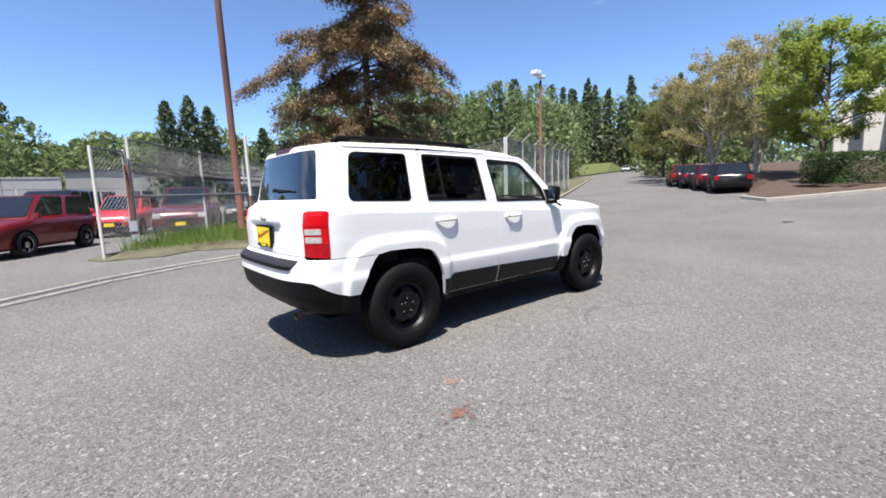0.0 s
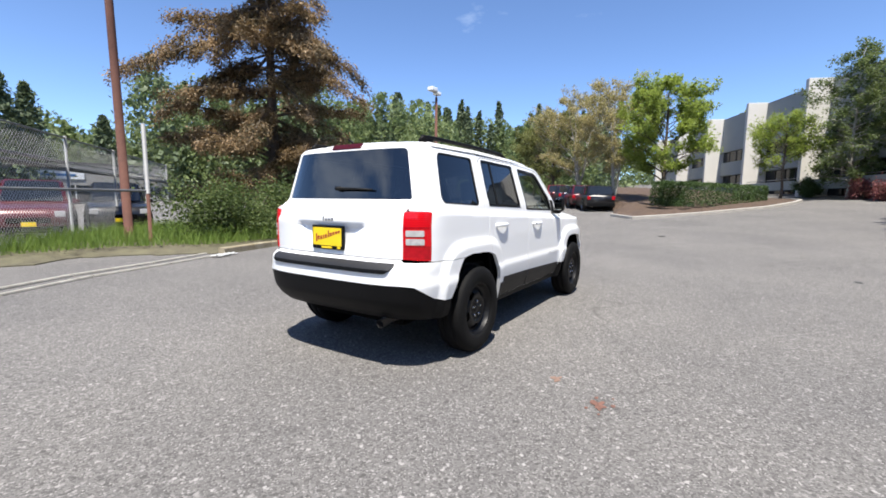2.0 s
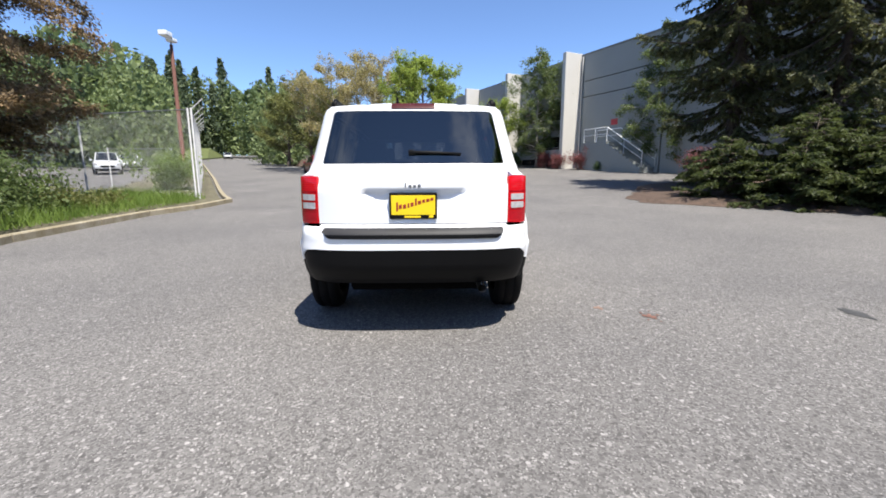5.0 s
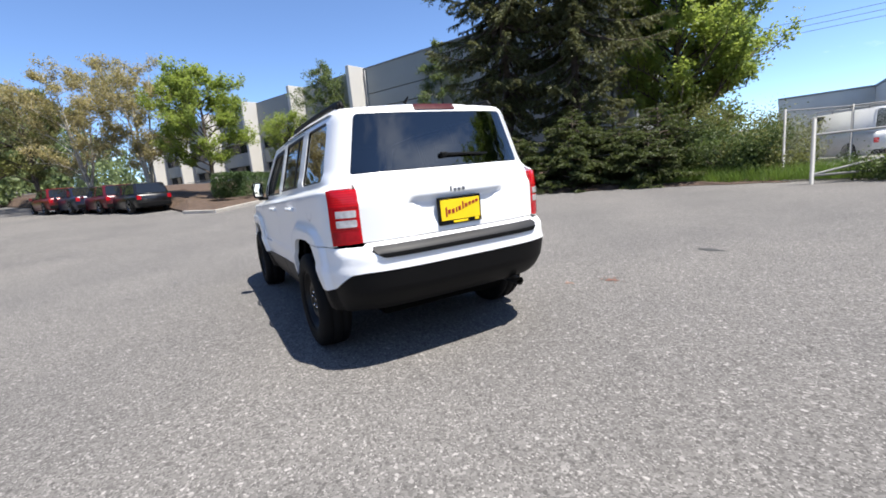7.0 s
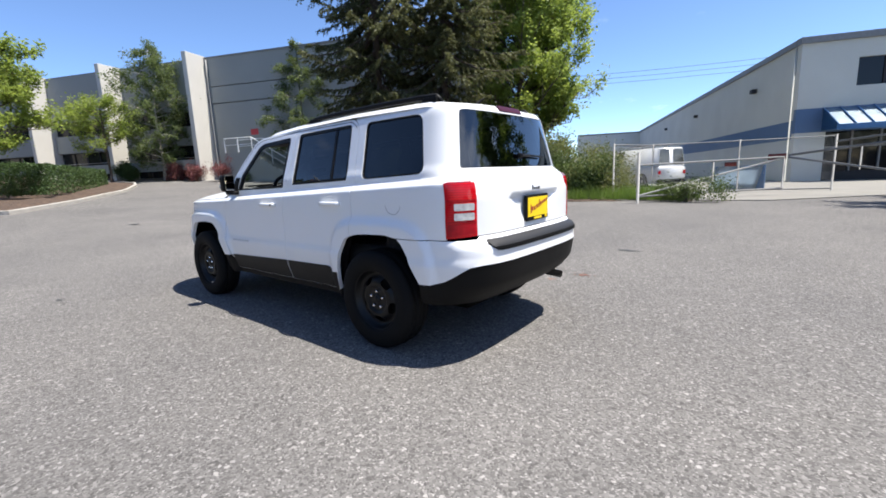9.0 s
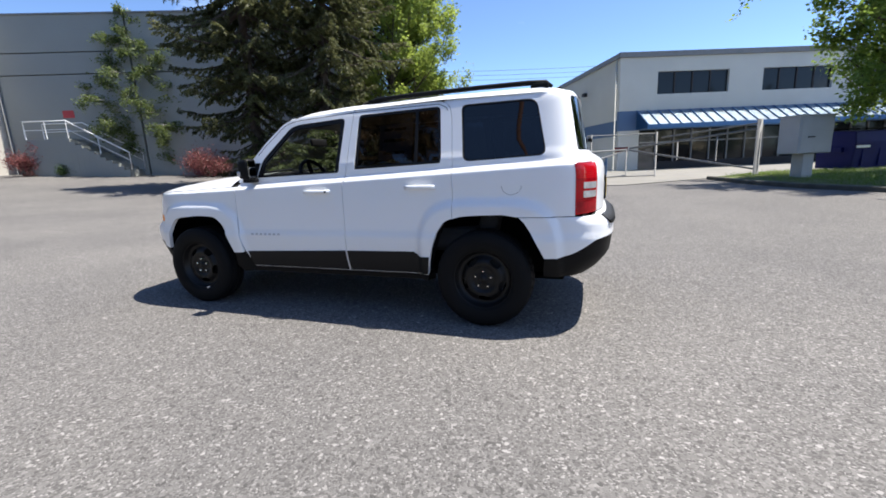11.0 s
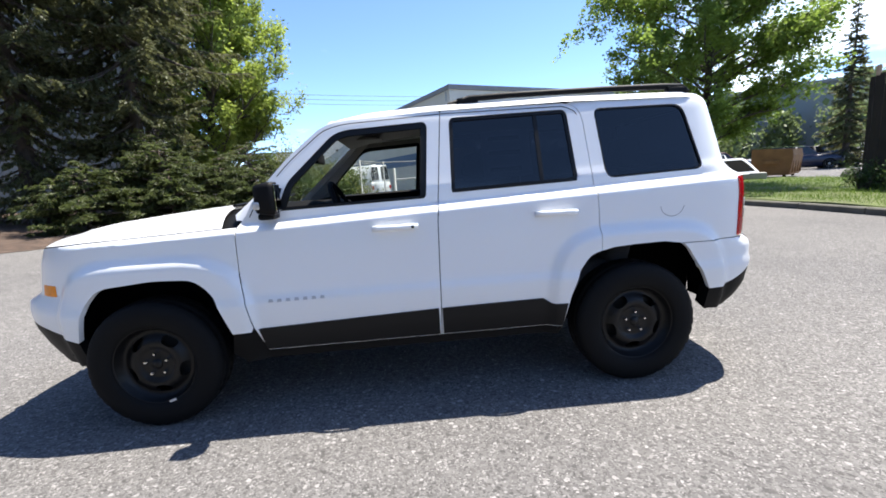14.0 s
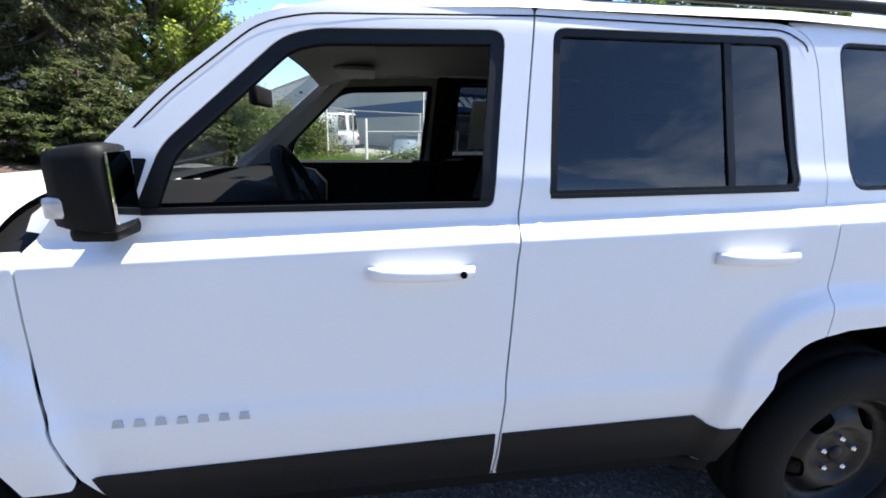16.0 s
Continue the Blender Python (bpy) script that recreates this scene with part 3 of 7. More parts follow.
patch("planting_bed", EAST, 0.1, SOIL, "bark-covered planting bed with a bank", "bed", 1.2, mound=lambda x, y: 0.12 + 0.5 * max(0, min(1, (y + 0.33 * (x - 20) - 0.5) / 4)) * (x > 19) + 0.1 * noise.noise((x, y, 2)))
kerb("bed_kerb", [(17.9, 2.05), (16.35, 0.8), (18.1, -0.47), (19.8, -1.75), (22.0, -3.08), (24.3, -4.63), (28.4, -6.28), (30.4, -6.8), (32.2, -6.55), (33.4, -5.3), (36.2, -3.7), (60, 6.9)], 0.16, 0.14, CONCRETE, "pale concrete kerb round the planting bed")
CON = [(9.2, -7.0), (11.0, -7.6), (14.0, -9.5), (16.6, -13.0), (17.5, -18), (15, -28), (6.5, -28), (3.4, -20), (2.3, -14.2), (1.2, -12.9), (2.6, -12.6), (5.4, -11.7), (7.6, -9.3)]
patch("tree_bed", ragged(CON, lambda x, y: 0.35), 0.012, SOIL, "dry needle-strewn soil under the conifers", "bed", 1.2, mound=lambda x, y: 0.15 + 0.1 * noise.noise((x, y, 4)))
LAWN = [(-6.4, -16.2), (-6.9, -13.2), (-7.6, -11.2), (-8.75, -9.3), (-9.0, -6.0), (-8.9, -3.0), (-9.6, 2.0), (-15, 2.0), (-16.5, -8), (-19, -15), (-16.5, -19.5), (-9, -19)]
patch("lawn", LAWN, 0.1, GRASS_SOIL, "mown lawn strip behind a dark kerb", "lawn", 1.0, mound=lambda x, y: 0.05 + 0.06 * noise.noise((x * 0.7, y * 0.7, 6)))
DARK_KERB = mat("mossy_kerb", (0.09, 0.085, 0.07), 0.95, var=0.4, scale=3, fine=50, bump=0.5)
kerb("lawn_kerb", [(-9.45, 2.0), (-8.72, -3.0), (-8.82, -6.0), (-8.57, -9.2), (-7.4, -11.05), (-6.7, -13.1), (-6.2, -16.2)], -0.2, 0.13, DARK_KERB, "dark weathered kerb along the lawn")
patch("bank", [(70, 42), (130, 60), (190, 105), (180, 150), (120, 110), (68, 66)], 0.3, GRASS_SOIL, "green bank at the end of the road", "bank", 12, mound=lambda x, y: 2.2)

grass_stuff("grass", [(-2.6, 8.2), (-0.4, 8.3), (1.2, 7.1), (4.8, 7.7), (8.6, 7.4), (9.8, 7.5), (12, 12), (8, 12.4), (3, 13.6), (-0.3, 11.6), (-2.4, 9.1)], 32000, 0.34, "tall unmown grass and weeds by the fence", 3, 0.16)
grass_stuff("lawn_grass", [(-6.7, -15.9), (-7.2, -13.0), (-7.9, -11.2), (-9.0, -9.2), (-9.2, -6.0), (-9.1, -3.2), (-13.5, -2), (-15.4, -8), (-18.5, -15), (-14, -18.8), (-9, -18.5)], 36000, 0.13, "short sunlit lawn grass", 5, 0.12)
grass_stuff("weeds", [(5.6, -12.1), (2.6, -12.8), (1.2, -13.1), (-0.6, -13.0), (-1.2, -14.0), (1.5, -15.5), (5.5, -14.2)], 18000, 0.42, "weeds growing along the gate fence", 7, 0.05)

# ---- trees near ----
conifer("pine", 6.4, 12.3, 15.0, 3.5, 0.3, L_BROWN, 195000, 0.1, "tall ragged pine with browned needles by the fence", 17, droop=0.0, upturn=-0.06, trunk=0.24, whorl=0.5, ragged=0.55, shape=((0, 0.5), (0.08, 0.66), (0.16, 0.82), (0.22, 0.74), (0.3, 0.64), (0.38, 0.78), (0.46, 0.98), (0.55, 0.78), (0.65, 0.58), (0.8, 0.42), (1, 0.06)), hang=0.35, per_whorl=5, fan=5, reach=0.36, bare=0.2, aspect=0.5, puff=0.115, wild=0.3)
SPRUCE = ((0, 0.4), (0.1, 0.56), (0.22, 0.85), (0.4, 1.02), (0.58, 0.8), (0.8, 0.42), (1, 0.04))
conifer("spruce", 12.2, -12.1, 18.5, 3.2, 0.8, L_DARK, 130000, 0.14, "large dark spruce with boughs to the ground", 21, droop=0.34, upturn=0.12, trunk=0.24, whorl=0.6, ragged=0.42, shape=SPRUCE, hang=0.6, per_whorl=8, fan=9, reach=0.3, aspect=0.32)
conifer("spruce", 9.7, -14.0, 16.5, 3.0, 0.7, L_DARK, 115000, 0.14, "dark spruce standing close beside another spruce", 22, droop=0.34, upturn=0.12, trunk=0.22, whorl=0.6, ragged=0.42, shape=SPRUCE, hang=0.6, per_whorl=8, fan=9, reach=0.3, aspect=0.32)
LOW = ((0, 1.0), (0.4, 0.92), (0.75, 0.6), (1, 0.2))
for i, (x, y, h, r) in enumerate(((7.9, -11.7, 2.7, 2.0), (6.0, -14.2, 2.8, 1.9), (8.6, -13.0, 3.4, 2.0), (7.3, -10.9, 1.7, 1.5), (9.2, -10.0, 1.9, 1.5), (5.3, -12.6, 1.7, 1.5), (6.4, -12.5, 2.1, 1.6))):
    conifer("young_fir", x, y, h, r, 0.1, L_FIR, 12500, 0.14, "low green fir spreading at the spruces' foot", 25 + i, droop=-0.05, upturn=-0.05, trunk=0.06, whorl=0.26, per_whorl=8, shape=LOW, ragged=0.3, hang=0.2, fan=13, reach=0.32, bare=0.2)
broad_tree("tree", 11.0, -23.6, 16.5, 4.7, 1.2, 0.6, L_BRIGHT, BARK, 115000, 0.165, "tall bright green tree with upright shoots", 33, trunk=0.22, limbs=110, aspect=0.75, scatter=0.2, twigs=6)
broad_tree("tree", 17.1, -37.6, 22.0, 4.8, 0.7, 3.5, L_POPLAR, BARK, 32000, 0.27, "taller grey-green tree behind a bright one", 32, trunk=0.25, limbs=70, scatter=0.24, twigs=6)
broad_tree("maple", -12.2, -13.95, 10.6, 4.5, 0.35, 1.4, L_MAPLE, BARK, 86000, 0.12, "young maple in fresh green leaf on the lawn", 41, trunk=0.2, limbs=68, dz=0.1, aspect=0.8, hang=0.35, scatter=0.12, twigs=7)
broad_tree("tree", 23.6, 0.4, 7.4, 2.9, 0.45, 1.6, L_BRIGHT, BARK, 30000, 0.13, "yellow-green street tree in the planting bed", 51, trunk=0.13, limbs=34, dz=0.15)
broad_tree("tree", 26.4, 3.6, 7.8, 3.0, 0.8, 1.2, L_TAN, PALE_BARK, 24000, 0.11, "fading blossom tree with tan twigs", 52, stems=3, trunk=0.09, limbs=36, dz=0.3)
broad_tree("tree", 30.2, 7.0, 8.2, 3.3, 0.8, 1.2, L_TAN, PALE_BARK, 24000, 0.11, "fading blossom tree with tan twigs", 53, stems=3, trunk=0.09, limbs=36, dz=0.3)
broad_tree("tree", 34.5, 10.5, 8.0, 3.4, 0.6, 1.2, L_OLIVE, BARK, 17000, 0.15, "olive-green tree leaning over parked cars", 54, stems=2, trunk=0.12, limbs=34, dz=0.3)
broad_tree("tree", 39.0, 14.0, 7.6, 3.4, 0.5, 0.8, L_OLIVE, BARK, 15000, 0.17, "olive-green tree by the road", 55, stems=2, trunk=0.12, limbs=30, dz=0.3)
broad_tree("tree", 31.6, -5.8, 5.6, 2.2, 0.4, 2.0, L_BRIGHT, BARK, 10000, 0.12, "small yellow-green tree at the bed's end", 56, trunk=0.08, limbs=26, dz=0.1)
broad_tree("birch", 32.3, -9.2, 10.2, 2.7, 0.1, 1.2, L_BIRCH, PALE_BARK, 22000, 0.13, "slender birch before the grey building", 57, trunk=0.1, limbs=50, hang=0.7)
broad_tree("birch", 23.2, -15.4, 10.0, 2.5, 0.05, 0.8, L_BIRCH, PALE_BARK, 30000, 0.12, "slender birch before the grey building", 58, trunk=0.1, limbs=46, hang=0.7)
shrub("hedge", 24.9, -2.2, 4.9, 0.75, 1.25, L_HEDGE, 26000, 0.075, "clipped dark green hedge along the kerb", 61, "hedge", 0.12, -25.5, boxy=1)
shrub("shrub", 2.5, 8.5, 1.5, 1.0, 1.5, L_SHRUB, 9000, 0.075, "loose grey-green shrub by the gutter", 62, dz=0.12)
shrub("shrub", 4.3, 9.3, 1.4, 1.1, 1.6, L_SHRUB, 8000, 0.08, "loose green shrub under the pine", 63, dz=0.12)
shrub("shrub", 6.2, 9.0, 1.1, 0.8, 0.6, L_OLIVE, 5000, 0.07, "tangled low shrub by the kerb", 64, dz=0.12)
shrub("shrub", 13.4, 10.8, 1.1, 1.0, 1.7, L_MAPLE, 7000, 0.09, "leafy shrub inside the fence corner", 65, dz=0.12)
shrub("shrub", 2.6, -14.5, 1.2, 1.0, 1.35, L_OLIVE, 6000, 0.09, "yellow-green bush at the fence end", 66)
shrub("shrub", -0.9, -12.9, 0.9, 0.6, 0.9, L_SHRUB, 3500, 0.06, "straggling weed bush before the gate", 67)
for i, (x, y, r) in enumerate(((27.6, -11.3, 0.9), (29.4, -10.2, 0.7), (31.2, -9.6, 0.7), (19.2, -15.9, 1.75))):
    shrub("rhododendron", x, y, r, r * 0.9, 1.0 + 0.25 * r, L_PINK, int(2600 * r ** 1.5) + 1500, 0.085, "flowering pink shrub by the grey building", 70 + i)
for i, (x, y, r, h) in enumerate(((34.6, -7.7, 0.8, 1.1), (26.0, -12.6, 0.8, 1.0), (4.6, -14.6, 1.3, 1.9), (4.6, -15.6, 1.6, 2.6), (3.4, -13.9, 1.2, 1.5), (3.2, -16.8, 1.4, 2.0))):
    shrub("shrub", x, y, r, r * 0.9, h, L_HEDGE if i < 2 else (L_OLIVE if i % 2 else L_SHRUB), 9000, 0.085, "dark shrub at the foot of the wall" if i < 2 else "loose olive-green bush beside the spruces", 80 + i)


# ---- woods far off ----
def far_woods():
    rs = np.random.RandomState(5)
    out, fill, span, wide = [{0: [], 1: []} for _ in range(4)]

    def grow(x, y, h, r, z, kind, n):
        """A far tree: small leaves on lobes outside, larger ones filling it."""
        if 23.5 < math.degrees(math.atan2(y + 3, x + 3)) < 31.5 and math.hypot(x, y) < 124:
            return
        d = math.hypot(x + 3, y)
        n = int(n * min(3.0, max(0.75, (95 / d) ** 1.4)))
        m = n // 2
        f = rs.rand(n + m) ** (0.9 if kind else 1.15)
        w = rs.rand(n + m) * 6.283
        lobe = 1 + 0.22 * np.sin(w * 3 + x) * np.cos(f * 9 + y) + 0.14 * np.sin(w * 7 + f * 23 + x)
        if kind:
            rad = r * (1 - f) ** 0.7 * (0.4 + 0.75 * rs.rand(n + m)) * (1 + 0.25 * np.sin(w * 3 + f * 11 + x)) + 0.1
        else:
            rad = r * np.sqrt(np.maximum(0, 1 - (2 * f - 0.85) ** 2 / 1.4)) * (0.78 + 0.25 * rs.rand(n + m)) * lobe
        rad[n:] *= 0.62
        P = np.stack([x + rad * np.cos(w), y + rad * np.sin(w), z + 0.3 + f * h], 1)
        out[kind].append(P[:n])
        fill[kind].append(P[n:])
        span[kind].append(np.full(n, min(0.95, max(0.34, 0.0078 * d))))
        wide[kind].append(np.full(m, min(1.4, max(0.55, 0.0125 * d))))

    for i in range(150):
        a = radians(66 + 48 * rs.rand())
        d = 72 + 55 * rs.rand()
        h = 7.5 + 4 * rs.rand()
        k = 1 if rs.rand() < 0.1 else 0
        grow(d * math.cos(a), d * math.sin(a), h, h * (0.27 if k else 0.4), 0.5 + 0.03 * (d - 72), k, 480)
    for i in range(60):
        a = radians(12 + 21 * rs.rand())
        d = 190 + 40 * rs.rand()
        h = 12 + 6 * rs.rand()
        grow(d * math.cos(a), d * math.sin(a), h, h * 0.45, 8.0, 0, 220)
    for i in range(220):
        a = radians(-12 + 200 * rs.rand())
        d = 75 + 130 * rs.rand() ** 0.8
        x, y = d * math.cos(a), d * math.sin(a)
        if 0.27 * x < y < 0.66 * x + 4 and d < 185:
            continue
        if y < 14:
            continue
        kind = 1 if rs.rand() < 0.14 else 0
        hill = (0.015 if a > 1.1 else 0.012) * max(0, d - 90)
        h = (9 + 7 * rs.rand()) * (1.25 if kind else 0.85)
        grow(x, y, h, h * (0.27 if kind else 0.4), gz(min(x, 200), y) * 0.8 + hill, kind, 240)
    for i in range(150):
        a = radians(33.5 + 34 * rs.rand())
        d = 62 + 55 * rs.rand()
        h = 11 + 6 * rs.rand()
        grow(d * math.cos(a) - 3, d * math.sin(a) - 3, h, h * (0.34 if rs.rand() < 0.8 else 0.24), gz(40, 30), 1 if rs.rand() < 0.15 else 0, 340)
    for i in range(130):
        a = radians(12 + 46 * rs.rand())
        d = 100 + 55 * rs.rand()
        z = 5.0 + 0.06 * (d - 100)
        h = 1.2 + d * math.tan(radians(8.6 + 2.6 * rs.rand())) - z
        grow(d * math.cos(a), d * math.sin(a), h, h * 0.25, z, 0, 520)
    for i in range(30):
        a = radians(14 + 30 * rs.rand())
        d = 124 + 16 * rs.rand()
        h = 17 + 8 * rs.rand()
        grow(d * math.cos(a), d * math.sin(a), h, h * 0.17, 6.5, 1, 600)
    for x, y, h in ((6.5, 60, 13), (9.2, 61, 14), (11.6, 62, 13), (20, 66, 11), (88, 56, 14), (70, 46, 13), (78, 56, 15), (66, 52, 12), (120, 66, 15), (84, 66, 16)):
        grow(x, y, h, h * 0.26, gz(x, y) * 0.7, 1, 700)
    for x, y, h in ((44, 34, 8), (50, 40, 9), (56, 46, 9), (62, 44, 8), (70, 41, 6), (48, 17, 8), (54, 21, 8), (60, 25, 8), (68, 28, 9), (60, -5, 9)):
        grow(x, y, h, h * 0.36, gz(x, y), 0, 420)
    for x, y, h in ((-40, -50, 9), (-52, -44, 10), (-48, -36, 9), (-60, -30, 10), (-35, -58, 9), (-46, -56, 7), (-50, -52, 6.5), (-54, -47, 7), (-41, -60, 7), (-57, -52, 7.5), (-70, -20, 11), (-44, -28, 7), (30, -60, 12), (38, -50, 11)):
        grow(x, y, h, h * 0.38, 0, 0, 420)
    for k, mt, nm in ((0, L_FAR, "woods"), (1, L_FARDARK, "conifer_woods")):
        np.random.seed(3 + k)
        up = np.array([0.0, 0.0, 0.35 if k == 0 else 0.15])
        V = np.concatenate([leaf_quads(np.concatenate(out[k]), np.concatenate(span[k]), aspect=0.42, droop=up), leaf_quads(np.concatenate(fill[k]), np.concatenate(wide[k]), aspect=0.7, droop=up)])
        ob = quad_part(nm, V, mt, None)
        tagged(ob, "green leafy woods on the far slope" if k == 0 else "dark conifers in the far woods", "woods", kind="stuff")


far_woods()
conifer("fir", -33.0, -27.5, 12.5, 1.9, 0.8, L_DARK, 12000, 0.26, "narrow dark fir behind the car park", 91, droop=0.4, whorl=0.5)


# ---- fences ----
def chain_link(name, a, b, zlo, zhi, parent, pitch=0.11, r=0.0026, material=None):
    """A woven wire panel between two posts: crossing wires."""
    a, b = Vector(a), Vector(b)
    L = (Vector((b.x, b.y, 0)) - Vector((a.x, a.y, 0))).length
    H = zhi - zlo
    V, F = [], []
    for sgn in (1, -1):
        c = -H if sgn > 0 else 0
        end = L if sgn > 0 else L + H
        c += pitch
        while c < end:
            # the line u = c + sgn * v, cut to the panel
            v0, v1 = (max(0, -c), min(H, L - c)) if sgn > 0 else (max(0, c - L), min(H, c))
            if v1 - v0 > 0.02:
                k = len(V)
                for v in (v0, v1):
                    u = c + sgn * v
                    p = a.lerp(b, u / L)
                    p.z = (a.z + (b.z - a.z) * u / L) + zlo + v
                    for q in range(3):
                        w = q * 2.0944
                        off = Vector((b.y - a.y, a.x - b.x, 0)).normalized() * math.cos(w) * r
                        V.append(p + off + Vector((0, 0, math.sin(w) * r * 1.4)))
                for q in range(3):
                    F.append((k + q, k + (q + 1) % 3, k + 3 + (q + 1) % 3, k + 3 + q))
            c += pitch
    return arr_part(name, V, F, material or WIRE, parent)


def fence(pts, h, label, rails=(1.0,), post_r=0.034, arms=False, pitch=0.11, lift=0.05, steel=None):
    root = thing("chain_link_fence", pose(0, 0, 0), label, "fence", kind="")
    steel = steel or GALV
    P = [Vector((x, y, gz(x, y) + lift)) for x, y in pts]
    for i, p in enumerate(P):
        post = tubes("post", [([p - Vector((0, 0, 0.2)), p + Vector((0, 0, h + 0.05))], post_r)], steel, root)
        if arms:
            d = (P[min(i + 1, len(P) - 1)] - P[max(i - 1, 0)]).normalized()
            s = Vector((d.y, -d.x, 0))
            tubes("arm", [([p + Vector((0, 0, h)), p + Vector((0, 0, h + 0.36)) + s * 0.36], 0.018)], steel, root)
    for a, b in zip(P, P[1:]):
        for rl in rails:
            tubes("rail", [([a + Vector((0, 0, h * rl)), b + Vector((0, 0, h * rl))], 0.021)], steel, root)
        chain_link("mesh_panel", a, b, 0.03, h, root, pitch)
        if arms:
            d = (b - a).normalized()
            s = Vector((d.y, -d.x, 0))
            for k in (0.12, 0.24, 0.34):
                tubes("barbed_wire", [([a + Vector((0, 0, h + k)) + s * k, b + Vector((0, 0, h + k)) + s * k], 0.006)], steel, root, n=4)
    return root


FD = Vector((18.6, 9.4)).normalized()
fence([(9.6 + FD.x * s, 7.6 + FD.y * s) for s in (0, 2.9, 5.8, 8.7, 11.6, 14.5, 17.4, 20.3)], 3.0, "tall chain-link fence with barbed wire arms along the road", arms=True, steel=PALE_GALV)
fence([(9.62, 7.72), (11.5, 12.7), (13.4, 17.7)], 3.0, "tall chain-link fence turning from the road", rails=(1.0,), steel=PALE_GALV)
fence([(17.5, 16.1), (20.5, 14.7)], 1.85, "low chain-link gate run inside the tall fence", rails=(1.0,), steel=PALE_GALV)
fence([(-2.18, 9.0), (-0.12, 11.75), (1.9, 14.45), (3.9, 17.1), (6.0, 19.9)], 2.65, "chain-link fence with dark pipes round the storage lot", rails=(1.0,))
fence([(-2.9, 8.2), (-2.28, 8.9)], 2.35, "leaning short chain-link panel at the lot's edge", rails=(1.0, 0.03))
fence([(-30, 30), (-24, 31.2), (-18, 32.4), (-12, 33.6), (-6, 34.8), (0, 36), (6, 37.2)], 2.2, "far chain-link fence across the storage lot", rails=(1.0,), pitch=0.15)

gate_bar = thing("gate_bar", pose(0, 0, 0), "pale pipe bar from fence post to rusty post", "gate")
tubes("bar", [([(-2.18, 9.0, 1.36), (0.34, 8.55, 1.36)], 0.03)], GALV, gate_bar)
tubes("post", [([(0.34, 8.55, -0.1), (0.34, 8.55, 1.3)], 0.038)], RUST, gate_bar, "rusty lower length of post")
tubes("post_sleeve", [([(0.34, 8.55, 1.3), (0.33, 8.55, 2.85)], 0.044)], GALV, gate_bar)
rusty = thing("gate_post", pose(-2.26, 8.85, 0), "rusty red gate post with a paper notice", "post")
tubes("post", [([(0, 0, -0.1), (0.0, 0, 2.1)], 0.05)], RUST, rusty)
box_part("notice", (-0.09, -0.062, 0.55, 0.07, -0.052, 0.8), WHITE_PAINT, rusty, "small white notice", 0)
box_part("notice", (-0.07, -0.062, 0.3, 0.08, -0.052, 0.48), WHITE_PAINT, rusty, "small white notice", 0)
pipes = thing("pipe_run", pose(0, 0, 0), "dark pipes strung along the fence", "pipe")
for z, r in ((2.12, 0.035), (1.95, 0.055)):
    tubes("pipe", [([(-2.1, 9.25, z), (0.0, 12.0, z - 0.03), (2.0, 14.7, z), (6.1, 20.1, z)], r)], DARK_STEEL, pipes)

pole = thing("mast", at(0.42, 9.85), "tall rusty steel mast beside the fence", "mast")
tubes("shaft", [([(0, 0, -0.1), (-0.06, 0.02, 5.0), (-0.14, 0.05, 11.5)], [0.1, 0.088, 0.07])], RUST, pole, n=14)
lamp = thing("street_lamp", at(20.2, 13.9), "rusty lamp pole with a double floodlight head", "street lamp")
tubes("pole", [([(0, 0, 0), (0, 0, 7.4)], [0.12, 0.08])], RUST, lamp, n=10)
tubes("bracket", [([(0, 0, 7.3), (0, 0, 7.75), (-0.3, 0.1, 7.85)], 0.04)], GALV, lamp)
box_part("floodlight", (-0.75, -0.22, 7.7, -0.15, 0.22, 7.95), WHITE_PAINT, lamp, "pale metal floodlight", 0.05)
box_part("floodlight", (-0.15, -0.2, 7.55, 0.3, 0.2, 7.75), WHITE_PAINT, lamp, "pale metal floodlight", 0.05)


# ---- grey building to the east ----
def frame_matrix(ox, oy, dx, dy, z):
    """Local x along the wall, local y outward."""
    d = Vector((dx, dy, 0)).normalized()
    nrm = Vector((-d.y, d.x, 0))
    m = Matrix(((d.x, nrm.x, 0, ox), (d.y, nrm.y, 0, oy), (0, 0, 1, z), (0, 0, 0, 1)))
    return m


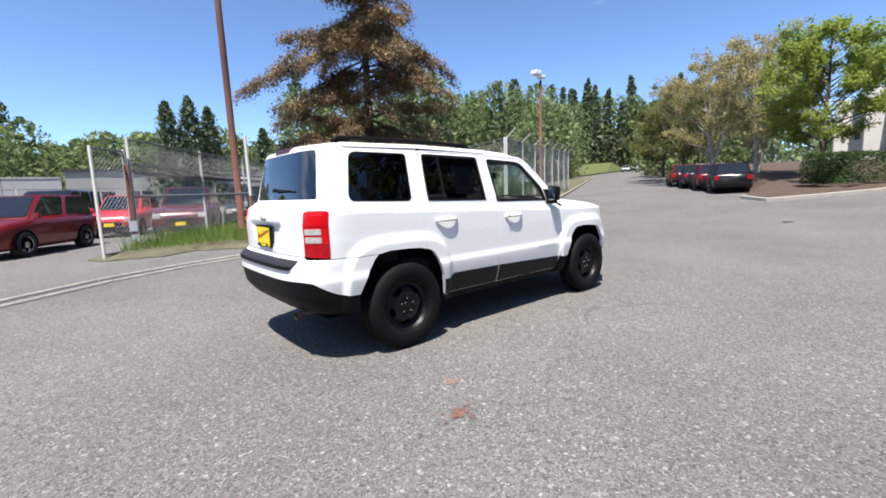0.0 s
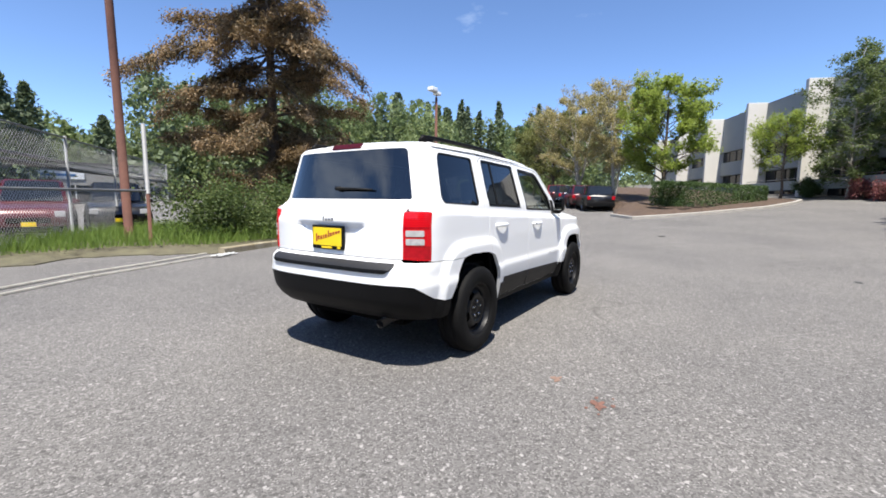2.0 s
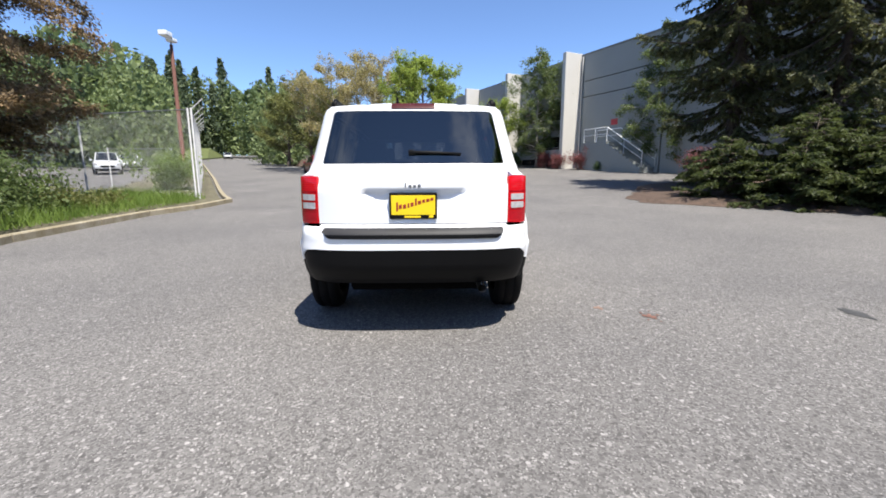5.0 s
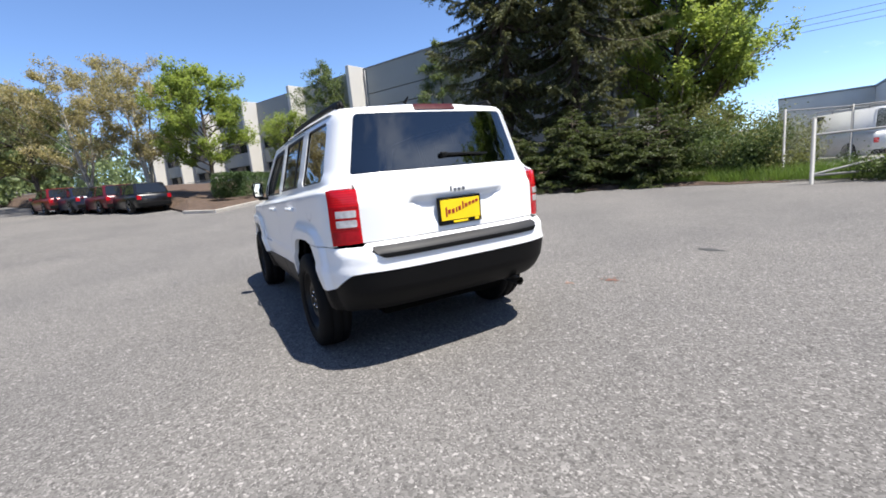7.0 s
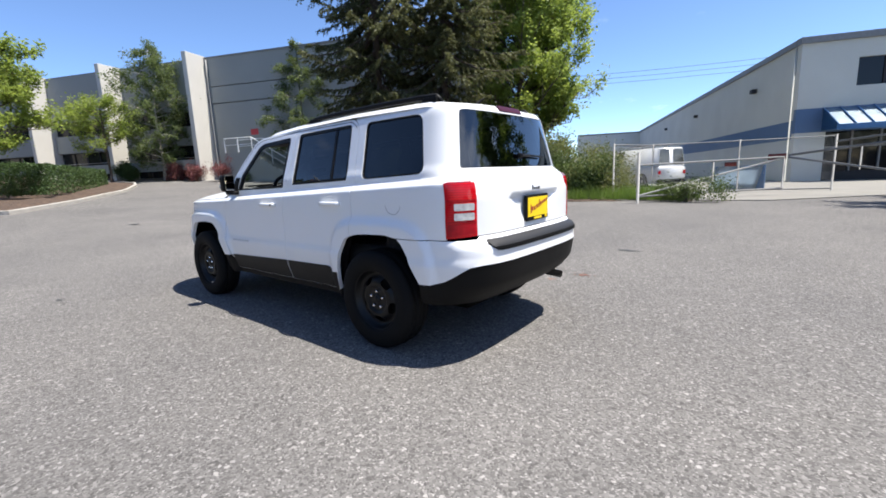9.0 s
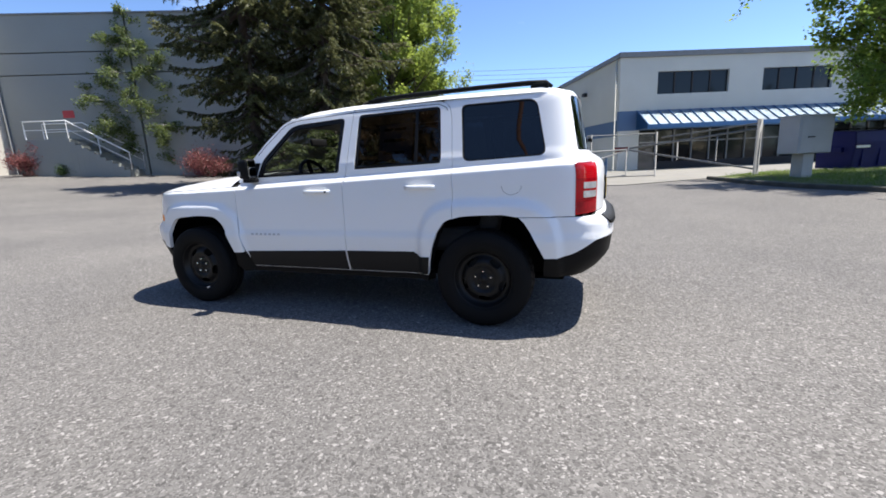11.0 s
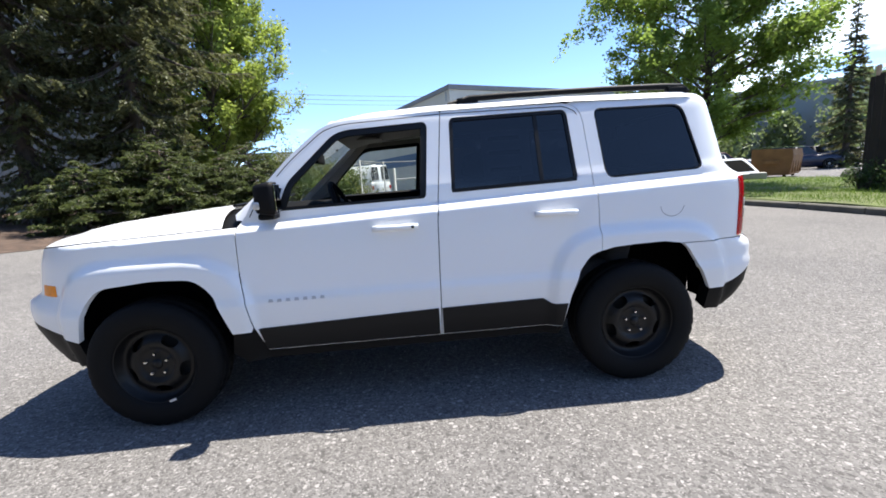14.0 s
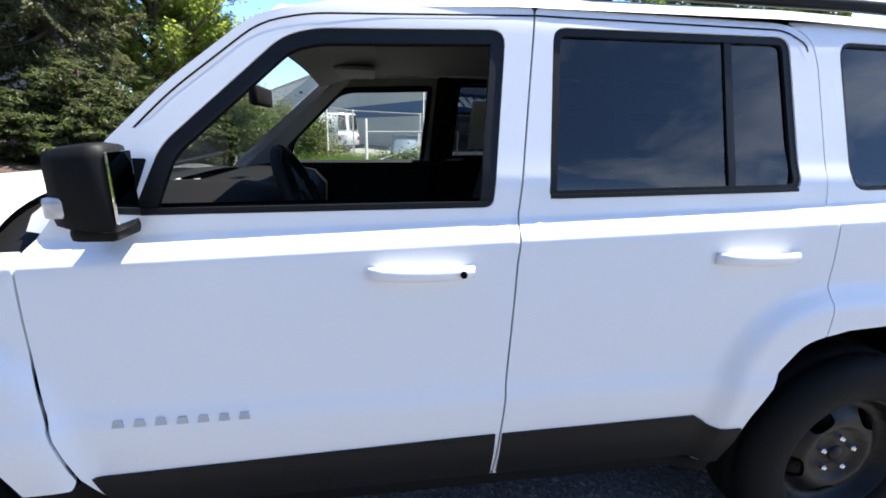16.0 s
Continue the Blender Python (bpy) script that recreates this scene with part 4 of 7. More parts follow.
def grey_building():
    root = thing("office_building", frame_matrix(29.9, -11.85, 7.15, 3.2, 0), "grey tilt-up concrete office building with pale fins", "building")
    base, top = 0.3, 10.0
    B = lambda nm, d, mt, par=root, lb="", bv=0.0: box_part(nm, d, mt, par, lb, bv)
    # plain wall to the south: panels with joints between
    x = 0.0
    for k in range(3):
        wide = 7.55 if k < 2 else 3.8
        for z0, z1 in ((base, 6.87), (6.93, 8.03), (8.09, top)):
            B("wall_panel", (x - wide, -0.4, z0, x - 0.05, 0.0, z1), WALL_GREY)
        x -= 7.62
    B("wall", (-19.1, -0.8, base, 46, -0.45, top - 0.1), DARK_PAINT, lb="dark recessed joints behind the panels")
    B("coping", (-19.2, -0.5, top, 46, 0.06, top + 0.08), GALV)
    for k in range(6):
        u = 7.8 * k
        B("fin", (u - 0.16, -0.3, base, u + 0.2, 1.62, top + 0.15), WALL_PALE, lb="pale protruding fin", bv=0.03)
        if k == 5:
            break
        a, b = u + 0.25, u + 7.6
        B("wall_panel", (a, -0.4, 6.6, b, 0.05, top), WALL_GREY)
        w = B("window", (a, -0.4, 5.55, b, -0.15, 6.55), DARK_GLASS, lb="dark strip window")
        for q in range(5):
            B("mullion", (a + 1.35 * q + 0.6, -0.16, 5.55, a + 1.35 * q + 0.66, -0.1, 6.55), DARK_PAINT, w)
        B("wall_panel", (a, -0.4, 4.15, b, 0.05, 5.5), WALL_GREY)
        w = B("window", (a, -0.44, 1.9, b, -0.3, 4.1), DARK_GLASS, lb="dark recessed ground-floor window")
        for q in range(5):
            B("mullion", (a + 1.35 * q + 0.6, -0.3, 1.9, a + 1.35 * q + 0.66, -0.24, 4.1), DARK_PAINT, w)
        B("balustrade", (a, 1.2, 2.3 + 0.02 * k, b, 1.3, 3.0), WALL_GREY)
        tubes("rail", [([(a, 1.25, 3.15), (b, 1.25, 3.15)], 0.025)], GALV, root)
    B("roof", (-19.1, -28, top - 0.35, 46, -0.8, top - 0.15), ROOF_GREY)
    B("end_wall", (-19.1, -28, base, -18.8, -0.8, top - 0.35), WALL_GREY)
    B("end_wall", (45.7, -28, base, 46, -0.8, top - 0.35), WALL_GREY)
    tubes("downpipe", [([(-0.35, 0.08, 1.5), (-0.35, 0.08, 9.9)], 0.06)], GALV, root)
    B("sign", (-4.0, 0.0, 4.55, -3.4, 0.03, 4.95), mat("red_sign", (0.5, 0.06, 0.07), 0.5), root, "small red sign")
    # stair with a white handrail
    st = thing("outdoor_stair", frame_matrix(29.9, -11.85, 7.15, 3.2, 0), "concrete outdoor stair with white pipe rails", "stairs")
    box_part("landing", (-4.4, 0.05, 1.2, -2.2, 1.4, 3.3), WALL_GREY, st)
    for i in range(10):
        box_part("step", (-4.4 - 0.29 * (i + 1), 0.05, 1.0, -4.4 - 0.29 * i, 1.4, 3.12 - 0.18 * i), WALL_GREY, st)
    for yy in (0.1, 1.36):
        tubes("handrail", [([(-2.2, yy, 3.3), (-2.2, yy, 4.25), (-4.4, yy, 4.25), (-7.4, yy, 2.45), (-7.4, yy, 1.5)], 0.035)], WHITE_PAINT, st)
        tubes("rail", [([(-2.2, yy, 3.8), (-4.4, yy, 3.8), (-7.4, yy, 2.0)], 0.02)], WHITE_PAINT, st)
    for xx, zz in ((-3.3, 3.3), (-4.4, 3.3), (-5.9, 2.4)):
        tubes("rail_post", [([(xx, 1.36, zz), (xx, 1.36, zz + 0.95)], 0.022)], WHITE_PAINT, st)


grey_building()


def white_building():
    root = thing("warehouse", frame_matrix(-3.34, -27.94, 0.925, 0.38, 0), "cream warehouse with a blue band, awning and dark windows", "building")
    # local x runs east along the front (to the corner), local y towards the yard
    B = lambda nm, d, mt, par=root, lb="", bv=0.0: box_part(nm, d, mt, par, lb, bv)
    top = 7.15
    W = -30
    holes = [(-7.3, -2.5), (-14.4, -9.6), (-21.6, -16.7)]
    xs = [0.0] + [v for h in holes for v in (h[1], h[0])] + [W]
    B("wall", (W, -0.3, 6.25, 0, 0, top), WALL_CREAM)
    B("wall", (W, -0.3, 3.85, 0, 0, 4.85), WALL_CREAM)
    for i in range(0, len(xs), 2):
        B("wall", (xs[i + 1], -0.3, 4.85, xs[i], 0, 6.25), WALL_CREAM)
    for a, b in holes:
        w = B("window", (a, -0.3, 4.85, b, -0.18, 6.25), DARK_GLASS, lb="dark upstairs window")
        for k in range(1, 4):
            x = a + (b - a) * k / 4
            B("frame", (x - 0.04, -0.2, 4.85, x + 0.04, -0.12, 6.25), DARK_PAINT, w)
    B("blue_band", (W, -0.3, 2.6, 0, 0.01, 3.85), BLUE_BAND)
    B("wall", (-1.4, -0.3, -0.2, 0, 0, 2.6), WALL_CREAM)
    B("wall", (W, -0.3, -0.2, -20, 0, 2.6), WALL_CREAM)
    B("plinth", (-20, -0.3, -0.2, -1.4, 0, 0.5), DARK_PAINT)
    w = B("shopfront", (-20, -0.3, 0.5, -1.4, -0.2, 2.6), DARK_GLASS, lb="glazed shopfront under the awning")
    for k in range(16):
        x = -20 + 18.6 * k / 15
        B("frame", (x - 0.04, -0.2, 0.5, x + 0.04, -0.1, 2.6), GALV, w)
    B("frame", (-20, -0.2, 1.75, -1.4, -0.12, 1.83), GALV, w)
    B("fascia", (W - 0.1, -0.4, top, 0.1, 0.12, top + 0.32), GALV, lb="grey metal roof edge")
    # side wall
    B("wall", (-0.3, -58, 3.3, 0, -0.3, top), WALL_CREAM)
    B("blue_band", (-0.3, -58, 2.3, 0.01, -0.3, 3.3), BLUE_BAND)
    B("wall", (-0.3, -58, -0.2, 0, -0.3, 2.3), WALL_CREAM)
    B("fascia", (-0.4, -58, top, 0.12, -0.4, top + 0.3), GALV)
    B("roof", (W, -58, top - 0.2, -0.3, -0.3, top), ROOF_GREY)
    B("wing", (0, -74, -0.2, 10.5, -58, 7.2), WALL_CREAM)
    B("wing_coping", (0.13, -74.1, 7.2, 10.6, -57.9, 7.45), GALV)
    tubes("downpipe", [([(0.05, -0.5, 0), (0.05, -0.5, top)], 0.035)], WALL_CREAM, root)
    for k in range(3):
        B("wall_lamp", (0.02, -6 - 14 * k, 5.6, 0.3, -5.6 - 14 * k, 5.85), DARK_PAINT)
    # awning: seamed sheets on a blue frame
    bm = bmesh.new()
    v = [bm.verts.new(p) for p in ((-22.0, 0.0, 3.8), (-1.2, 0.0, 3.8), (-1.2, 1.5, 2.85), (-22.0, 1.5, 2.85))]
    bm.faces.new(v)
    bmesh.ops.solidify(bm, geom=bm.faces[:], thickness=0.05)
    aw = part("awning", bm, PALE_METAL, root, "pale blue seamed metal awning")
    for k in range(30):
        x = -22.0 + 20.8 * k / 29
        tubes("seam", [([(x, 0.0, 3.85), (x, 1.52, 2.89)], 0.045)], BLUE_METAL, aw, n=4, smooth=False)
    box_part("fascia", (-22.05, 1.46, 2.6, -1.15, 1.54, 2.87), BLUE_METAL, aw)
    bm = bmesh.new()
    v = [bm.verts.new(p) for p in ((-1.18, 0.02, 3.78), (-1.18, 0.02, 2.65), (-1.18, 1.5, 2.65), (-1.18, 1.5, 2.85))]
    bm.faces.new(v)
    bmesh.ops.solidify(bm, geom=bm.faces[:], thickness=0.03)
    part("cheek", bm, BLUE_METAL, aw)


white_building()


def north_building():
    root = thing("shop_building", frame_matrix(30, 60, -1, 0.1, 0), "long low grey shop building across the lot", "building")
    B = lambda nm, d, mt, par=root, lb="", bv=0.0: box_part(nm, d, mt, par, lb, bv)
    B("wall", (0, -12, -0.5, 34, 0, 5.0), mat("dull_grey_wall", (0.3, 0.29, 0.27), 0.9, var=0.1, scale=0.4))
    B("coping", (-0.2, -12.2, 5.0, 34.2, 0.2, 5.3), DARK_PAINT)
    for k in range(8):
        w = B("window", (1.5 + 4 * k, 0.0, 0.6, 4.3 + 4 * k, 0.06, 2.6), DARK_GLASS)
        B("frame", (2.86 + 4 * k, 0.06, 0.6, 2.94 + 4 * k, 0.1, 2.6), WHITE_PAINT, w)
    sg = B("sign", (14, 0.0, 3.3, 19, 0.1, 4.2), WHITE_PAINT, lb="white sign with a blue bar")
    B("lettering", (14.8, 0.1, 3.6, 18.2, 0.12, 3.9), BLUE_METAL, sg, "blue writing shown as a bar")
    wl = thing("yard_wall", frame_matrix(-4, 50, -1, 0.05, 0), "long pale concrete yard wall beyond parked cars", "wall", kind="structure")
    for k in range(14):
        box_part("wall_panel", (4.0 * k, -0.3, -0.5, 4.0 * k + 3.96, 0, 3.6), mat("pale_concrete_panel", (0.36, 0.36, 0.35), 0.9, var=0.12, scale=0.5) if k == 0 else bpy.data.materials["pale_concrete_panel"], wl)
    box_part("coping", (0, -0.35, 3.6, 56, 0.05, 3.75), CONCRETE, wl)
    fb = thing("far_building", frame_matrix(-72, -62, -0.7, 0.7, 0), "large grey building beyond the car park", "building")
    box_part("wall", (-20, -20, -0.3, 20, 0, 10.0), WALL_GREY, fb)
    for k in range(7):
        box_part("window", (-17 + 5 * k, 0, 6.8, -13.5 + 5 * k, 0.08, 8.3), DARK_GLASS, fb)
    box_part("roof", (-20.3, -20.3, 10.0, 20.3, 0.3, 10.4), ROOF_GREY, fb)


north_building()


# ---- the white car ----
from mathutils.geometry import delaunay_2d_cdt

PAINT = mat("white_car_paint", (0.82, 0.83, 0.84), 0.3, var=0.015, scale=1.5, fine=200, bump=0.0, coat=0.45, rvar=0.03)
BLACK_PLASTIC = mat("black_textured_plastic", (0.004, 0.004, 0.0043), 0.55, spec=0.16, var=0.25, scale=8, fine=300, bump=0.12, dist=0.002)
GREY_CLADDING = mat("charcoal_door_cladding", (0.007, 0.007, 0.0075), 0.5, spec=0.25, var=0.15, scale=6, fine=300, bump=0.1, dist=0.002)
STEP_PAD = mat("grey_step_pad", (0.022, 0.022, 0.024), 0.55, spec=0.3, var=0.15, scale=6, fine=200, bump=0.15, dist=0.002)
RUBBER = mat("tyre_rubber", (0.0042, 0.0042, 0.0045), 0.75, spec=0.18, var=0.3, scale=6, fine=80, bump=0.25, dist=0.004)
RIM_BLACK = mat("gloss_black_steel_wheel", (0.0035, 0.0035, 0.004), 0.42, 0.0, spec=0.3, var=0.2, scale=6, bump=0.0)
CHROME = mat("bright_chrome", (0.75, 0.75, 0.76), 0.12, 1.0, var=0.05, bump=0)
BRAKE = mat("rusty_brake_disc", (0.02, 0.019, 0.018), 0.6, 0.3, var=0.3)
SEAL = mat("black_window_seal", (0.005, 0.005, 0.0055), 0.5, spec=0.3, var=0.2, bump=0.0)
TRIM_DARK = mat("dark_cabin_trim", (0.007, 0.007, 0.0078), 0.7, spec=0.14, var=0.2, scale=6, fine=200, bump=0.15, dist=0.002)
TRIM_GREY = mat("grey_cabin_trim", (0.21, 0.205, 0.19), 0.8, var=0.1, scale=6, fine=200, bump=0.1, dist=0.002)
PILLAR_GREY = mat("pale_pillar_trim", (0.34, 0.335, 0.32), 0.8, var=0.1, scale=6, fine=200, bump=0.1, dist=0.002)
SEAT_CLOTH = mat("dark_seat_cloth", (0.028, 0.028, 0.03), 0.9, var=0.25, scale=6, fine=400, bump=0.3, dist=0.002)
PRIVACY = thin_glass("privacy_glass", (0.05, 0.058, 0.075), 0.055)
REAR_GLASS = thin_glass("rear_privacy_glass", (0.045, 0.052, 0.066), 0.1)
CLEAR = thin_glass("clear_car_glass", (0.8, 0.86, 0.83), 0.05)
MIRROR = mat("mirror_glass", (0.85, 0.86, 0.87), 0.02, 1.0, var=0.01, bump=0, rvar=0.0)
BODY_BLACK = mat("shut_line_black", (0.003, 0.003, 0.003), 0.9, var=0.2, spec=0.05)
RED_LENS, _n, _l, _p = nodes_of("red_lamp_lens")
_p.inputs["Base Color"].default_value, _p.inputs["Roughness"].default_value = (0.55, 0.008, 0.012, 1), 0.08
_p.inputs["Coat Weight"].default_value = 0.0
_p.inputs["Specular IOR Level"].default_value = 0.35
_w = _n.new("ShaderNodeTexWave")
_w.bands_direction = "Z"
_w.inputs["Scale"].default_value, _w.inputs["Distortion"].default_value = 22, 0.4
_c = _n.new("ShaderNodeTexCoord")
_l.new(_c.outputs["Object"], _w.inputs["Vector"])
_r = ramp(_n, [(0.1, (0.44, 0.003, 0.008)), (0.9, (0.58, 0.007, 0.014))])
_l.new(_w.outputs["Fac"], _r.inputs[0])
_l.new(_r.outputs[0], _p.inputs["Base Color"])
DARK_RED = mat("dark_red_lens", (0.36, 0.005, 0.012), 0.2, spec=0.3, var=0.25, scale=20, bump=0)
CLEAR_LENS = mat("clear_lamp_lens", (0.6, 0.59, 0.59), 0.22, 0.35, var=0.3, scale=30, bump=0.3, coat=0.3)
AMBER = mat("amber_lens", (0.9, 0.26, 0.0), 0.3, spec=0.2, var=0.15, scale=20, bump=0)
PLATE_YELLOW = mat("yellow_plate", (0.85, 0.6, 0.01), 0.45, var=0.05, bump=0)
BADGE_GREY = mat("grey_badge", (0.52, 0.52, 0.53), 0.45, 0.3, var=0.1, bump=0)
PLATE_RED = mat("dark_red_print", (0.28, 0.02, 0.015), 0.5, var=0.1, bump=0)

Z_W = ((0.2, 0.755), (0.35, 0.77), (0.45, 0.80), (0.58, 0.822), (0.64, 0.829), (0.675, 0.817), (0.9, 0.822), (1.0, 0.82), (1.04, 0.819), (1.048, 0.816), (1.085, 0.77), (1.093, 0.768), (1.18, 0.76), (1.55, 0.655), (1.59, 0.638), (1.62, 0.60), (1.66, 0.5))
Z_R = ((0.2, -1.95), (0.36, -2.02), (0.42, -2.1), (0.5, -2.165), (0.63, -2.185), (0.74, -2.18), (0.765, -2.16), (0.79, -2.108), (1.03, -2.112), (1.1, -2.105), (1.14, -2.09), (1.2, -2.0), (1.57, -1.925), (1.61, -1.9), (1.66, -1.84))


Z_F = ((0.3, 2.12), (0.42, 2.2), (0.54, 2.26), (0.68, 2.26), (0.73, 2.17), (0.9, 2.13), (0.96, 2.1), (1.05, 2.06))


def table(t, v):
    return float(np.interp(v, [a for a, _ in t], [b for _, b in t]))


def smooth01(v):
    v = max(0.0, min(1.0, v))
    return v * v * (3 - 2 * v)


def half_width(x, z):
    """The body's half width: tumblehome, shoulder, flares, rounded ends."""
    lift = 0.04 * x * smooth01((z - 0.95) / 0.07) * smooth01((1.24 - z) / 0.09)
    w = table(Z_W, z + lift)
    if x > 1.3:
        w *= max(0.0, 1 - ((x - 1.3) / (table(Z_F, z) - 1.3)) ** 2.6) ** (1 / 2.6)
    if x < -1.6:
        r = table(Z_R, z)
        w *= max(0.0, 1 - min(1.0, (-1.6 - x) / (-1.6 - r)) ** 4.5) ** (1 / 4.5)
    for cx, sx in ((-1.345, 0.5), (1.29, 0.5)):
        d = ((abs(x - cx) / sx) ** 4 + (max(z - 0.345, 0) / 0.545) ** 4) ** 0.25
        if d < 1.1:
            w += 0.036 * smooth01((1.06 - d) / 0.11)
    return w


def round_rear(out=0.0, cap=9.0):
    """Wraps the rear end: |u| 0 at the middle, 1 at the corner, 2 where the side begins."""
    def f(u, z):
        a, sg = abs(u), (1 if u >= 0 else -1)
        A, w = -1.6 - table(Z_R, z), table(Z_W, min(z, cap))
        if a > 2:
            x = -1.6 + 0.5 * (a - 2)
            return Vector((x, sg * (half_width(x, z) + out), z))
        p, q = min(1.0, 2 - a), min(1.0, a)
        k = (p ** 4.5 + q ** 4.5) ** (1 / 4.5)
        x, y = -1.6 - A * p / k, w * q / k
        y += half_width(x, z) - w * max(0.0, 1 - min(1.0, p / k) ** 4.5) ** (1 / 4.5) if a > 1 and cap > 2 else 0.0
        x += 0.012 * (y / 0.7) ** 2 * smooth01((1.4 - a) / 0.4)
        return Vector((x - out * p / k, sg * (y + out * q / k), z))
    return f


def rear_x(y, z):
    r, w = table(Z_R, z), table(Z_W, z)
    return -1.6 - (-1.6 - r) * max(0.0, 1 - min(1.0, abs(y) / w) ** 4.5) ** (1 / 4.5) + 0.012 * (y / 0.7) ** 2


def on_side(sg, out=0.0):
    return lambda x, z: Vector((x, sg * (half_width(x, z) + out), z))


def on_rear(out=0.0):
    return lambda y, z: Vector((rear_x(y, z) - out, y, z))


def inside(P, q):
    """Which points q lie in the polygon P."""
    res = np.zeros(len(q), bool)
    j = len(P) - 1
    for i in range(len(P)):
        a, b = P[i], P[j]
        if a[1] != b[1]:
            c = ((a[1] > q[:, 1]) != (b[1] > q[:, 1])) & (q[:, 0] < (b[0] - a[0]) * (q[:, 1] - a[1]) / (b[1] - a[1]) + a[0])
            res ^= c
        j = i
    return res


def rounded(P, r=0.02, k=4):
    """A polygon with its corners rounded; a corner may carry its own radius."""
    out = []
    n = len(P)
    for i in range(n):
        p, a, b = Vector(P[i][:2]), Vector(P[i - 1][:2]), Vector(P[(i + 1) % n][:2])
        rr = P[i][2] if len(P[i]) > 2 else r
        u, v = (a - p), (b - p)
        m = min(rr, u.length * 0.45, v.length * 0.45)
        s, e = p + u.normalized() * m, p + v.normalized() * m
        if m < 1e-4:
            out.append(tuple(p))
            continue
        for t in range(k + 1):
            f = t / k
            out.append(tuple(s * (1 - f) ** 2 + p * 2 * f * (1 - f) + e * f * f))
    return out


def offset_poly(P, d):
    """The polygon moved inward by d."""
    A = sum(P[i - 1][0] * P[i][1] - P[i][0] * P[i - 1][1] for i in range(len(P)))
    sg = 1 if A > 0 else -1
    out = []
    n = len(P)
    for i in range(n):
        p, a, b = Vector(P[i]), Vector(P[i - 1]), Vector(P[(i + 1) % n])
        if (p - a).length < 1e-6 or (b - p).length < 1e-6:
            out.append(tuple(p))
            continue
        u, v = (p - a).normalized(), (b - p).normalized()
        n1, n2 = Vector((-u.y, u.x)) * sg, Vector((-v.y, v.x)) * sg
        m = n1 + n2
        if m.length < 1e-6:
            out.append(tuple(p))
            continue
        m = m.normalized()
        out.append(tuple(p + m * d / max(0.4, m.dot(n1))))
    return out


def dense(P, step):
    out = []
    for i in range(len(P)):
        a, b = Vector(P[i]), Vector(P[(i + 1) % len(P)])
        k = max(1, int((b - a).length / step))
        out += [tuple(a.lerp(b, t / k)) for t in range(k)]
    return out


def panel(name, outer, fmap, material, parent, label="", holes=(), step=0.04, depth=0.02, facing=(0, 1, 0), gap=0.0025, crease=()):
    """A sheet over an outline with holes, laid on a curved surface, with turned-in edges."""
    loops = [dense(offset_poly(outer, gap), step)] + [dense(h, step) for h in holes]
    pts, edges = [], []
    for lp in loops:
        k = len(pts)
        pts += lp
        edges += [(k + i, k + (i + 1) % len(lp)) for i in range(len(lp))]
    bd = np.array(pts)
    lo, hi = bd.min(0), bd.max(0)
    gx, gy = np.meshgrid(np.arange(lo[0] + step / 2, hi[0], step), np.arange(lo[1] + step / 2, hi[1], step))
    g = np.stack([gx.ravel(), gy.ravel()], 1)
    g = g[inside(loops[0], g)]
    for h in loops[1:]:
        g = g[~inside(h, g)]
    if len(g):
        dmin = np.min(np.linalg.norm(g[:, None, :] - bd[None, :, :], axis=2), axis=1)
        g = g[dmin > step * 0.45]
        for z0 in crease:
            cx = np.arange(lo[0] + 0.006, hi[0], 0.016)
            c = np.stack([cx, z0 - 0.04 * cx], 1)
            ok = inside(loops[0], c)
            for h in loops[1:]:
                ok &= ~inside(h, c)
            c = c[ok]
            if len(c):
                c = c[np.min(np.linalg.norm(c[:, None, :] - bd[None, :, :], axis=2), axis=1) > 0.004]
                if len(g):
                    g = g[np.abs(g[:, 1] - z0 + 0.04 * g[:, 0]) > 0.006]
                g = np.concatenate([g, c])
    allp = [Vector(p) for p in pts] + [Vector(p) for p in g]
    vs, _, fs = delaunay_2d_cdt(allp, edges, [], 0, 1e-6)[:3]
    cen = np.array([[(vs[f[0]][k] + vs[f[1]][k] + vs[f[2]][k]) / 3 for k in (0, 1)] for f in fs])
    ok = inside(loops[0], cen)
    for h in loops[1:]:
        ok &= ~inside(h, cen)
    bm = bmesh.new()
    B = [bm.verts.new(fmap(v[0], v[1])) for v in vs]
    for f, o in zip(fs, ok):
        if o:
            try:
                bm.faces.new([B[i] for i in f])
            except ValueError:
                pass
    bmesh.ops.delete(bm, geom=[v for v in bm.verts if not v.link_faces], context="VERTS")
    bm.normal_update()
    s = Vector()
    for f in bm.faces:
        s += f.normal * f.calc_area()
    if s.dot(Vector(facing)) < 0:
        bmesh.ops.reverse_faces(bm, faces=bm.faces[:])
    bm.normal_update()
    for f in bm.faces:
        f.smooth = True
    if depth:
        inner = {}
        for e in [e for e in bm.edges if e.is_boundary]:
            f = e.link_faces[0]
            vsl = list(f.verts)
            i = vsl.index(e.verts[0])
            a, b = (e.verts[0], e.verts[1]) if vsl[(i + 1) % len(vsl)] is e.verts[1] else (e.verts[1], e.verts[0])
            for v in (a, b):
                if v not in inner:
                    inner[v] = bm.verts.new(v.co - v.normal * depth)
            bm.faces.new((b, a, inner[a], inner[b]))
            e.smooth = False
    return part(name, bm, material, parent, label)


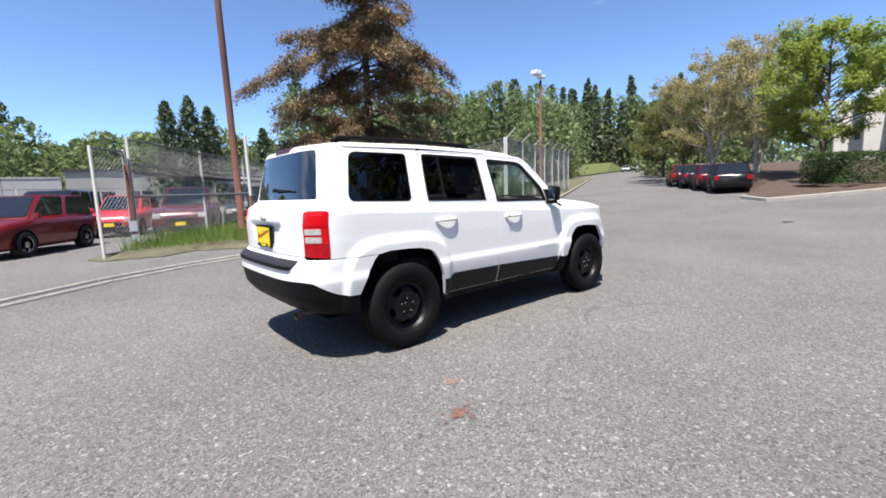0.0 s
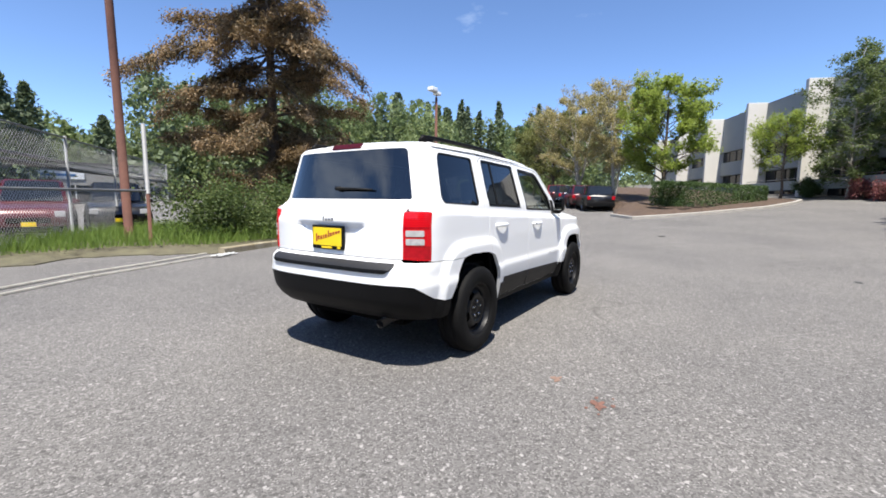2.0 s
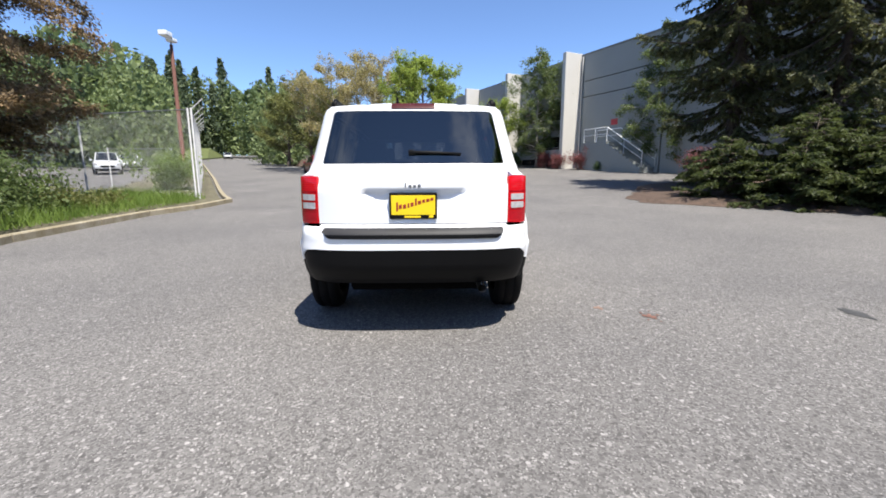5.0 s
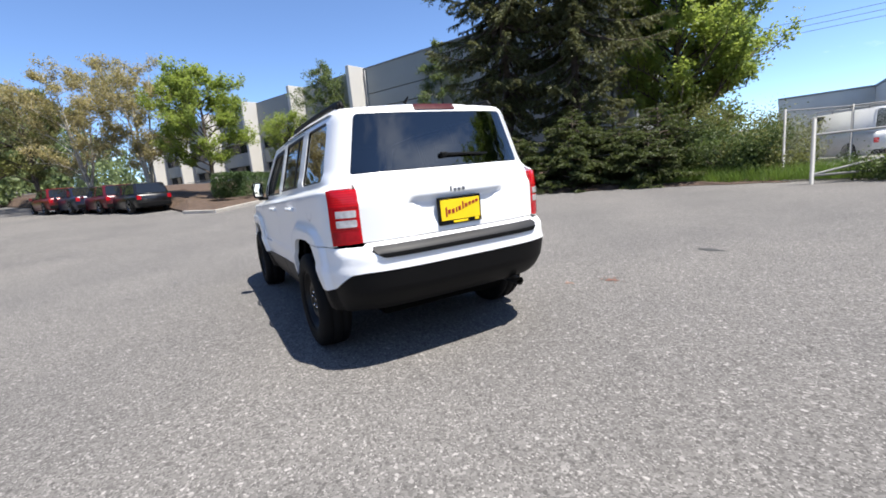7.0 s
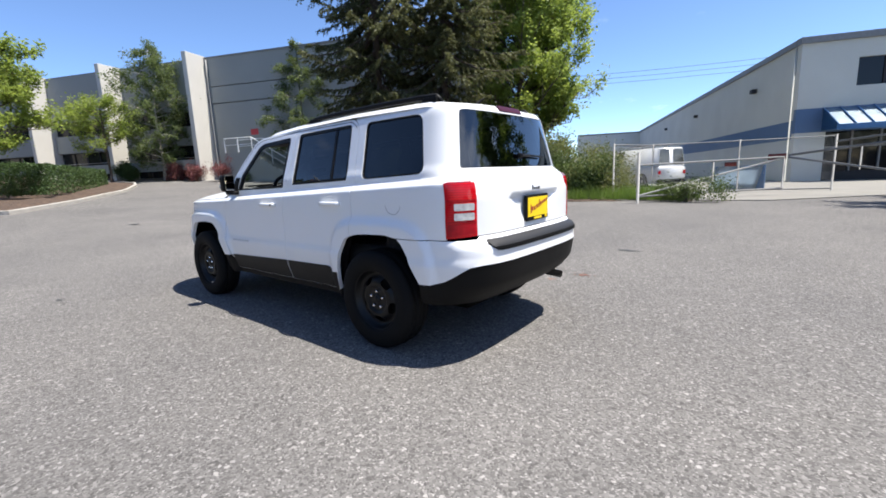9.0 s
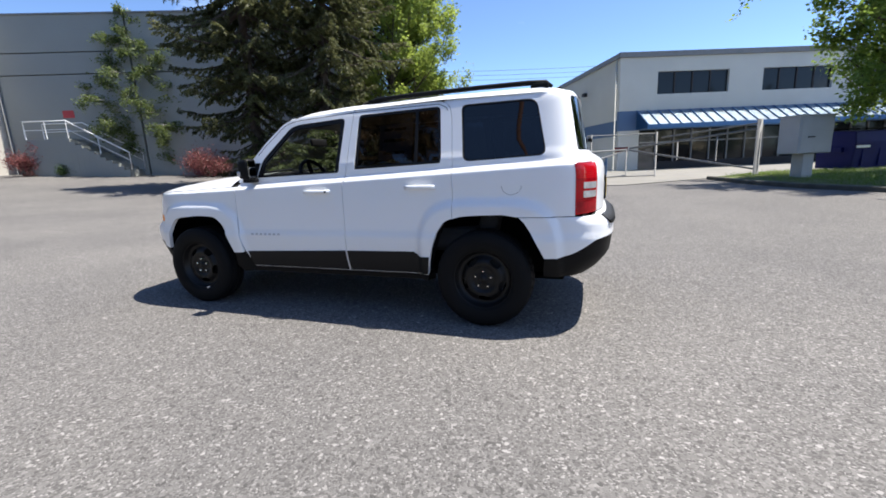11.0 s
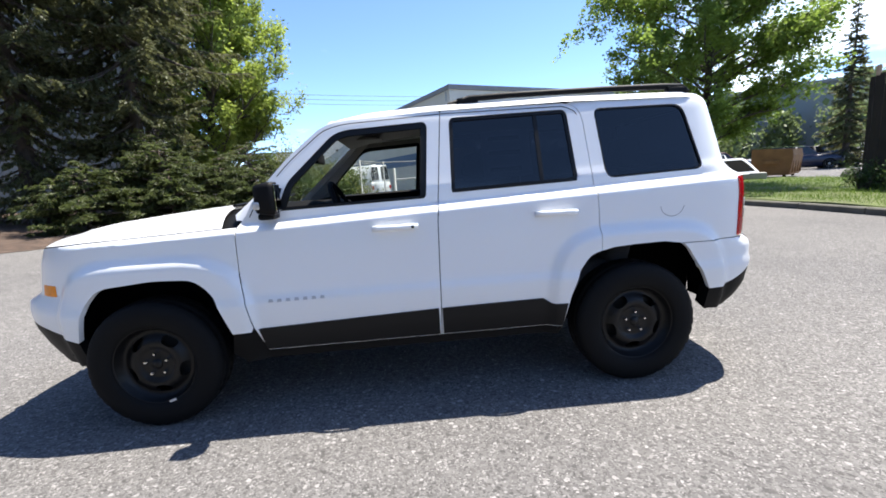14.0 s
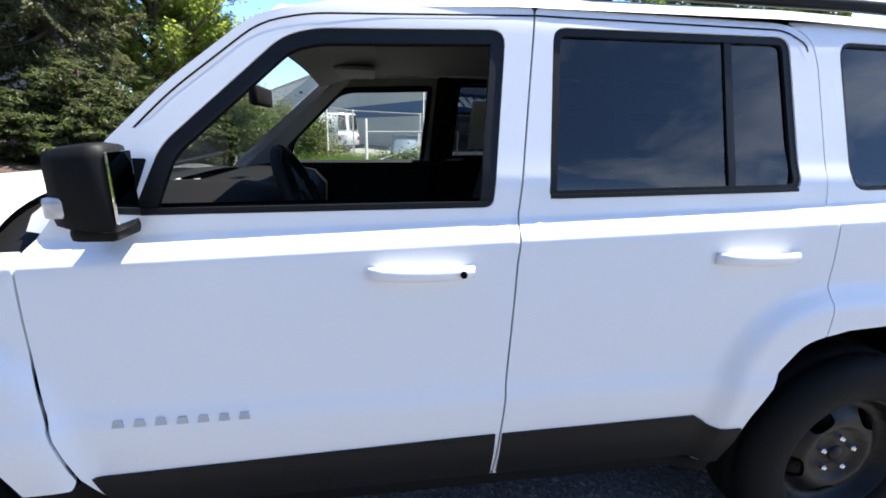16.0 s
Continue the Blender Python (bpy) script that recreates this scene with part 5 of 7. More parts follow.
def strip(name, line_a, line_b, material, parent, label="", facing=(0, 0, 1), smooth=True, thick=0.0):
    """A sheet between two lines of equal count."""
    bm = bmesh.new()
    A = [bm.verts.new(p) for p in line_a]
    B = [bm.verts.new(p) for p in line_b]
    for i in range(len(A) - 1):
        bm.faces.new((A[i], A[i + 1], B[i + 1], B[i]))
    if sum((f.normal.dot(Vector(facing)) for f in (bm.normal_update() or bm.faces)), 0) < 0:
        bmesh.ops.reverse_faces(bm, faces=bm.faces[:])
    if thick:
        bmesh.ops.solidify(bm, geom=bm.faces[:], thickness=thick)
    return part(name, bm, material, parent, label, smooth)


def lattice(name, rows, material, parent, label="", facing=(0, 0, 1), smooth=True, thick=0.0):
    """A sheet through rows of points."""
    bm = bmesh.new()
    R = [[bm.verts.new(p) for p in row] for row in rows]
    for i in range(len(R) - 1):
        for j in range(len(R[0]) - 1):
            bm.faces.new((R[i][j], R[i + 1][j], R[i + 1][j + 1], R[i][j + 1]))
    bm.normal_update()
    if sum((f.normal.dot(Vector(facing)) for f in bm.faces), 0) < 0:
        bmesh.ops.reverse_faces(bm, faces=bm.faces[:])
    if thick:
        bmesh.ops.solidify(bm, geom=bm.faces[:], thickness=thick)
    return part(name, bm, material, parent, label, smooth)


def lathe(profile, n=48, axis_y=True):
    """A turned shape about the y axis; profile: (radius, y)."""
    bm = bmesh.new()
    rings = []
    for r, y in profile:
        rings.append([bm.verts.new((r * math.cos(2 * math.pi * k / n), y, r * math.sin(2 * math.pi * k / n))) for k in range(n)])
    for a, b in zip(rings, rings[1:]):
        for k in range(n):
            bm.faces.new((a[k], a[(k + 1) % n], b[(k + 1) % n], b[k]))
    bmesh.ops.recalc_face_normals(bm, faces=bm.faces)
    return bm


def wheel_mesh_tyre():
    prof = [(0.205, 0.075), (0.212, 0.096), (0.232, 0.106), (0.27, 0.112), (0.3, 0.109), (0.322, 0.1), (0.336, 0.09), (0.3435, 0.072), (0.3455, 0.045), (0.338, 0.04), (0.338, 0.032), (0.346, 0.027), (0.346, 0.0)]
    prof = prof + [(r, -y) for r, y in prof[-2::-1]]
    n = 144
    bm = lathe(prof, n)
    # cut tread: grooves across the shoulders and round the tyre
    bm.verts.ensure_lookup_table()
    for i, (r, y) in enumerate(prof):
        if r < 0.32:
            continue
        for k in range(n):
            v = bm.verts[i * n + k]
            cut = 0.006 if (k + 2 * (i % 2)) % 4 == 0 else 0.0
            f = 1 - cut / r
            v.co.x *= f
            v.co.z *= f
    return bm


def wheel(parent, x, sg, z=0.346):
    """Steel wheel with five openings, lug nuts, tyre and brake disc. Local y points outward."""
    def disc(u, v):
        r = math.hypot(u, v)
        y = table(((0, 0.062), (0.035, 0.062), (0.04, 0.055), (0.085, 0.055), (0.1, 0.072), (0.13, 0.07), (0.16, 0.045), (0.178, 0.035), (0.186, 0.05), (0.2, 0.07), (0.206, 0.085)), r)
        return Vector((u, y, v))
    outer = [(0.206 * math.cos(2 * math.pi * k / 60), 0.206 * math.sin(2 * math.pi * k / 60)) for k in range(60)]
    holes = []
    for k in range(5):
        w = 2 * math.pi * k / 5 + 0.3
        P = []
        for q in range(16):
            a = 2 * math.pi * q / 16
            rr, tt = 0.14 + 0.023 * math.copysign(abs(math.cos(a)) ** 0.7, math.cos(a)), 0.042 * math.copysign(abs(math.sin(a)) ** 0.8, math.sin(a)) * (1.0 + 0.15 * math.cos(a))
            P.append((rr * math.cos(w) - tt * math.sin(w), rr * math.sin(w) + tt * math.cos(w)))
        holes.append(P)
    rim = panel("wheel", outer, disc, RIM_BLACK, parent, "black steel wheel", holes, 0.014, 0.012, (0, 1, 0), 0)
    rim.matrix_basis = Matrix.Translation((x, sg * 0.755, z)) @ Matrix.Rotation(0 if sg > 0 else math.pi, 4, "Z") @ Matrix.Rotation(0.5 * x, 4, "Y")
    part("tyre", wheel_mesh_tyre(), RUBBER, rim, "black rubber tyre", True)
    part("barrel", lathe([(0.206, 0.085), (0.212, 0.092), (0.208, 0.075), (0.19, 0.05), (0.185, -0.09)], 48), RIM_BLACK, rim, "", True)
    part("brake_disc", lathe([(0.03, 0.0), (0.15, 0.0), (0.15, -0.02), (0.03, -0.02)], 40), BRAKE, rim, "worn steel brake disc")
    part("hub_cap", lathe([(0.0001, 0.072), (0.022, 0.07), (0.028, 0.064), (0.03, 0.05)], 20), RIM_BLACK, rim, "", True)
    for k in range(5):
        w = 2 * math.pi * k / 5 + 0.3 + math.pi / 5
        bm = lathe([(0.0001, 0.022), (0.006, 0.021), (0.0095, 0.016), (0.0105, 0.0)], 6)
        for v in bm.verts:
            v.co += Vector((0.058 * math.cos(w), 0.054, 0.058 * math.sin(w)))
        part("lug_nut", bm, CHROME, rim, "bright lug nut")
    if x > 0 and sg > 0:
        bm = bmesh.new()
        box(bm, -0.018, 0.088, -0.214, 0.018, 0.098, -0.201, 0.002)
        bm.transform(Matrix.Rotation(0.32 - 0.5 * x, 4, "Y"))
        part("balance_weight", bm, CLEAR_LENS, rim, "pale balance weight clipped to the rim")
    return rim


F_WIN = rounded([(0.612, 1.112, 0.012), (0.548, 1.255, 0.03), (0.30, 1.49, 0.05), (0.23, 1.511, 0.04), (-0.208, 1.532, 0.035), (-0.172, 1.128, 0.02)])
R_WIN = rounded([(-0.318, 1.148, 0.02), (-0.336, 1.545, 0.03), (-0.99, 1.558, 0.035), (-1.014, 1.168, 0.03)])
Q_WIN = rounded([(-1.153, 1.554, 0.04), (-1.668, 1.555, 0.06), (-1.742, 1.19, 0.05), (-1.18, 1.17, 0.05)])
LEDGE = (1.04, 1.048, 1.067, 1.085, 1.094)


def build_car():
    car = thing("suv", pose(0, 0, 0), "white compact boxy suv with black steel wheels and dark cladding", "car")
    for sg, side in ((1, "left"), (-1, "right")):
        fm = on_side(sg)
        fc = (0, sg, 0)
        # front wing with the arch cut out
        P = [(0.822, 1.041), (0.828, 0.795), (0.79, 0.5), (0.80, 0.48), (0.9, 0.478), (0.97, 0.71, 0.05), (1.05, 0.79, 0.06), (1.25, 0.8, 0.05), (1.53, 0.775, 0.07), (1.625, 0.68, 0.05), (1.69, 0.49), (1.9, 0.55), (2.12, 0.6), (2.16, 0.66), (2.09, 0.74), (2.06, 0.9, 0.03), (2.02, 0.955, 0.03), (1.9, 0.99, 0.03), (1.6, 1.01)]
        wing = panel("front_wing", rounded(P, 0.006), fm, PAINT, car, "", step=0.022, depth=0.03, facing=fc, crease=LEDGE)
        # doors
        D = [(0.75, 0.352), (0.79, 0.5), (0.828, 0.795), (0.822, 1.04), (0.776, 1.1), (0.72, 1.2), (0.545, 1.385, 0.05), (0.36, 1.54, 0.06), (0.25, 1.568, 0.05), (-0.288, 1.596, 0.02), (-0.228, 1.0), (-0.212, 0.352)]
        door = panel("front_door", rounded(D, 0.006), fm, PAINT, car, "", [offset_poly(F_WIN, -0.004)], 0.02, 0.03, fc, crease=LEDGE)
        D = [(-0.212, 0.352), (-0.228, 1.0), (-0.288, 1.596, 0.02), (-0.99, 1.602, 0.06), (-1.065, 1.56, 0.05), (-1.082, 1.487), (-1.112, 0.983), (-1.112, 0.778), (-1.05, 0.758, 0.03), (-0.992, 0.678), (-0.942, 0.54), (-0.9, 0.352)]
        rdoor = panel("rear_door", rounded(D, 0.006), fm, PAINT, car, "", [offset_poly(R_WIN, -0.004)], 0.02, 0.03, fc, crease=LEDGE)
        # dark shut line over the doors: a black strip painting the gap's shade
        line = [Vector(p) for p in rounded([(0.79, 1.06), (0.776, 1.1), (0.72, 1.2), (0.545, 1.385, 0.05), (0.36, 1.54, 0.06), (0.25, 1.568, 0.05), (-0.288, 1.596), (-0.99, 1.602, 0.06), (-1.065, 1.56, 0.05), (-1.08, 1.5)], 0.006)[5:-5]]
        rows = [[], []]
        for i, p in enumerate(line):
            d = (line[min(i + 1, len(line) - 1)] - line[max(i - 1, 0)]).normalized()
            nrm = Vector((d.y, -d.x)) if d.x < 0 else Vector((-d.y, d.x))
            nrm = nrm if nrm.y >= 0 else -nrm
            for row, off in zip(rows, (-0.026, -0.0215)):
                q = p + nrm * off
                row.append(on_side(sg, 0.0015)(q.x, q.y))
        strip("shut_line_strip", rows[0], rows[1], BODY_BLACK, car, "dark strip on the door painting the gap's shade", fc)
        # rear quarter
        edge = [(table(Z_R, z) + 0.06, z) for z in (1.6, 1.57, 1.45, 1.3, 1.2, 1.16, 1.134)]
        D = [(-1.112, 0.778), (-1.112, 0.983), (-1.082, 1.487), (-1.065, 1.56, 0.05), (-0.99, 1.604, 0.05), (-1.4, 1.622), (-1.78, 1.622, 0.03)] + edge + [(-1.932, 1.132), (-1.932, 0.79), (-1.585, 0.79), (-1.56, 0.79), (-1.467, 0.805), (-1.3, 0.802), (-1.18, 0.794)]
        quarter = panel("rear_quarter", rounded(D, 0.004), fm, PAINT, car, "", [offset_poly(Q_WIN, -0.004)], 0.02, 0.03, fc, 0.0012, crease=LEDGE)
        D = [(1.69, 0.487), (1.68, 0.34), (1.9, 0.33), (2.1, 0.4), (2.12, 0.595), (1.9, 0.545)]
        panel("front_bumper_corner", rounded(D, 0.01), on_side(sg, -0.004), BLACK_PLASTIC, car, "black lower bumper", step=0.03, depth=0.05, facing=fc)
        # dark cladding on the doors, just inside the painted edge
        D = [(0.776, 0.493), (-0.206, 0.524), (-0.208, 0.355), (0.754, 0.355)]
        panel("cladding", rounded(D, 0.006), on_side(sg, 0.006), GREY_CLADDING, door, "charcoal lower door cladding", step=0.02, depth=0.008, facing=fc, gap=0.004)
        D = [(-0.217, 0.524), (-0.79, 0.532), (-0.838, 0.499), (-0.926, 0.499), (-0.9, 0.355), (-0.219, 0.355)]
        panel("cladding", rounded(D, 0.006), on_side(sg, 0.006), GREY_CLADDING, rdoor, "charcoal lower door cladding", step=0.02, depth=0.008, facing=fc, gap=0.004)
        D = [(0.785, 0.488), (0.9, 0.475), (0.93, 0.36), (0.86, 0.3), (-0.88, 0.3), (-0.905, 0.345), (0.745, 0.345)]
        panel("sill", rounded(D, 0.01), on_side(sg, -0.012), BLACK_PLASTIC, car, "black sill", step=0.05, depth=0.12, facing=fc)
        # windows, seals
        for host, W_, glass, nm in ((door, F_WIN, CLEAR, "window"), (rdoor, R_WIN, PRIVACY, "window"), (quarter, Q_WIN, PRIVACY, "window")):
            wide = 0.03 if host is door else (0.016 if host is rdoor else 0.006)
            panel("window_seal", offset_poly(W_, -0.003), on_side(sg, -0.004), SEAL, host, "black window seal", [[(px, pz - (0.02 if host is door and pz < 1.2 else 0.0)) for px, pz in offset_poly(W_, wide)]], 0.04, 0.014, fc, 0)
            if host is door and sg > 0:
                continue  # this window is wound down
            g = panel(nm, offset_poly(W_, 0.004), on_side(sg, -0.012), glass, host, "clear glass" if host is door else "dark privacy glass", step=0.08, depth=0.0, facing=fc)
            g.visible_shadow = host is not door
        D = [(-0.806, 1.157), (-0.8, 1.552), (-0.826, 1.553), (-0.832, 1.158)]
        panel("window_bar", D, on_side(sg, -0.006), SEAL, rdoor, "black window divider", step=0.05, depth=0.01, facing=fc)
        D = [(0.615, 1.108), (-0.168, 1.126), (-0.168, 1.142), (0.605, 1.126)]
        panel("waist_seal", D, on_side(sg, 0.003), SEAL, door, "black waist seal", step=0.06, depth=0.012, facing=fc)
        D = [(-0.316, 1.143), (-1.012, 1.163), (-1.012, 1.177), (-0.316, 1.158)]
        panel("waist_seal", D, on_side(sg, 0.003), SEAL, rdoor, "black waist seal", step=0.06, depth=0.012, facing=fc)
        # stickers inside the rear door glass
        if sg > 0:
            panel("window_sticker", [(-0.5, 1.2), (-0.5, 1.46), (-0.78, 1.47), (-0.78, 1.21)], on_side(sg, -0.03), mat("grey_sticker", (0.72, 0.73, 0.75), 0.7, var=0.1), rdoor, "pale price sheet inside the glass", step=0.1, depth=0, facing=fc)
            for z0 in (1.24, 1.33, 1.41):
                panel("print", [(-0.54, z0), (-0.54, z0 + 0.025), (-0.72, z0 + 0.027), (-0.72, z0 + 0.002)], on_side(sg, -0.028), BODY_BLACK, rdoor, "dark line of print", step=0.1, depth=0, facing=fc)
        else:
            panel("window_sticker", [(-0.42, 1.2), (-0.42, 1.46), (-0.66, 1.47), (-0.66, 1.21)], on_side(sg, -0.03), bpy.data.materials["grey_sticker"], rdoor, "pale price sheet inside the glass", step=0.1, depth=0, facing=fc)
        # inner door trims
        panel("door_trim", rounded([(0.75, 0.4), (0.74, 1.1), (0.60, 1.12), (-0.2, 1.13), (-0.2, 0.4)], 0.02), on_side(sg, -0.09), TRIM_DARK, door, "dark inner door trim", step=0.1, depth=-0.02, facing=fc)
        panel("door_trim", rounded([(-0.26, 0.4), (-0.26, 1.14), (-1.05, 1.16), (-1.05, 0.8), (-0.9, 0.4)], 0.02), on_side(sg, -0.09), TRIM_DARK, rdoor, "dark inner door trim", step=0.1, depth=-0.02, facing=fc)
        panel("inner_frame", rounded([(0.74, 1.1), (0.3, 1.54), (-0.24, 1.565), (-0.2, 1.1)], 0.03), on_side(sg, -0.04), TRIM_GREY, door, "grey inner window frame", [offset_poly(F_WIN, 0.005)], 0.06, 0.0, fc)
        panel("inner_frame", rounded([(-0.25, 1.1), (-0.3, 1.57), (-1.05, 1.57), (-1.08, 1.1)], 0.03), on_side(sg, -0.04), TRIM_DARK, rdoor, "dark inner window frame", [offset_poly(R_WIN, 0.005)], 0.06, 0.0, fc)
        panel("inner_quarter", rounded([(-1.08, 0.9), (-1.08, 1.57), (-1.75, 1.575), (-1.85, 1.15), (-1.85, 0.9)], 0.03), on_side(sg, -0.05), TRIM_DARK, quarter, "dark load bay trim", [offset_poly(Q_WIN, 0.004)], 0.06, 0.0, fc)
        panel("pillar_trim", rounded([(-0.19, 0.5), (-0.19, 1.1), (-0.22, 1.57), (-0.33, 1.57), (-0.32, 1.1), (-0.32, 0.5)], 0.02), on_side(sg, -0.046), TRIM_DARK, car, "dark middle pillar trim", step=0.08, depth=0.0, facing=fc)
        # handles
        for host, x0, x1, zz in ((door, -0.122, 0.122, 0.985), (rdoor, -0.992, -0.752, 1.002)):
            y = half_width((x0 + x1) / 2, zz)
            runs = []
            for k in range(9):
                f = k / 8
                runs.append(Vector((x0 + (x1 - x0) * f, sg * (y + 0.004 + 0.024 * math.sin(math.pi * min(1, max(0, f * 1.06 - 0.03))) ** 0.45), zz + 0.008 * (f - 0.5) * sg * 0)))
            bm = bmesh.new()
            rings = []
            for p in runs:
                rings.append([bm.verts.new((p.x, p.y + sg * 0.010 * math.cos(a), p.z + 0.0155 * math.sin(a))) for a in [2 * math.pi * q / 10 for q in range(10)]])
            for a, b in zip(rings, rings[1:]):
                for q in range(10):
                    bm.faces.new((a[q], a[(q + 1) % 10], b[(q + 1) % 10], b[q]))
            bm.faces.new(rings[0])
            bm.faces.new(rings[-1])
            bmesh.ops.recalc_face_normals(bm, faces=bm.faces)
            part("door_handle", bm, PAINT, host, "white door handle", True)
            c = (x0 + x1) / 2
            cup = [(c + 0.055 * math.cos(a), zz - 0.008 + 0.034 * math.sin(a)) for a in [2 * math.pi * q / 20 for q in range(20)]]

            def bowl(u, v, c=c, zz=zz, y=y):
                d = math.hypot((u - c) / 0.06, (v - zz + 0.008) / 0.038)
                return Vector((u, sg * (y + 0.0015 - 0.014 * max(0, 1 - d * d)), v))
            panel("handle_cup", cup, bowl, PAINT, host, "", step=0.012, depth=0, facing=fc, gap=0)
            if host is door:
                bm = lathe([(0.0001, 0.0), (0.008, 0.0), (0.008, -0.006)], 12)
                for v in bm.verts:
                    v.co = Vector((v.co.x + x0 + 0.03, sg * (y + 0.035 + v.co.y), v.co.z + zz))
                part("key_lock", bm, BODY_BLACK, host, "dark key lock")
        # model script on the door, as plain bars
        for k in range(7):
            x0 = 0.70 - 0.045 * k if sg > 0 else 0.42 + 0.045 * k
            D = [(x0, 0.634), (x0 - 0.03, 0.634), (x0 - 0.026, 0.655), (x0 - 0.004, 0.655)]
            panel("badge_letter", D, on_side(sg, 0.004), BADGE_GREY, door, "grey badge shown as a bar", step=0.03, depth=0.004, facing=fc)
        # fuel flap on the left: a grey arc paints its lower gap's shadow
        if sg > 0:
            arc = lambda r: [(-1.525 + r * math.cos(radians(185 + 9 * q)), 1.0 + r * 0.94 * math.sin(radians(185 + 9 * q))) for q in range(20)]
            panel("fuel_flap_shade_arc", arc(0.068) + arc(0.0652)[::-1], on_side(sg, 0.0012), mat("shadow_gap_grey", (0.16, 0.16, 0.17), 0.7), quarter, "thin grey arc painted as shadow in the flap gap", step=0.02, depth=0, facing=fc, gap=0)
        # side marker in front wing
        panel("side_lamp", rounded([(1.81, 0.732), (1.81, 0.795), (1.925, 0.795), (1.93, 0.732)], 0.008), on_side(sg, 0.004), AMBER, car, "amber side lamp", step=0.02, depth=0.015, facing=fc)
        # tail lamp round the corner
        wrap = round_rear(0.005, 1.03)
        rfc = (-0.7, 0.7 * sg, 0)
        lp = lambda P: [(sg * q[0], *q[1:]) for q in P]
        tl = panel("tail_lamp", rounded(lp([(1.33, 0.797), (1.333, 1.13, 0.02), (0.868, 1.13, 0.01), (0.862, 0.808, 0.01)]), 0.008), wrap, RED_LENS, car, "red tail lamp with clear reversing lens", step=0.022, depth=0.03, facing=rfc)
        for z0, z1 in ((0.905, 0.952), (0.962, 1.008)):
            panel("reversing_lens", rounded(lp([(1.2, z0), (1.2, z1), (0.9, z1), (0.9, z0)]), 0.012), round_rear(0.009, 1.03), CLEAR_LENS, tl, "clear ribbed lens", step=0.02, depth=0.006, facing=rfc)
        for z0 in (0.893, 1.02):
            panel("lamp_rib", lp([(1.325, z0), (1.325, z0 + 0.006), (0.875, z0 + 0.008), (0.875, z0 + 0.002)]), round_rear(0.007, 1.03), DARK_RED, tl, "", step=0.03, depth=0.003, facing=rfc, gap=0)
        panel("lower_lens", rounded(lp([(1.31, 0.812), (1.31, 0.885), (0.885, 0.887), (0.882, 0.822)]), 0.012), round_rear(0.0065, 1.03), DARK_RED, tl, "darker red lower lens", step=0.03, depth=0.003, facing=rfc)
        # outside mirror
        bm = bmesh.new()
        box(bm, 0.576, 0.80, 1.092, 0.684, 0.91, 1.267, 0.03)
        for v in bm.verts:
            k = (v.co.x - 0.576) / 0.108
            v.co.z += (1.18 - v.co.z) * 0.18 * k
            v.co.y += (0.86 - v.co.y) * 0.14 * k
            v.co.y *= sg
        if sg < 0:
            bmesh.ops.reverse_faces(bm, faces=bm.faces[:])
        housing = part("mirror_housing", bm, BLACK_PLASTIC, door, "black door mirror housing", True)
        bm = bmesh.new()
        box(bm, 0.5715, 0.816, 1.116, 0.5775, 0.895, 1.248, 0.002)
        for v in bm.verts:
            v.co.y *= sg
        bmesh.ops.recalc_face_normals(bm, faces=bm.faces)
        part("mirror_glass", bm, MIRROR, door, "silvered mirror glass")
        bm = bmesh.new()
        box(bm, 0.6, 0.75, 1.072, 0.684, 0.86, 1.106, 0.014)
        for v in bm.verts:
            v.co.y *= sg
        bmesh.ops.recalc_face_normals(bm, faces=bm.faces)
        part("mirror_foot", bm, BLACK_PLASTIC, door, "black mirror foot", True)
        bm = bmesh.new()
        box(bm, 0.648, 0.855, 1.128, 0.687, 0.906, 1.168, 0.008)
        for v in bm.verts:
            v.co.y *= sg
        bmesh.ops.recalc_face_normals(bm, faces=bm.faces)
        part("turn_lens", bm, CLEAR_LENS, door, "clear turn signal lens in the mirror", True)
        panel("mirror_sail", rounded([(0.72, 1.1), (0.66, 1.23), (0.575, 1.23), (0.62, 1.1)], 0.01), on_side(sg, 0.002), BLACK_PLASTIC, door, "", step=0.04, depth=0.02, facing=fc)
        # wheel well liners
        for cx in (-1.345, 1.29):
            rows = []
            for k in range(17):
                a = math.pi * (k / 16) * 1.12 - 0.19
                rx_, rz_ = 0.5, 0.53
                px = cx + rx_ * math.copysign(abs(math.cos(a)) ** 0.6, math.cos(a))
                pz = 0.345 + rz_ * math.copysign(abs(math.sin(a)) ** 0.6, math.sin(a))
                rows.append([(px, sg * yy, max(0.4, pz)) for yy in (0.5, 0.62, 0.74, half_width(min(px, 1.8), max(0.35, pz)) - 0.034)])
            lattice("wheel_liner", rows, BODY_BLACK, car, "black wheel arch liner", (0, 0, -1))
            box_part("well_wall", (cx - 0.5, sg * 0.48 - 0.01, 0.3, cx + 0.5, sg * 0.48 + 0.01, 0.95), BODY_BLACK, car, "", 0)
            box_part("well_end", (cx - 0.57, sg * 0.59 - 0.1, 0.42, cx - 0.51, sg * 0.59 + 0.1, 0.84), BODY_BLACK, car, "", 0)
        for cx in (-1.3175, 1.3175):
            wheel(car, cx, sg)
    # bonnet
    zc = ((0.78, 1.135), (0.95, 1.128), (1.4, 1.098), (1.7, 1.068), (1.9, 1.035), (1.98, 1.005), (2.03, 0.96), (2.05, 0.92))
    rows = []
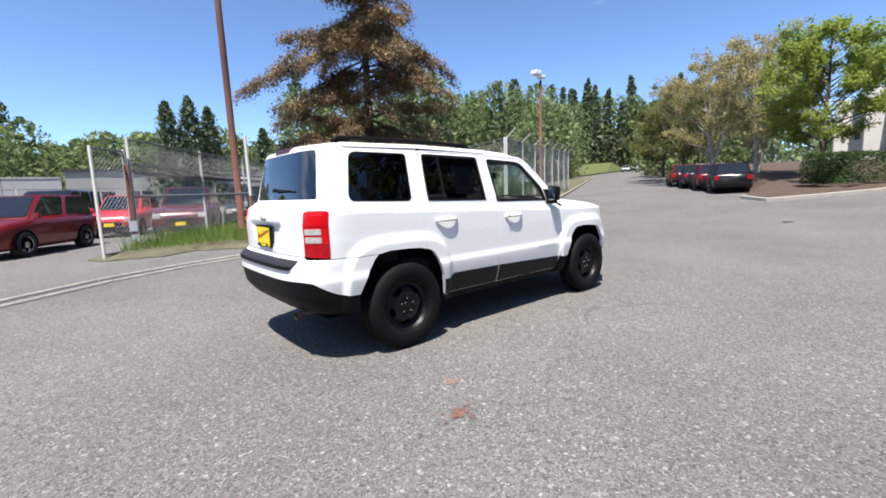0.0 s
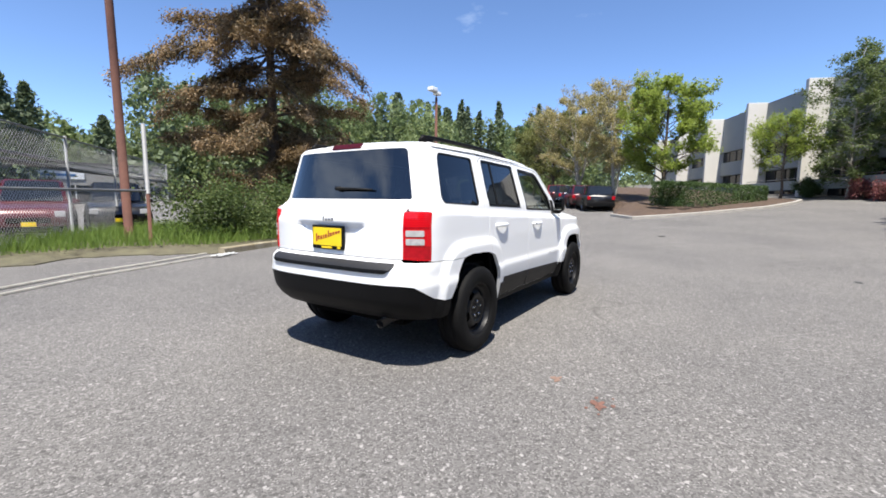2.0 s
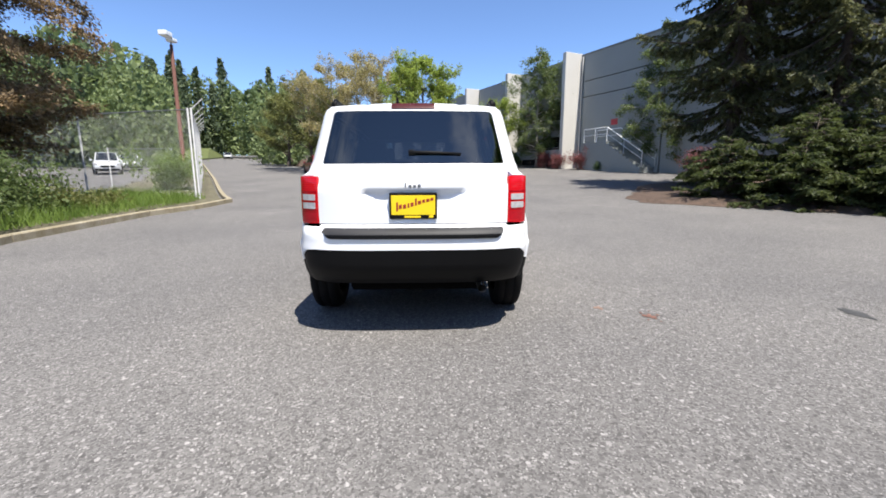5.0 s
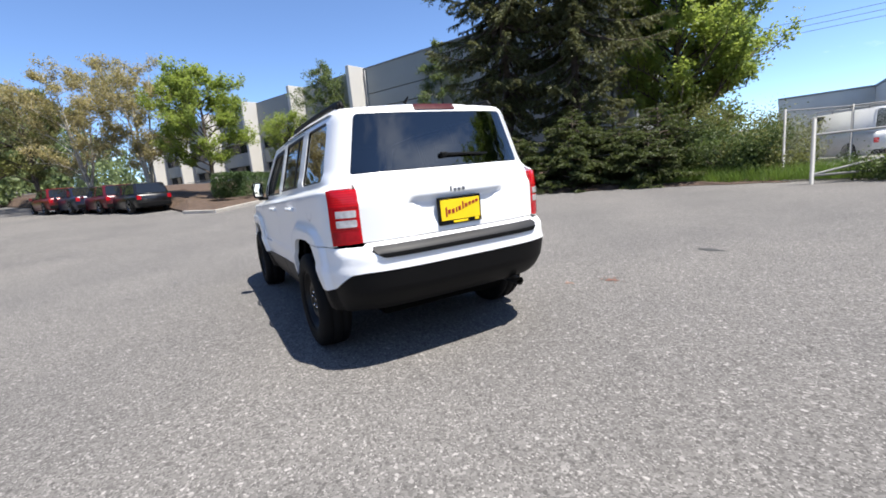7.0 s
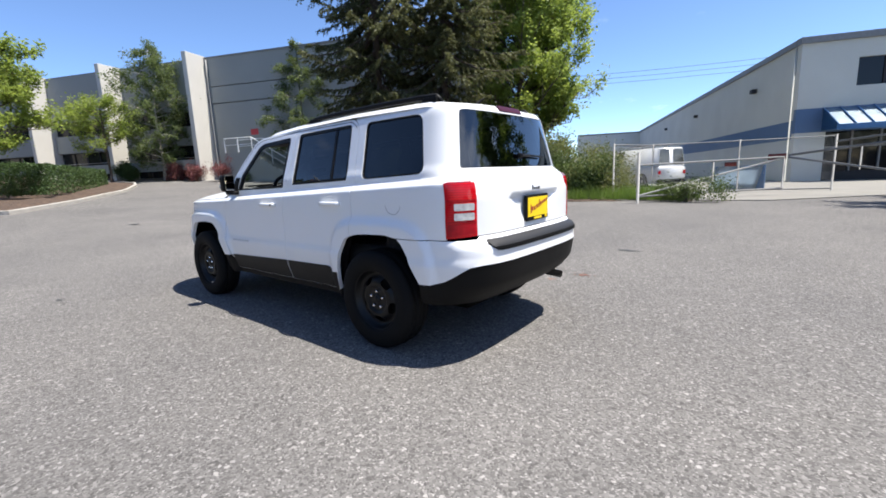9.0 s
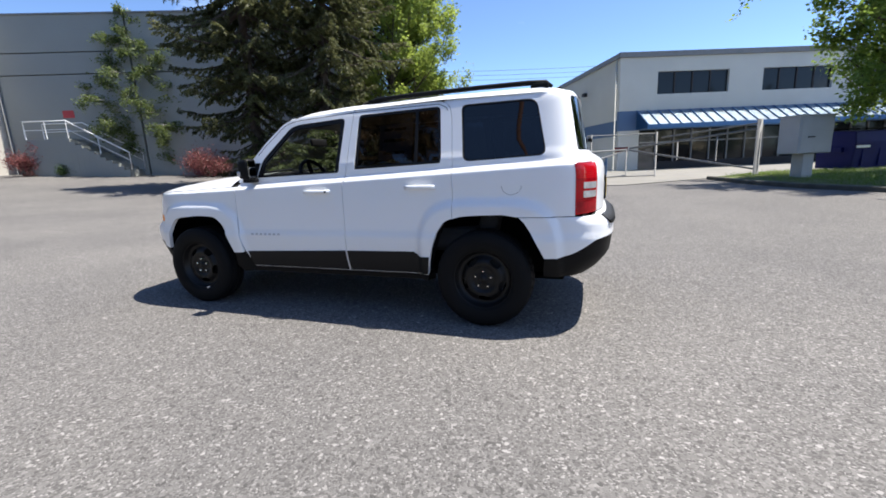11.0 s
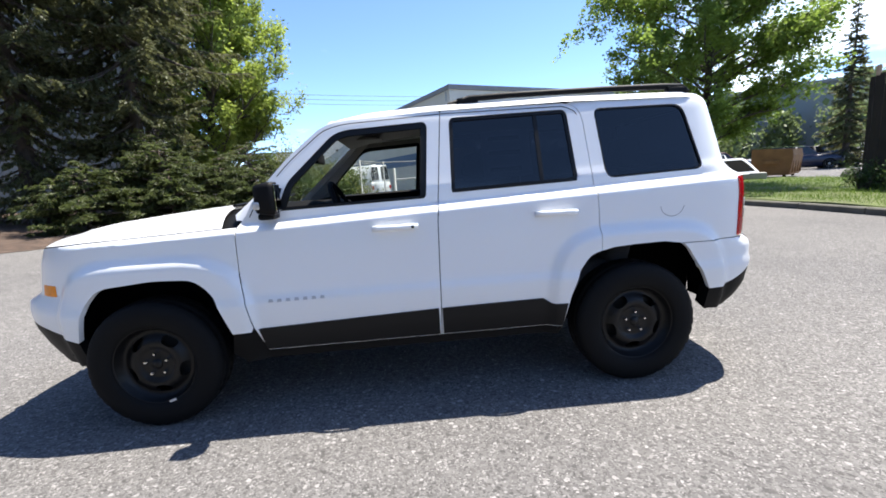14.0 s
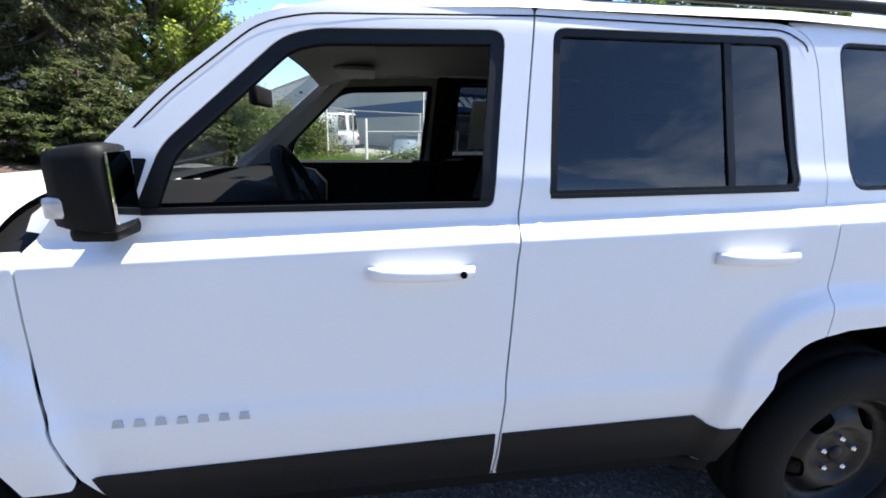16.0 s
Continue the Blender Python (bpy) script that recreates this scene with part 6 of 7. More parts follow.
    for x in np.append(np.linspace(0.9, 1.9, 24), np.linspace(1.93, 2.05, 8)):
        c = table(zc, x)
        e = min(c - 0.008, table(((0.8, 1.044), (1.6, 1.013), (1.9, 0.993), (2.02, 0.958), (2.05, 0.9)), x))
        w = half_width(x, e) - 0.003
        rows.append([(x + 0.12 * (1 - s * s) * max(0.0, 1 - (x - 0.8) / 0.3), w * s, e + (c - e) * (1 - abs(s) ** 5) + 0.012 * smooth01((0.55 - abs(s)) / 0.1)) for s in np.linspace(-1, 1, 33)])
    lattice("bonnet", rows, PAINT, car, "", (0, 0, 1))
    rows = []
    for x in np.linspace(0.79, 1.14, 9):
        c = table(zc, x)
        e = table(((0.8, 1.044), (1.6, 1.013)), x)
        w = half_width(x, e) - 0.02
        rows.append([(x, w * q, e + (c - e) * (1 - abs(q) ** 5) - 0.016 + 0.004 * math.cos(x * 180)) for q in np.linspace(-1, 1, 25)])
    lattice("cowl", rows, BLACK_PLASTIC, car, "black scuttle below the windscreen")

    for y in (0.5, -0.1):
        tubes("windscreen_wiper", [([(0.93, y, 1.14), (0.9, y - 0.25, 1.15), (0.87, y - 0.5, 1.165)], 0.009), ([(0.9, y + 0.05, 1.145), (0.895, y - 0.55, 1.16)], 0.006)], BLACK_PLASTIC, car, "black wiper arm")
    # front face
    D = rounded([(-0.48, 0.6), (-0.48, 0.9), (0.48, 0.9), (0.48, 0.6)], 0.02)
    panel("front_fascia", D, lambda y, z: Vector((2.08 - 0.26 * (abs(y) / 0.6) ** 2.6 * 0.8, y, z)), PAINT, car, "", step=0.06, depth=0.03, facing=(1, 0, 0))
    box_part("front_bumper", (1.8, -0.42, 0.33, 2.06, 0.42, 0.6), BLACK_PLASTIC, car, "black lower bumper", 0.03)
    for k in range(7):
        box_part("grille_slot", (2.04, -0.33 + 0.1 * k - 0.025, 0.72, 2.085, -0.33 + 0.1 * k + 0.025, 0.88), BODY_BLACK, car, "dark grille slot", 0.008)
    for s in (1, -1):
        bm = lathe([(0.0001, 0.02), (0.06, 0.018), (0.082, 0.0), (0.085, -0.04)], 24)
        for v in bm.verts:
            v.co = Vector((2.0 + v.co.y, s * 0.42 + v.co.x, 0.8 + v.co.z))
        part("headlamp", bm, CLEAR_LENS, car, "round clear headlamp", True)
    # roof
    ze = ((-1.9, 1.575), (-1.84, 1.603), (-1.7, 1.625), (-1.0, 1.635), (-0.24, 1.62), (0.1, 1.6), (0.27, 1.575), (0.36, 1.54))
    rows = []
    for x in list(np.linspace(-1.895, -1.8, 8)) + list(np.linspace(-1.7, 0.34, 30)):
        e = table(ze, x)
        w = min(0.645, half_width(x, 1.59) + 0.006) - 0.03 * smooth01((x - 0.1) / 0.25)
        row = []
        for s in np.linspace(-1, 1, 31):
            lip = -0.03 * max(0, (abs(s) - 0.93) / 0.07) ** 2
            rib = 0.006 * (smooth01((abs(abs(s) - 0.55) - 0.02) / 0.03) - 1)
            row.append((x, w * s, e + 0.03 * (1 - s * s) + lip + rib))
        rows.append(row)
    lattice("roof", rows, PAINT, car, "", (0, 0, 1), thick=0.0)
    rows = [[(x, 0.6 * s, table(ze, x) - 0.045 + 0.02 * (1 - s * s)) for s in np.linspace(-1, 1, 11)] for x in np.linspace(-1.85, 0.37, 17)]
    lattice("headliner", rows, TRIM_GREY, car, "pale grey headliner", (0, 0, -1))
    for s in (1, -1):
        pts = [(-0.34, s * 0.585, 1.628), (-0.46, s * 0.585, 1.655), (-0.7, s * 0.585, 1.663), (-1.25, s * 0.58, 1.669), (-1.6, s * 0.575, 1.667), (-1.72, s * 0.57, 1.662), (-1.76, s * 0.57, 1.63)]
        rr = tubes("roof_rail", [(pts, [0.012, 0.018, 0.017, 0.017, 0.018, 0.018, 0.012])], BLACK_PLASTIC, car, "black roof rail")
        for x in (-0.45, -1.68):
            box_part("rail_foot", (x - 0.06, s * 0.58 - 0.02, 1.61, x + 0.06, s * 0.58 + 0.02, 1.66), BLACK_PLASTIC, rr, "", 0.01)
    tubes("aerial", [([(-1.72, 0.12, 1.66), (-1.78, 0.12, 1.69)], [0.012, 0.004])], BLACK_PLASTIC, car, "stub aerial")
    # windscreen and pillars
    rows = []
    for k in range(9):
        f = k / 8
        x, z, w = 0.85 - 0.56 * f, 1.095 + 0.475 * f, 0.70 - 0.125 * f
        rows.append([(x + 0.09 * (1 - s * s), w * s, z + 0.01 * (1 - s * s)) for s in np.linspace(-1, 1, 17)])
    ws = lattice("windscreen", rows, CLEAR, car, "clear windscreen", (1, 0, 0.5))
    ws.visible_shadow = False
    for s in (1, -1):
        a, b, c = [], [], []
        for k in range(9):
            f = k / 8
            x, z = 0.85 - 0.56 * f, 1.095 + 0.475 * f
            xo, zo = 0.80 - 0.52 * f, 1.08 + 0.495 * f
            a.append((x + 0.004, s * (0.70 - 0.125 * f - 0.006), z + 0.004))
            m = Vector((xo + 0.03, s * (half_width(xo, zo) - 0.014 - 0.012 * f), zo - 0.006 + 0.022 * math.sin(math.pi * min(1, f * 1.05)) ** 0.6))
            b.append(m)
            c.append((xo - 0.03, s * (half_width(xo, zo) - 0.002), zo - 0.014))
        lattice("windscreen_pillar", [a, b, c], PAINT, car, "", (0.5, s, 0.3))
        lattice("pillar_trim", [[(p[0] * 0.75 + q[0] * 0.25 - 0.02, (p[1] * 0.75 + q[1] * 0.25) * 0.965, p[2] * 0.75 + q[2] * 0.25 - 0.02) for p, q in zip(a, c)], [(p[0] - 0.035, p[1] * 0.945, p[2] - 0.02) for p in c]], PILLAR_GREY, car, "grey pillar trim", (-0.5, -s, 0))
    # tailgate
    gate = rounded([(-0.652, 0.806), (-0.65, 1.135), (-0.655, 1.2), (-0.575, 1.575), (-0.54, 1.61, 0.03), (0.54, 1.61, 0.03), (0.575, 1.575), (0.655, 1.2), (0.65, 1.135), (0.652, 0.806)], 0.008)
    glass = rounded([(-0.638, 1.21, 0.02), (-0.55, 1.572, 0.03), (0.55, 1.572, 0.03), (0.638, 1.21, 0.02)])
    recess = rounded([(-0.378, 1.026), (-0.25, 0.94, 0.06), (-0.165, 0.835, 0.04), (0.165, 0.835, 0.04), (0.25, 0.94, 0.06), (0.378, 1.026)], 0.015)

    def gate_map(y, z):
        p = on_rear()(y, z)
        # hollow round the plate
        if 0.8 < z < 1.03:
            d = 1.0
            top = smooth01((1.027 - z) / 0.006)
            half = table(((0.83, 0.15), (0.94, 0.26), (1.03, 0.38)), z)
            d = smooth01((half - abs(y)) / 0.05) * top * smooth01((z - 0.815) / 0.05)
            p.x += 0.026 * d * smooth01((z - 0.80) / 0.22 + 0.25)
        return p
    tg = panel("tailgate", gate, gate_map, PAINT, car, "", [glass], 0.022, 0.025, (-1, 0, 0))
    panel("rear_window_band", offset_poly(glass, -0.003), on_rear(-0.006), SEAL, tg, "black glass edge", [offset_poly(glass, 0.02)], 0.05, 0.01, (-1, 0, 0), 0)
    panel("rear_window", offset_poly(glass, 0.002), on_rear(-0.004), REAR_GLASS, tg, "dark privacy glass", step=0.08, depth=0, facing=(-1, 0, 0))
    panel("gate_trim", rounded([(-0.6, 0.8), (-0.6, 1.18), (0.6, 1.18), (0.6, 0.8)], 0.03), on_rear(-0.09), TRIM_DARK, tg, "dark inner gate trim", step=0.1, depth=0, facing=(-1, 0, 0))
    bl = rounded([(-0.155, 1.584), (-0.15, 1.628), (0.15, 1.628), (0.155, 1.584)], 0.012)
    panel("high_brake_lamp", bl, on_rear(0.008), mat("smoked_red_lens", (0.05, 0.003, 0.005), 0.3, var=0.2, scale=20, bump=0, spec=0.25), tg, "dark red high brake lamp", step=0.03, depth=0.025, facing=(-1, 0, 0))
    tubes("rear_wiper", [([(-2.005, 0.01, 1.288), (-2.005, -0.16, 1.285), (-2.0, -0.33, 1.278)], [0.011, 0.008, 0.006])], BLACK_PLASTIC, tg, "black rear wiper")
    bm = bmesh.new()
    box(bm, -2.012, -0.012, 1.272, -1.98, 0.034, 1.304, 0.01)
    part("wiper_pivot", bm, BLACK_PLASTIC, tg)
    # badge as plain shapes
    for k, (y, w, h) in enumerate(((0.05, 0.009, 0.032), (0.02, 0.02, 0.017), (-0.01, 0.02, 0.017), (-0.042, 0.02, 0.021))):
        bm = bmesh.new()
        box(bm, -2.116, y - w / 2, 1.052, -2.107, y + w / 2, 1.052 + h, 0.003)
        part("badge_letter", bm, mat("dark_badge", (0.22, 0.23, 0.25), 0.35, 0.6) if k == 0 else bpy.data.materials["dark_badge"], tg, "dark badge shown as a plain shape")
    # number plate: yellow dealer plate in a black frame, print as plain bars
    bm = bmesh.new()
    box(bm, -2.124, -0.160, 0.842, -2.1, 0.160, 1.017, 0.006)
    pf = part("plate_frame", bm, BLACK_PLASTIC, tg, "black plate frame")
    box_part("plate", (-2.127, -0.147, 0.87, -2.123, 0.147, 1.0), PLATE_YELLOW, pf, "yellow dealer plate", 0.001)
    bars = ((0.108, 0.012, 0.918, 0.06), (0.087, 0.02, 0.93, 0.028), (0.058, 0.02, 0.925, 0.028), (0.032, 0.012, 0.925, 0.03), (0.008, 0.02, 0.928, 0.026), (-0.018, 0.012, 0.928, 0.048), (-0.042, 0.022, 0.932, 0.024), (-0.07, 0.018, 0.935, 0.022), (-0.098, 0.022, 0.936, 0.02), (-0.125, 0.02, 0.938, 0.018))
    for y, w, z, h in bars:
        bm = bmesh.new()
        box(bm, -2.129, -w / 2, 0, -2.126, w / 2, h, 0.001)
        bmesh.ops.transform(bm, matrix=Matrix.Translation((0, y, z)), verts=bm.verts)
        bmesh.ops.transform(bm, matrix=Matrix(((1, 0, 0, 0), (0, 1, 0, 0), (0, -0.22, 1, 0), (0, 0, 0, 1))), verts=bm.verts)
        part("print_bar", bm, PLATE_RED, pf, "dark red script shown as a bar")
    box_part("print_bar", (-2.128, -0.05, 0.85, -2.122, 0.06, 0.864), PLATE_YELLOW, pf, "yellow print shown as a bar", 0.001)
    box_part("plate_tab", (-2.128, -0.135, 0.85, -2.122, -0.105, 0.868), PLATE_YELLOW, pf, "yellow tab", 0.001)
    # rear bumper, white over black, wrapped round both corners
    half = [(0.0, 0.804), (0.84, 0.804), (0.88, 0.787), (1.335, 0.787), (2.05, 0.787), (1.985, 0.755), (1.905, 0.68), (1.75, 0.512), (1.6, 0.515), (1.46, 0.535), (1.22, 0.6), (1.1, 0.628), (0.9, 0.637), (0.0, 0.64)]
    D = half[1:-1] + [(-u, z) for u, z in half[1:-1][::-1]]
    rb = panel("rear_bumper", rounded(D, 0.006), round_rear(), PAINT, car, "", step=0.028, depth=0.03, facing=(-1, 0, 0), gap=0.001)
    half = [(0.9, 0.634), (1.1, 0.625), (1.22, 0.597), (1.46, 0.532), (1.6, 0.512), (1.75, 0.509), (1.735, 0.43), (1.7, 0.385), (1.3, 0.375), (1.05, 0.38), (0.8, 0.375)]
    D = half + [(-u, z) for u, z in half[::-1]]
    panel("lower_bumper", rounded(D, 0.01), round_rear(-0.003), BLACK_PLASTIC, rb, "black lower bumper", step=0.03, depth=0.08, facing=(-1, 0, 0), gap=0)
    D = rounded([(-0.62, 0.762, 0.02), (-0.61, 0.786), (0.61, 0.786), (0.62, 0.762, 0.02), (0.585, 0.722, 0.03), (-0.585, 0.722, 0.03)], 0.01)
    panel("step_pad", D, on_rear(0.01), STEP_PAD, rb, "grey ribbed step pad", step=0.03, depth=0.015, facing=(-1, 0, 0))
    D = rounded([(-0.606, 0.744), (0.606, 0.744), (0.572, 0.712, 0.025), (-0.572, 0.712, 0.025)], 0.01)
    panel("step_edge", D, on_rear(0.014), BLACK_PLASTIC, rb, "black step edge", step=0.03, depth=0.012, facing=(-1, 0, 0))
    bm = bmesh.new()
    V, F = tube_arrays([(-1.6, -0.46, 0.35), (-1.95, -0.47, 0.36), (-2.09, -0.475, 0.345)], [0.028, 0.03, 0.03], 16, False)
    vs = [bm.verts.new(v) for v in V]
    for f in F:
        bm.faces.new([vs[i] for i in f])
    bmesh.ops.solidify(bm, geom=bm.faces[:], thickness=0.003)
    part("tailpipe", bm, mat("sooty_steel", (0.2, 0.19, 0.18), 0.4, 0.9), car, "steel tailpipe", True)
    # underside
    box_part("floor_pan", (-1.85, -0.49, 0.27, 1.9, 0.49, 0.36), BODY_BLACK, car, "black underbody", 0.03)
    box_part("side_floor", (-0.85, -0.7, 0.3, 0.82, 0.7, 0.37), BODY_BLACK, car, "", 0.02)
    box_part("silencer", (-1.86, -0.35, 0.36, -1.68, 0.4, 0.46), BODY_BLACK, car, "dark silencer box", 0.06)
    box_part("engine_bay", (0.9, -0.48, 0.36, 2.02, 0.48, 0.9), BODY_BLACK, car, "", 0.04)
    box_part("bulkhead", (0.78, -0.72, 0.36, 0.86, 0.72, 1.05), BODY_BLACK, car, "", 0.01)
    box_part("load_floor", (-1.95, -0.46, 0.5, -1.2, 0.46, 0.66), TRIM_DARK, car, "dark load floor", 0.02)
    for cx in (-1.3175, 1.3175):
        tubes("axle", [([(cx, -0.7, 0.345), (cx, 0.7, 0.345)], 0.035)], BODY_BLACK, car)
    # cabin
    rows = []
    for x, z in ((0.84, 1.08), (0.7, 1.105), (0.52, 1.108), (0.41, 1.085), (0.35, 1.02), (0.36, 0.85), (0.45, 0.7), (0.5, 0.5)):
        rows.append([(x + 0.02 * abs(s) ** 3, 0.715 * s, z + (0.035 * math.exp(-((s * 0.715 - 0.37) / 0.16) ** 2) if z > 1 else 0)) for s in np.linspace(-1, 1, 25)])
    lattice("dashboard", rows, mat("matt_black_dash", (0.0032, 0.0032, 0.0035), 0.8, spec=0.1, var=0.25, scale=6, fine=200, bump=0.2, dist=0.002), car, "black dashboard", (-1, 0, 1))
    bm = bmesh.new()
    ringp = [(0.19 * math.cos(2 * math.pi * k / 40), 0.19 * math.sin(2 * math.pi * k / 40)) for k in range(41)]
    rot = Matrix.Translation((0.31, 0.37, 1.06)) @ Matrix.Rotation(radians(-65), 4, "Y")
    st = tubes("steering_wheel", [([rot @ Vector((a, b, 0)) for a, b in ringp], 0.016)], TRIM_DARK, car, "black steering wheel", n=10)
    tubes("spoke", [([rot @ Vector((0.19 * math.cos(w), 0.19 * math.sin(w), 0)), rot @ Vector((0, 0, -0.03))], 0.018) for w in (0.0, 2.0, 4.28)], TRIM_DARK, st)
    tubes("column", [([rot @ Vector((0, 0, 0.0)), rot @ Vector((0, 0, -0.25))], [0.06, 0.05])], TRIM_DARK, st)
    for y in (0.37, -0.37):
        seat(car, -0.12, y)
    for y in (0.36, -0.36):
        seat(car, -1.0, y, 0.6)
    box_part("console", (-0.4, -0.11, 0.36, 0.4, 0.11, 0.72), TRIM_DARK, car, "dark centre console", 0.03)
    tubes("gear_lever", [([(0.2, 0, 0.7), (0.17, 0, 0.86)], [0.01, 0.022])], TRIM_DARK, car)
    bm = bmesh.new()
    box(bm, 0.5, -0.12, 1.37, 0.53, 0.12, 1.44, 0.012)
    part("cabin_mirror", bm, TRIM_DARK, car, "dark interior mirror", True)
    tubes("mirror_stalk", [([(0.53, 0, 1.41), (0.57, 0, 1.44)], 0.01)], TRIM_DARK, car)
    for s in (1, -1):
        box_part("sun_visor", (0.1, s * 0.36 - 0.17, 1.535, 0.27, s * 0.36 + 0.17, 1.55), TRIM_GREY, car, "grey sun visor", 0.006)
    return car




def seat(car, x, y, w=0.5):
    def pad(nm, dims, par, bev, lean=0.0, pivot=None):
        bm = bmesh.new()
        m = None
        if lean:
            m = Matrix.Translation(pivot) @ Matrix.Rotation(radians(lean), 4, "Y") @ Matrix.Translation(-Vector(pivot))
        box(bm, *dims, bevel=bev, m=m)
        return part(nm, bm, SEAT_CLOTH, par, "dark cloth seat" if nm == "seat" else "", True)
    s = pad("seat", (x - 0.28, y - w / 2, 0.5, x + 0.26, y + w / 2, 0.68), car, 0.06)
    pv = (x - 0.26, y, 0.62)
    pad("backrest", (x - 0.36, y - w / 2 + 0.01, 0.6, x - 0.22, y + w / 2 - 0.01, 1.2), s, 0.05, -14, pv)
    pad("headrest", (x - 0.34, y - 0.13, 1.24, x - 0.24, y + 0.13, 1.42), s, 0.04, -14, pv)


build_car()


# ---- parked vehicles ----
CAR_GLASS = mat("dark_car_glass", (0.012, 0.014, 0.016), 0.04, var=0.2, scale=1, bump=0, rvar=0.01, coat=0.5)
ALLOY = mat("alloy_rim", (0.45, 0.45, 0.46), 0.3, 0.9, var=0.1, bump=0)
SOOT_TYRE = mat("parked_tyre", (0.012, 0.012, 0.012), 0.8, var=0.3)


def car_paint(name, col):
    return bpy.data.materials.get(name) or mat(name, col, 0.3, 0.1, var=0.05, scale=1, bump=0, coat=0.4)


def parked_car(x, y, heading, L, W, H, kind, paint, label, group="", dz=0.0, dealer=False):
    """A car with body, glasshouse, lamps and wheels; local x points forward."""
    root = thing("car" if kind != "van" else "van", at(x, y, dz, heading), label, "car" if kind != "van" else "van", group)
    h = L / 2
    belt = {"hatch": 0.62, "suv": 0.60, "sedan": 0.64, "van": 0.55}[kind] * H
    hood = {"hatch": 0.56, "suv": 0.56, "sedan": 0.58, "van": 0.5}[kind] * H
    wind = {"hatch": 0.42, "suv": 0.36, "sedan": 0.36, "van": 0.62}[kind] * h
    back = {"hatch": -0.93, "suv": -0.95, "sedan": -0.72, "van": -0.98}[kind] * h
    prof = [(-h, 0.42 * H * 0.5), (-h, belt * 0.95), (-h * 0.97, belt), (wind, belt), (wind + 0.12, belt * 0.985), (h * 0.75, hood * 1.02), (h * 0.96, hood * 0.9), (h, hood * 0.7), (h, 0.24 * H * 0.8)]
    xs = np.linspace(-h, h, 41)
    bx, bz = [p[0] for p in prof[1:-1]], [p[1] for p in prof[1:-1]]
    rows = []
    for px in xs:
        top = float(np.interp(px, bx, bz))
        w = W / 2 * (1 - 0.16 * abs(px / h) ** 5)
        end = max(0.0, (abs(px) - h * 0.94) / (h * 0.06))
        lo = 0.2 + 0.1 * end
        rows.append([(px, s * w * a, lo + (top - lo) * b) for s, a, b in ((1, 0.86, 0.0), (1, 0.97, 0.12), (1, 1.0, 0.45), (1, 0.99, 0.75), (1, 0.95, 0.93), (1, 0.86, 0.99), (1, 0.4, 1.012), (-1, 0.4, 1.012), (-1, 0.86, 0.99), (-1, 0.95, 0.93), (-1, 0.99, 0.75), (-1, 1.0, 0.45), (-1, 0.97, 0.12), (-1, 0.86, 0.0))])
    bm = bmesh.new()
    R = [[bm.verts.new(p) for p in row] for row in rows]
    for i in range(len(R) - 1):
        for j in range(len(R[0])):
            k = (j + 1) % len(R[0])
            bm.faces.new((R[i][j], R[i][k], R[i + 1][k], R[i + 1][j]))
    bm.faces.new(R[0])
    bm.faces.new(R[-1])
    bmesh.ops.recalc_face_normals(bm, faces=bm.faces)
    body = part("body", bm, paint, root, "", True)
    # glasshouse
    r0, r1 = wind - 0.32 * (H - belt) * (3.2 if kind != "van" else 1.2), back + (0.18 if kind in ("hatch", "suv") else 0.06 if kind == "van" else 0.45)
    low = [(wind, 0.43 * W), (back, 0.43 * W)]
    hi = [(r0, 0.36 * W), (r1, 0.37 * W)]
    zt = H
    bm = bmesh.new()
    V = []
    for (a, wl), (b, wh) in zip(low, hi):
        for s in (1, -1):
            V.append((bm.verts.new((a, s * wl, belt - 0.01)), bm.verts.new((b, s * wh, zt))))
    (fl, fh), (fr, frh), (bl, bh), (br, brh) = V
    for q in ((fl, fr, frh, fh), (bl, br, brh, bh), (fl, bl, bh, fh), (fr, br, brh, frh), (fh, frh, brh, bh)):
        bm.faces.new(q)
    bmesh.ops.recalc_face_normals(bm, faces=bm.faces)
    bmesh.ops.bevel(bm, geom=bm.edges[:], offset=0.05, segments=2, affect="EDGES")
    part("cabin", bm, paint, root, "", True)

    def pane(corners, inset, parent=root, lb="dark window"):
        c = [Vector(p) for p in corners]
        m = sum(c, Vector()) / 4
        n = (c[1] - c[0]).cross(c[3] - c[0]).normalized()
        if n.dot(m - Vector((0, 0, belt))) < 0:
            n = -n
        bm = bmesh.new()
        v = [bm.verts.new(p.lerp(m, inset) + n * 0.006) for p in c]
        bm.faces.new(v)
        bmesh.ops.bevel(bm, geom=bm.verts[:], offset=0.04, segments=2, affect="VERTICES")
        bmesh.ops.solidify(bm, geom=bm.faces[:], thickness=0.008)
        return part("window", bm, CAR_GLASS, parent, lb)
    for s in (1, -1):
        n_win = 1 if kind == "van" else (2 if kind in ("hatch", "sedan") else 3)
        span = (0.72, 1.0) if kind == "van" else (0.0, 1.0)
        for k in range(n_win):
            f0, f1 = span[0] + (span[1] - span[0]) * k / n_win, span[0] + (span[1] - span[0]) * (k + 1) / n_win
            P = lambda f, top: (Vector((back, s * 0.43 * W, belt)).lerp(Vector((wind, s * 0.43 * W, belt)), f) if not top else Vector((r1, s * 0.37 * W, zt)).lerp(Vector((r0, s * 0.36 * W, zt)), f))
            pane((P(f0, 0), P(f1, 0), P(f1, 1), P(f0, 1)), 0.13)
    pane(((wind, 0.43 * W, belt), (wind, -0.43 * W, belt), (r0, -0.36 * W, zt), (r0, 0.36 * W, zt)), 0.12, lb="dark windscreen")
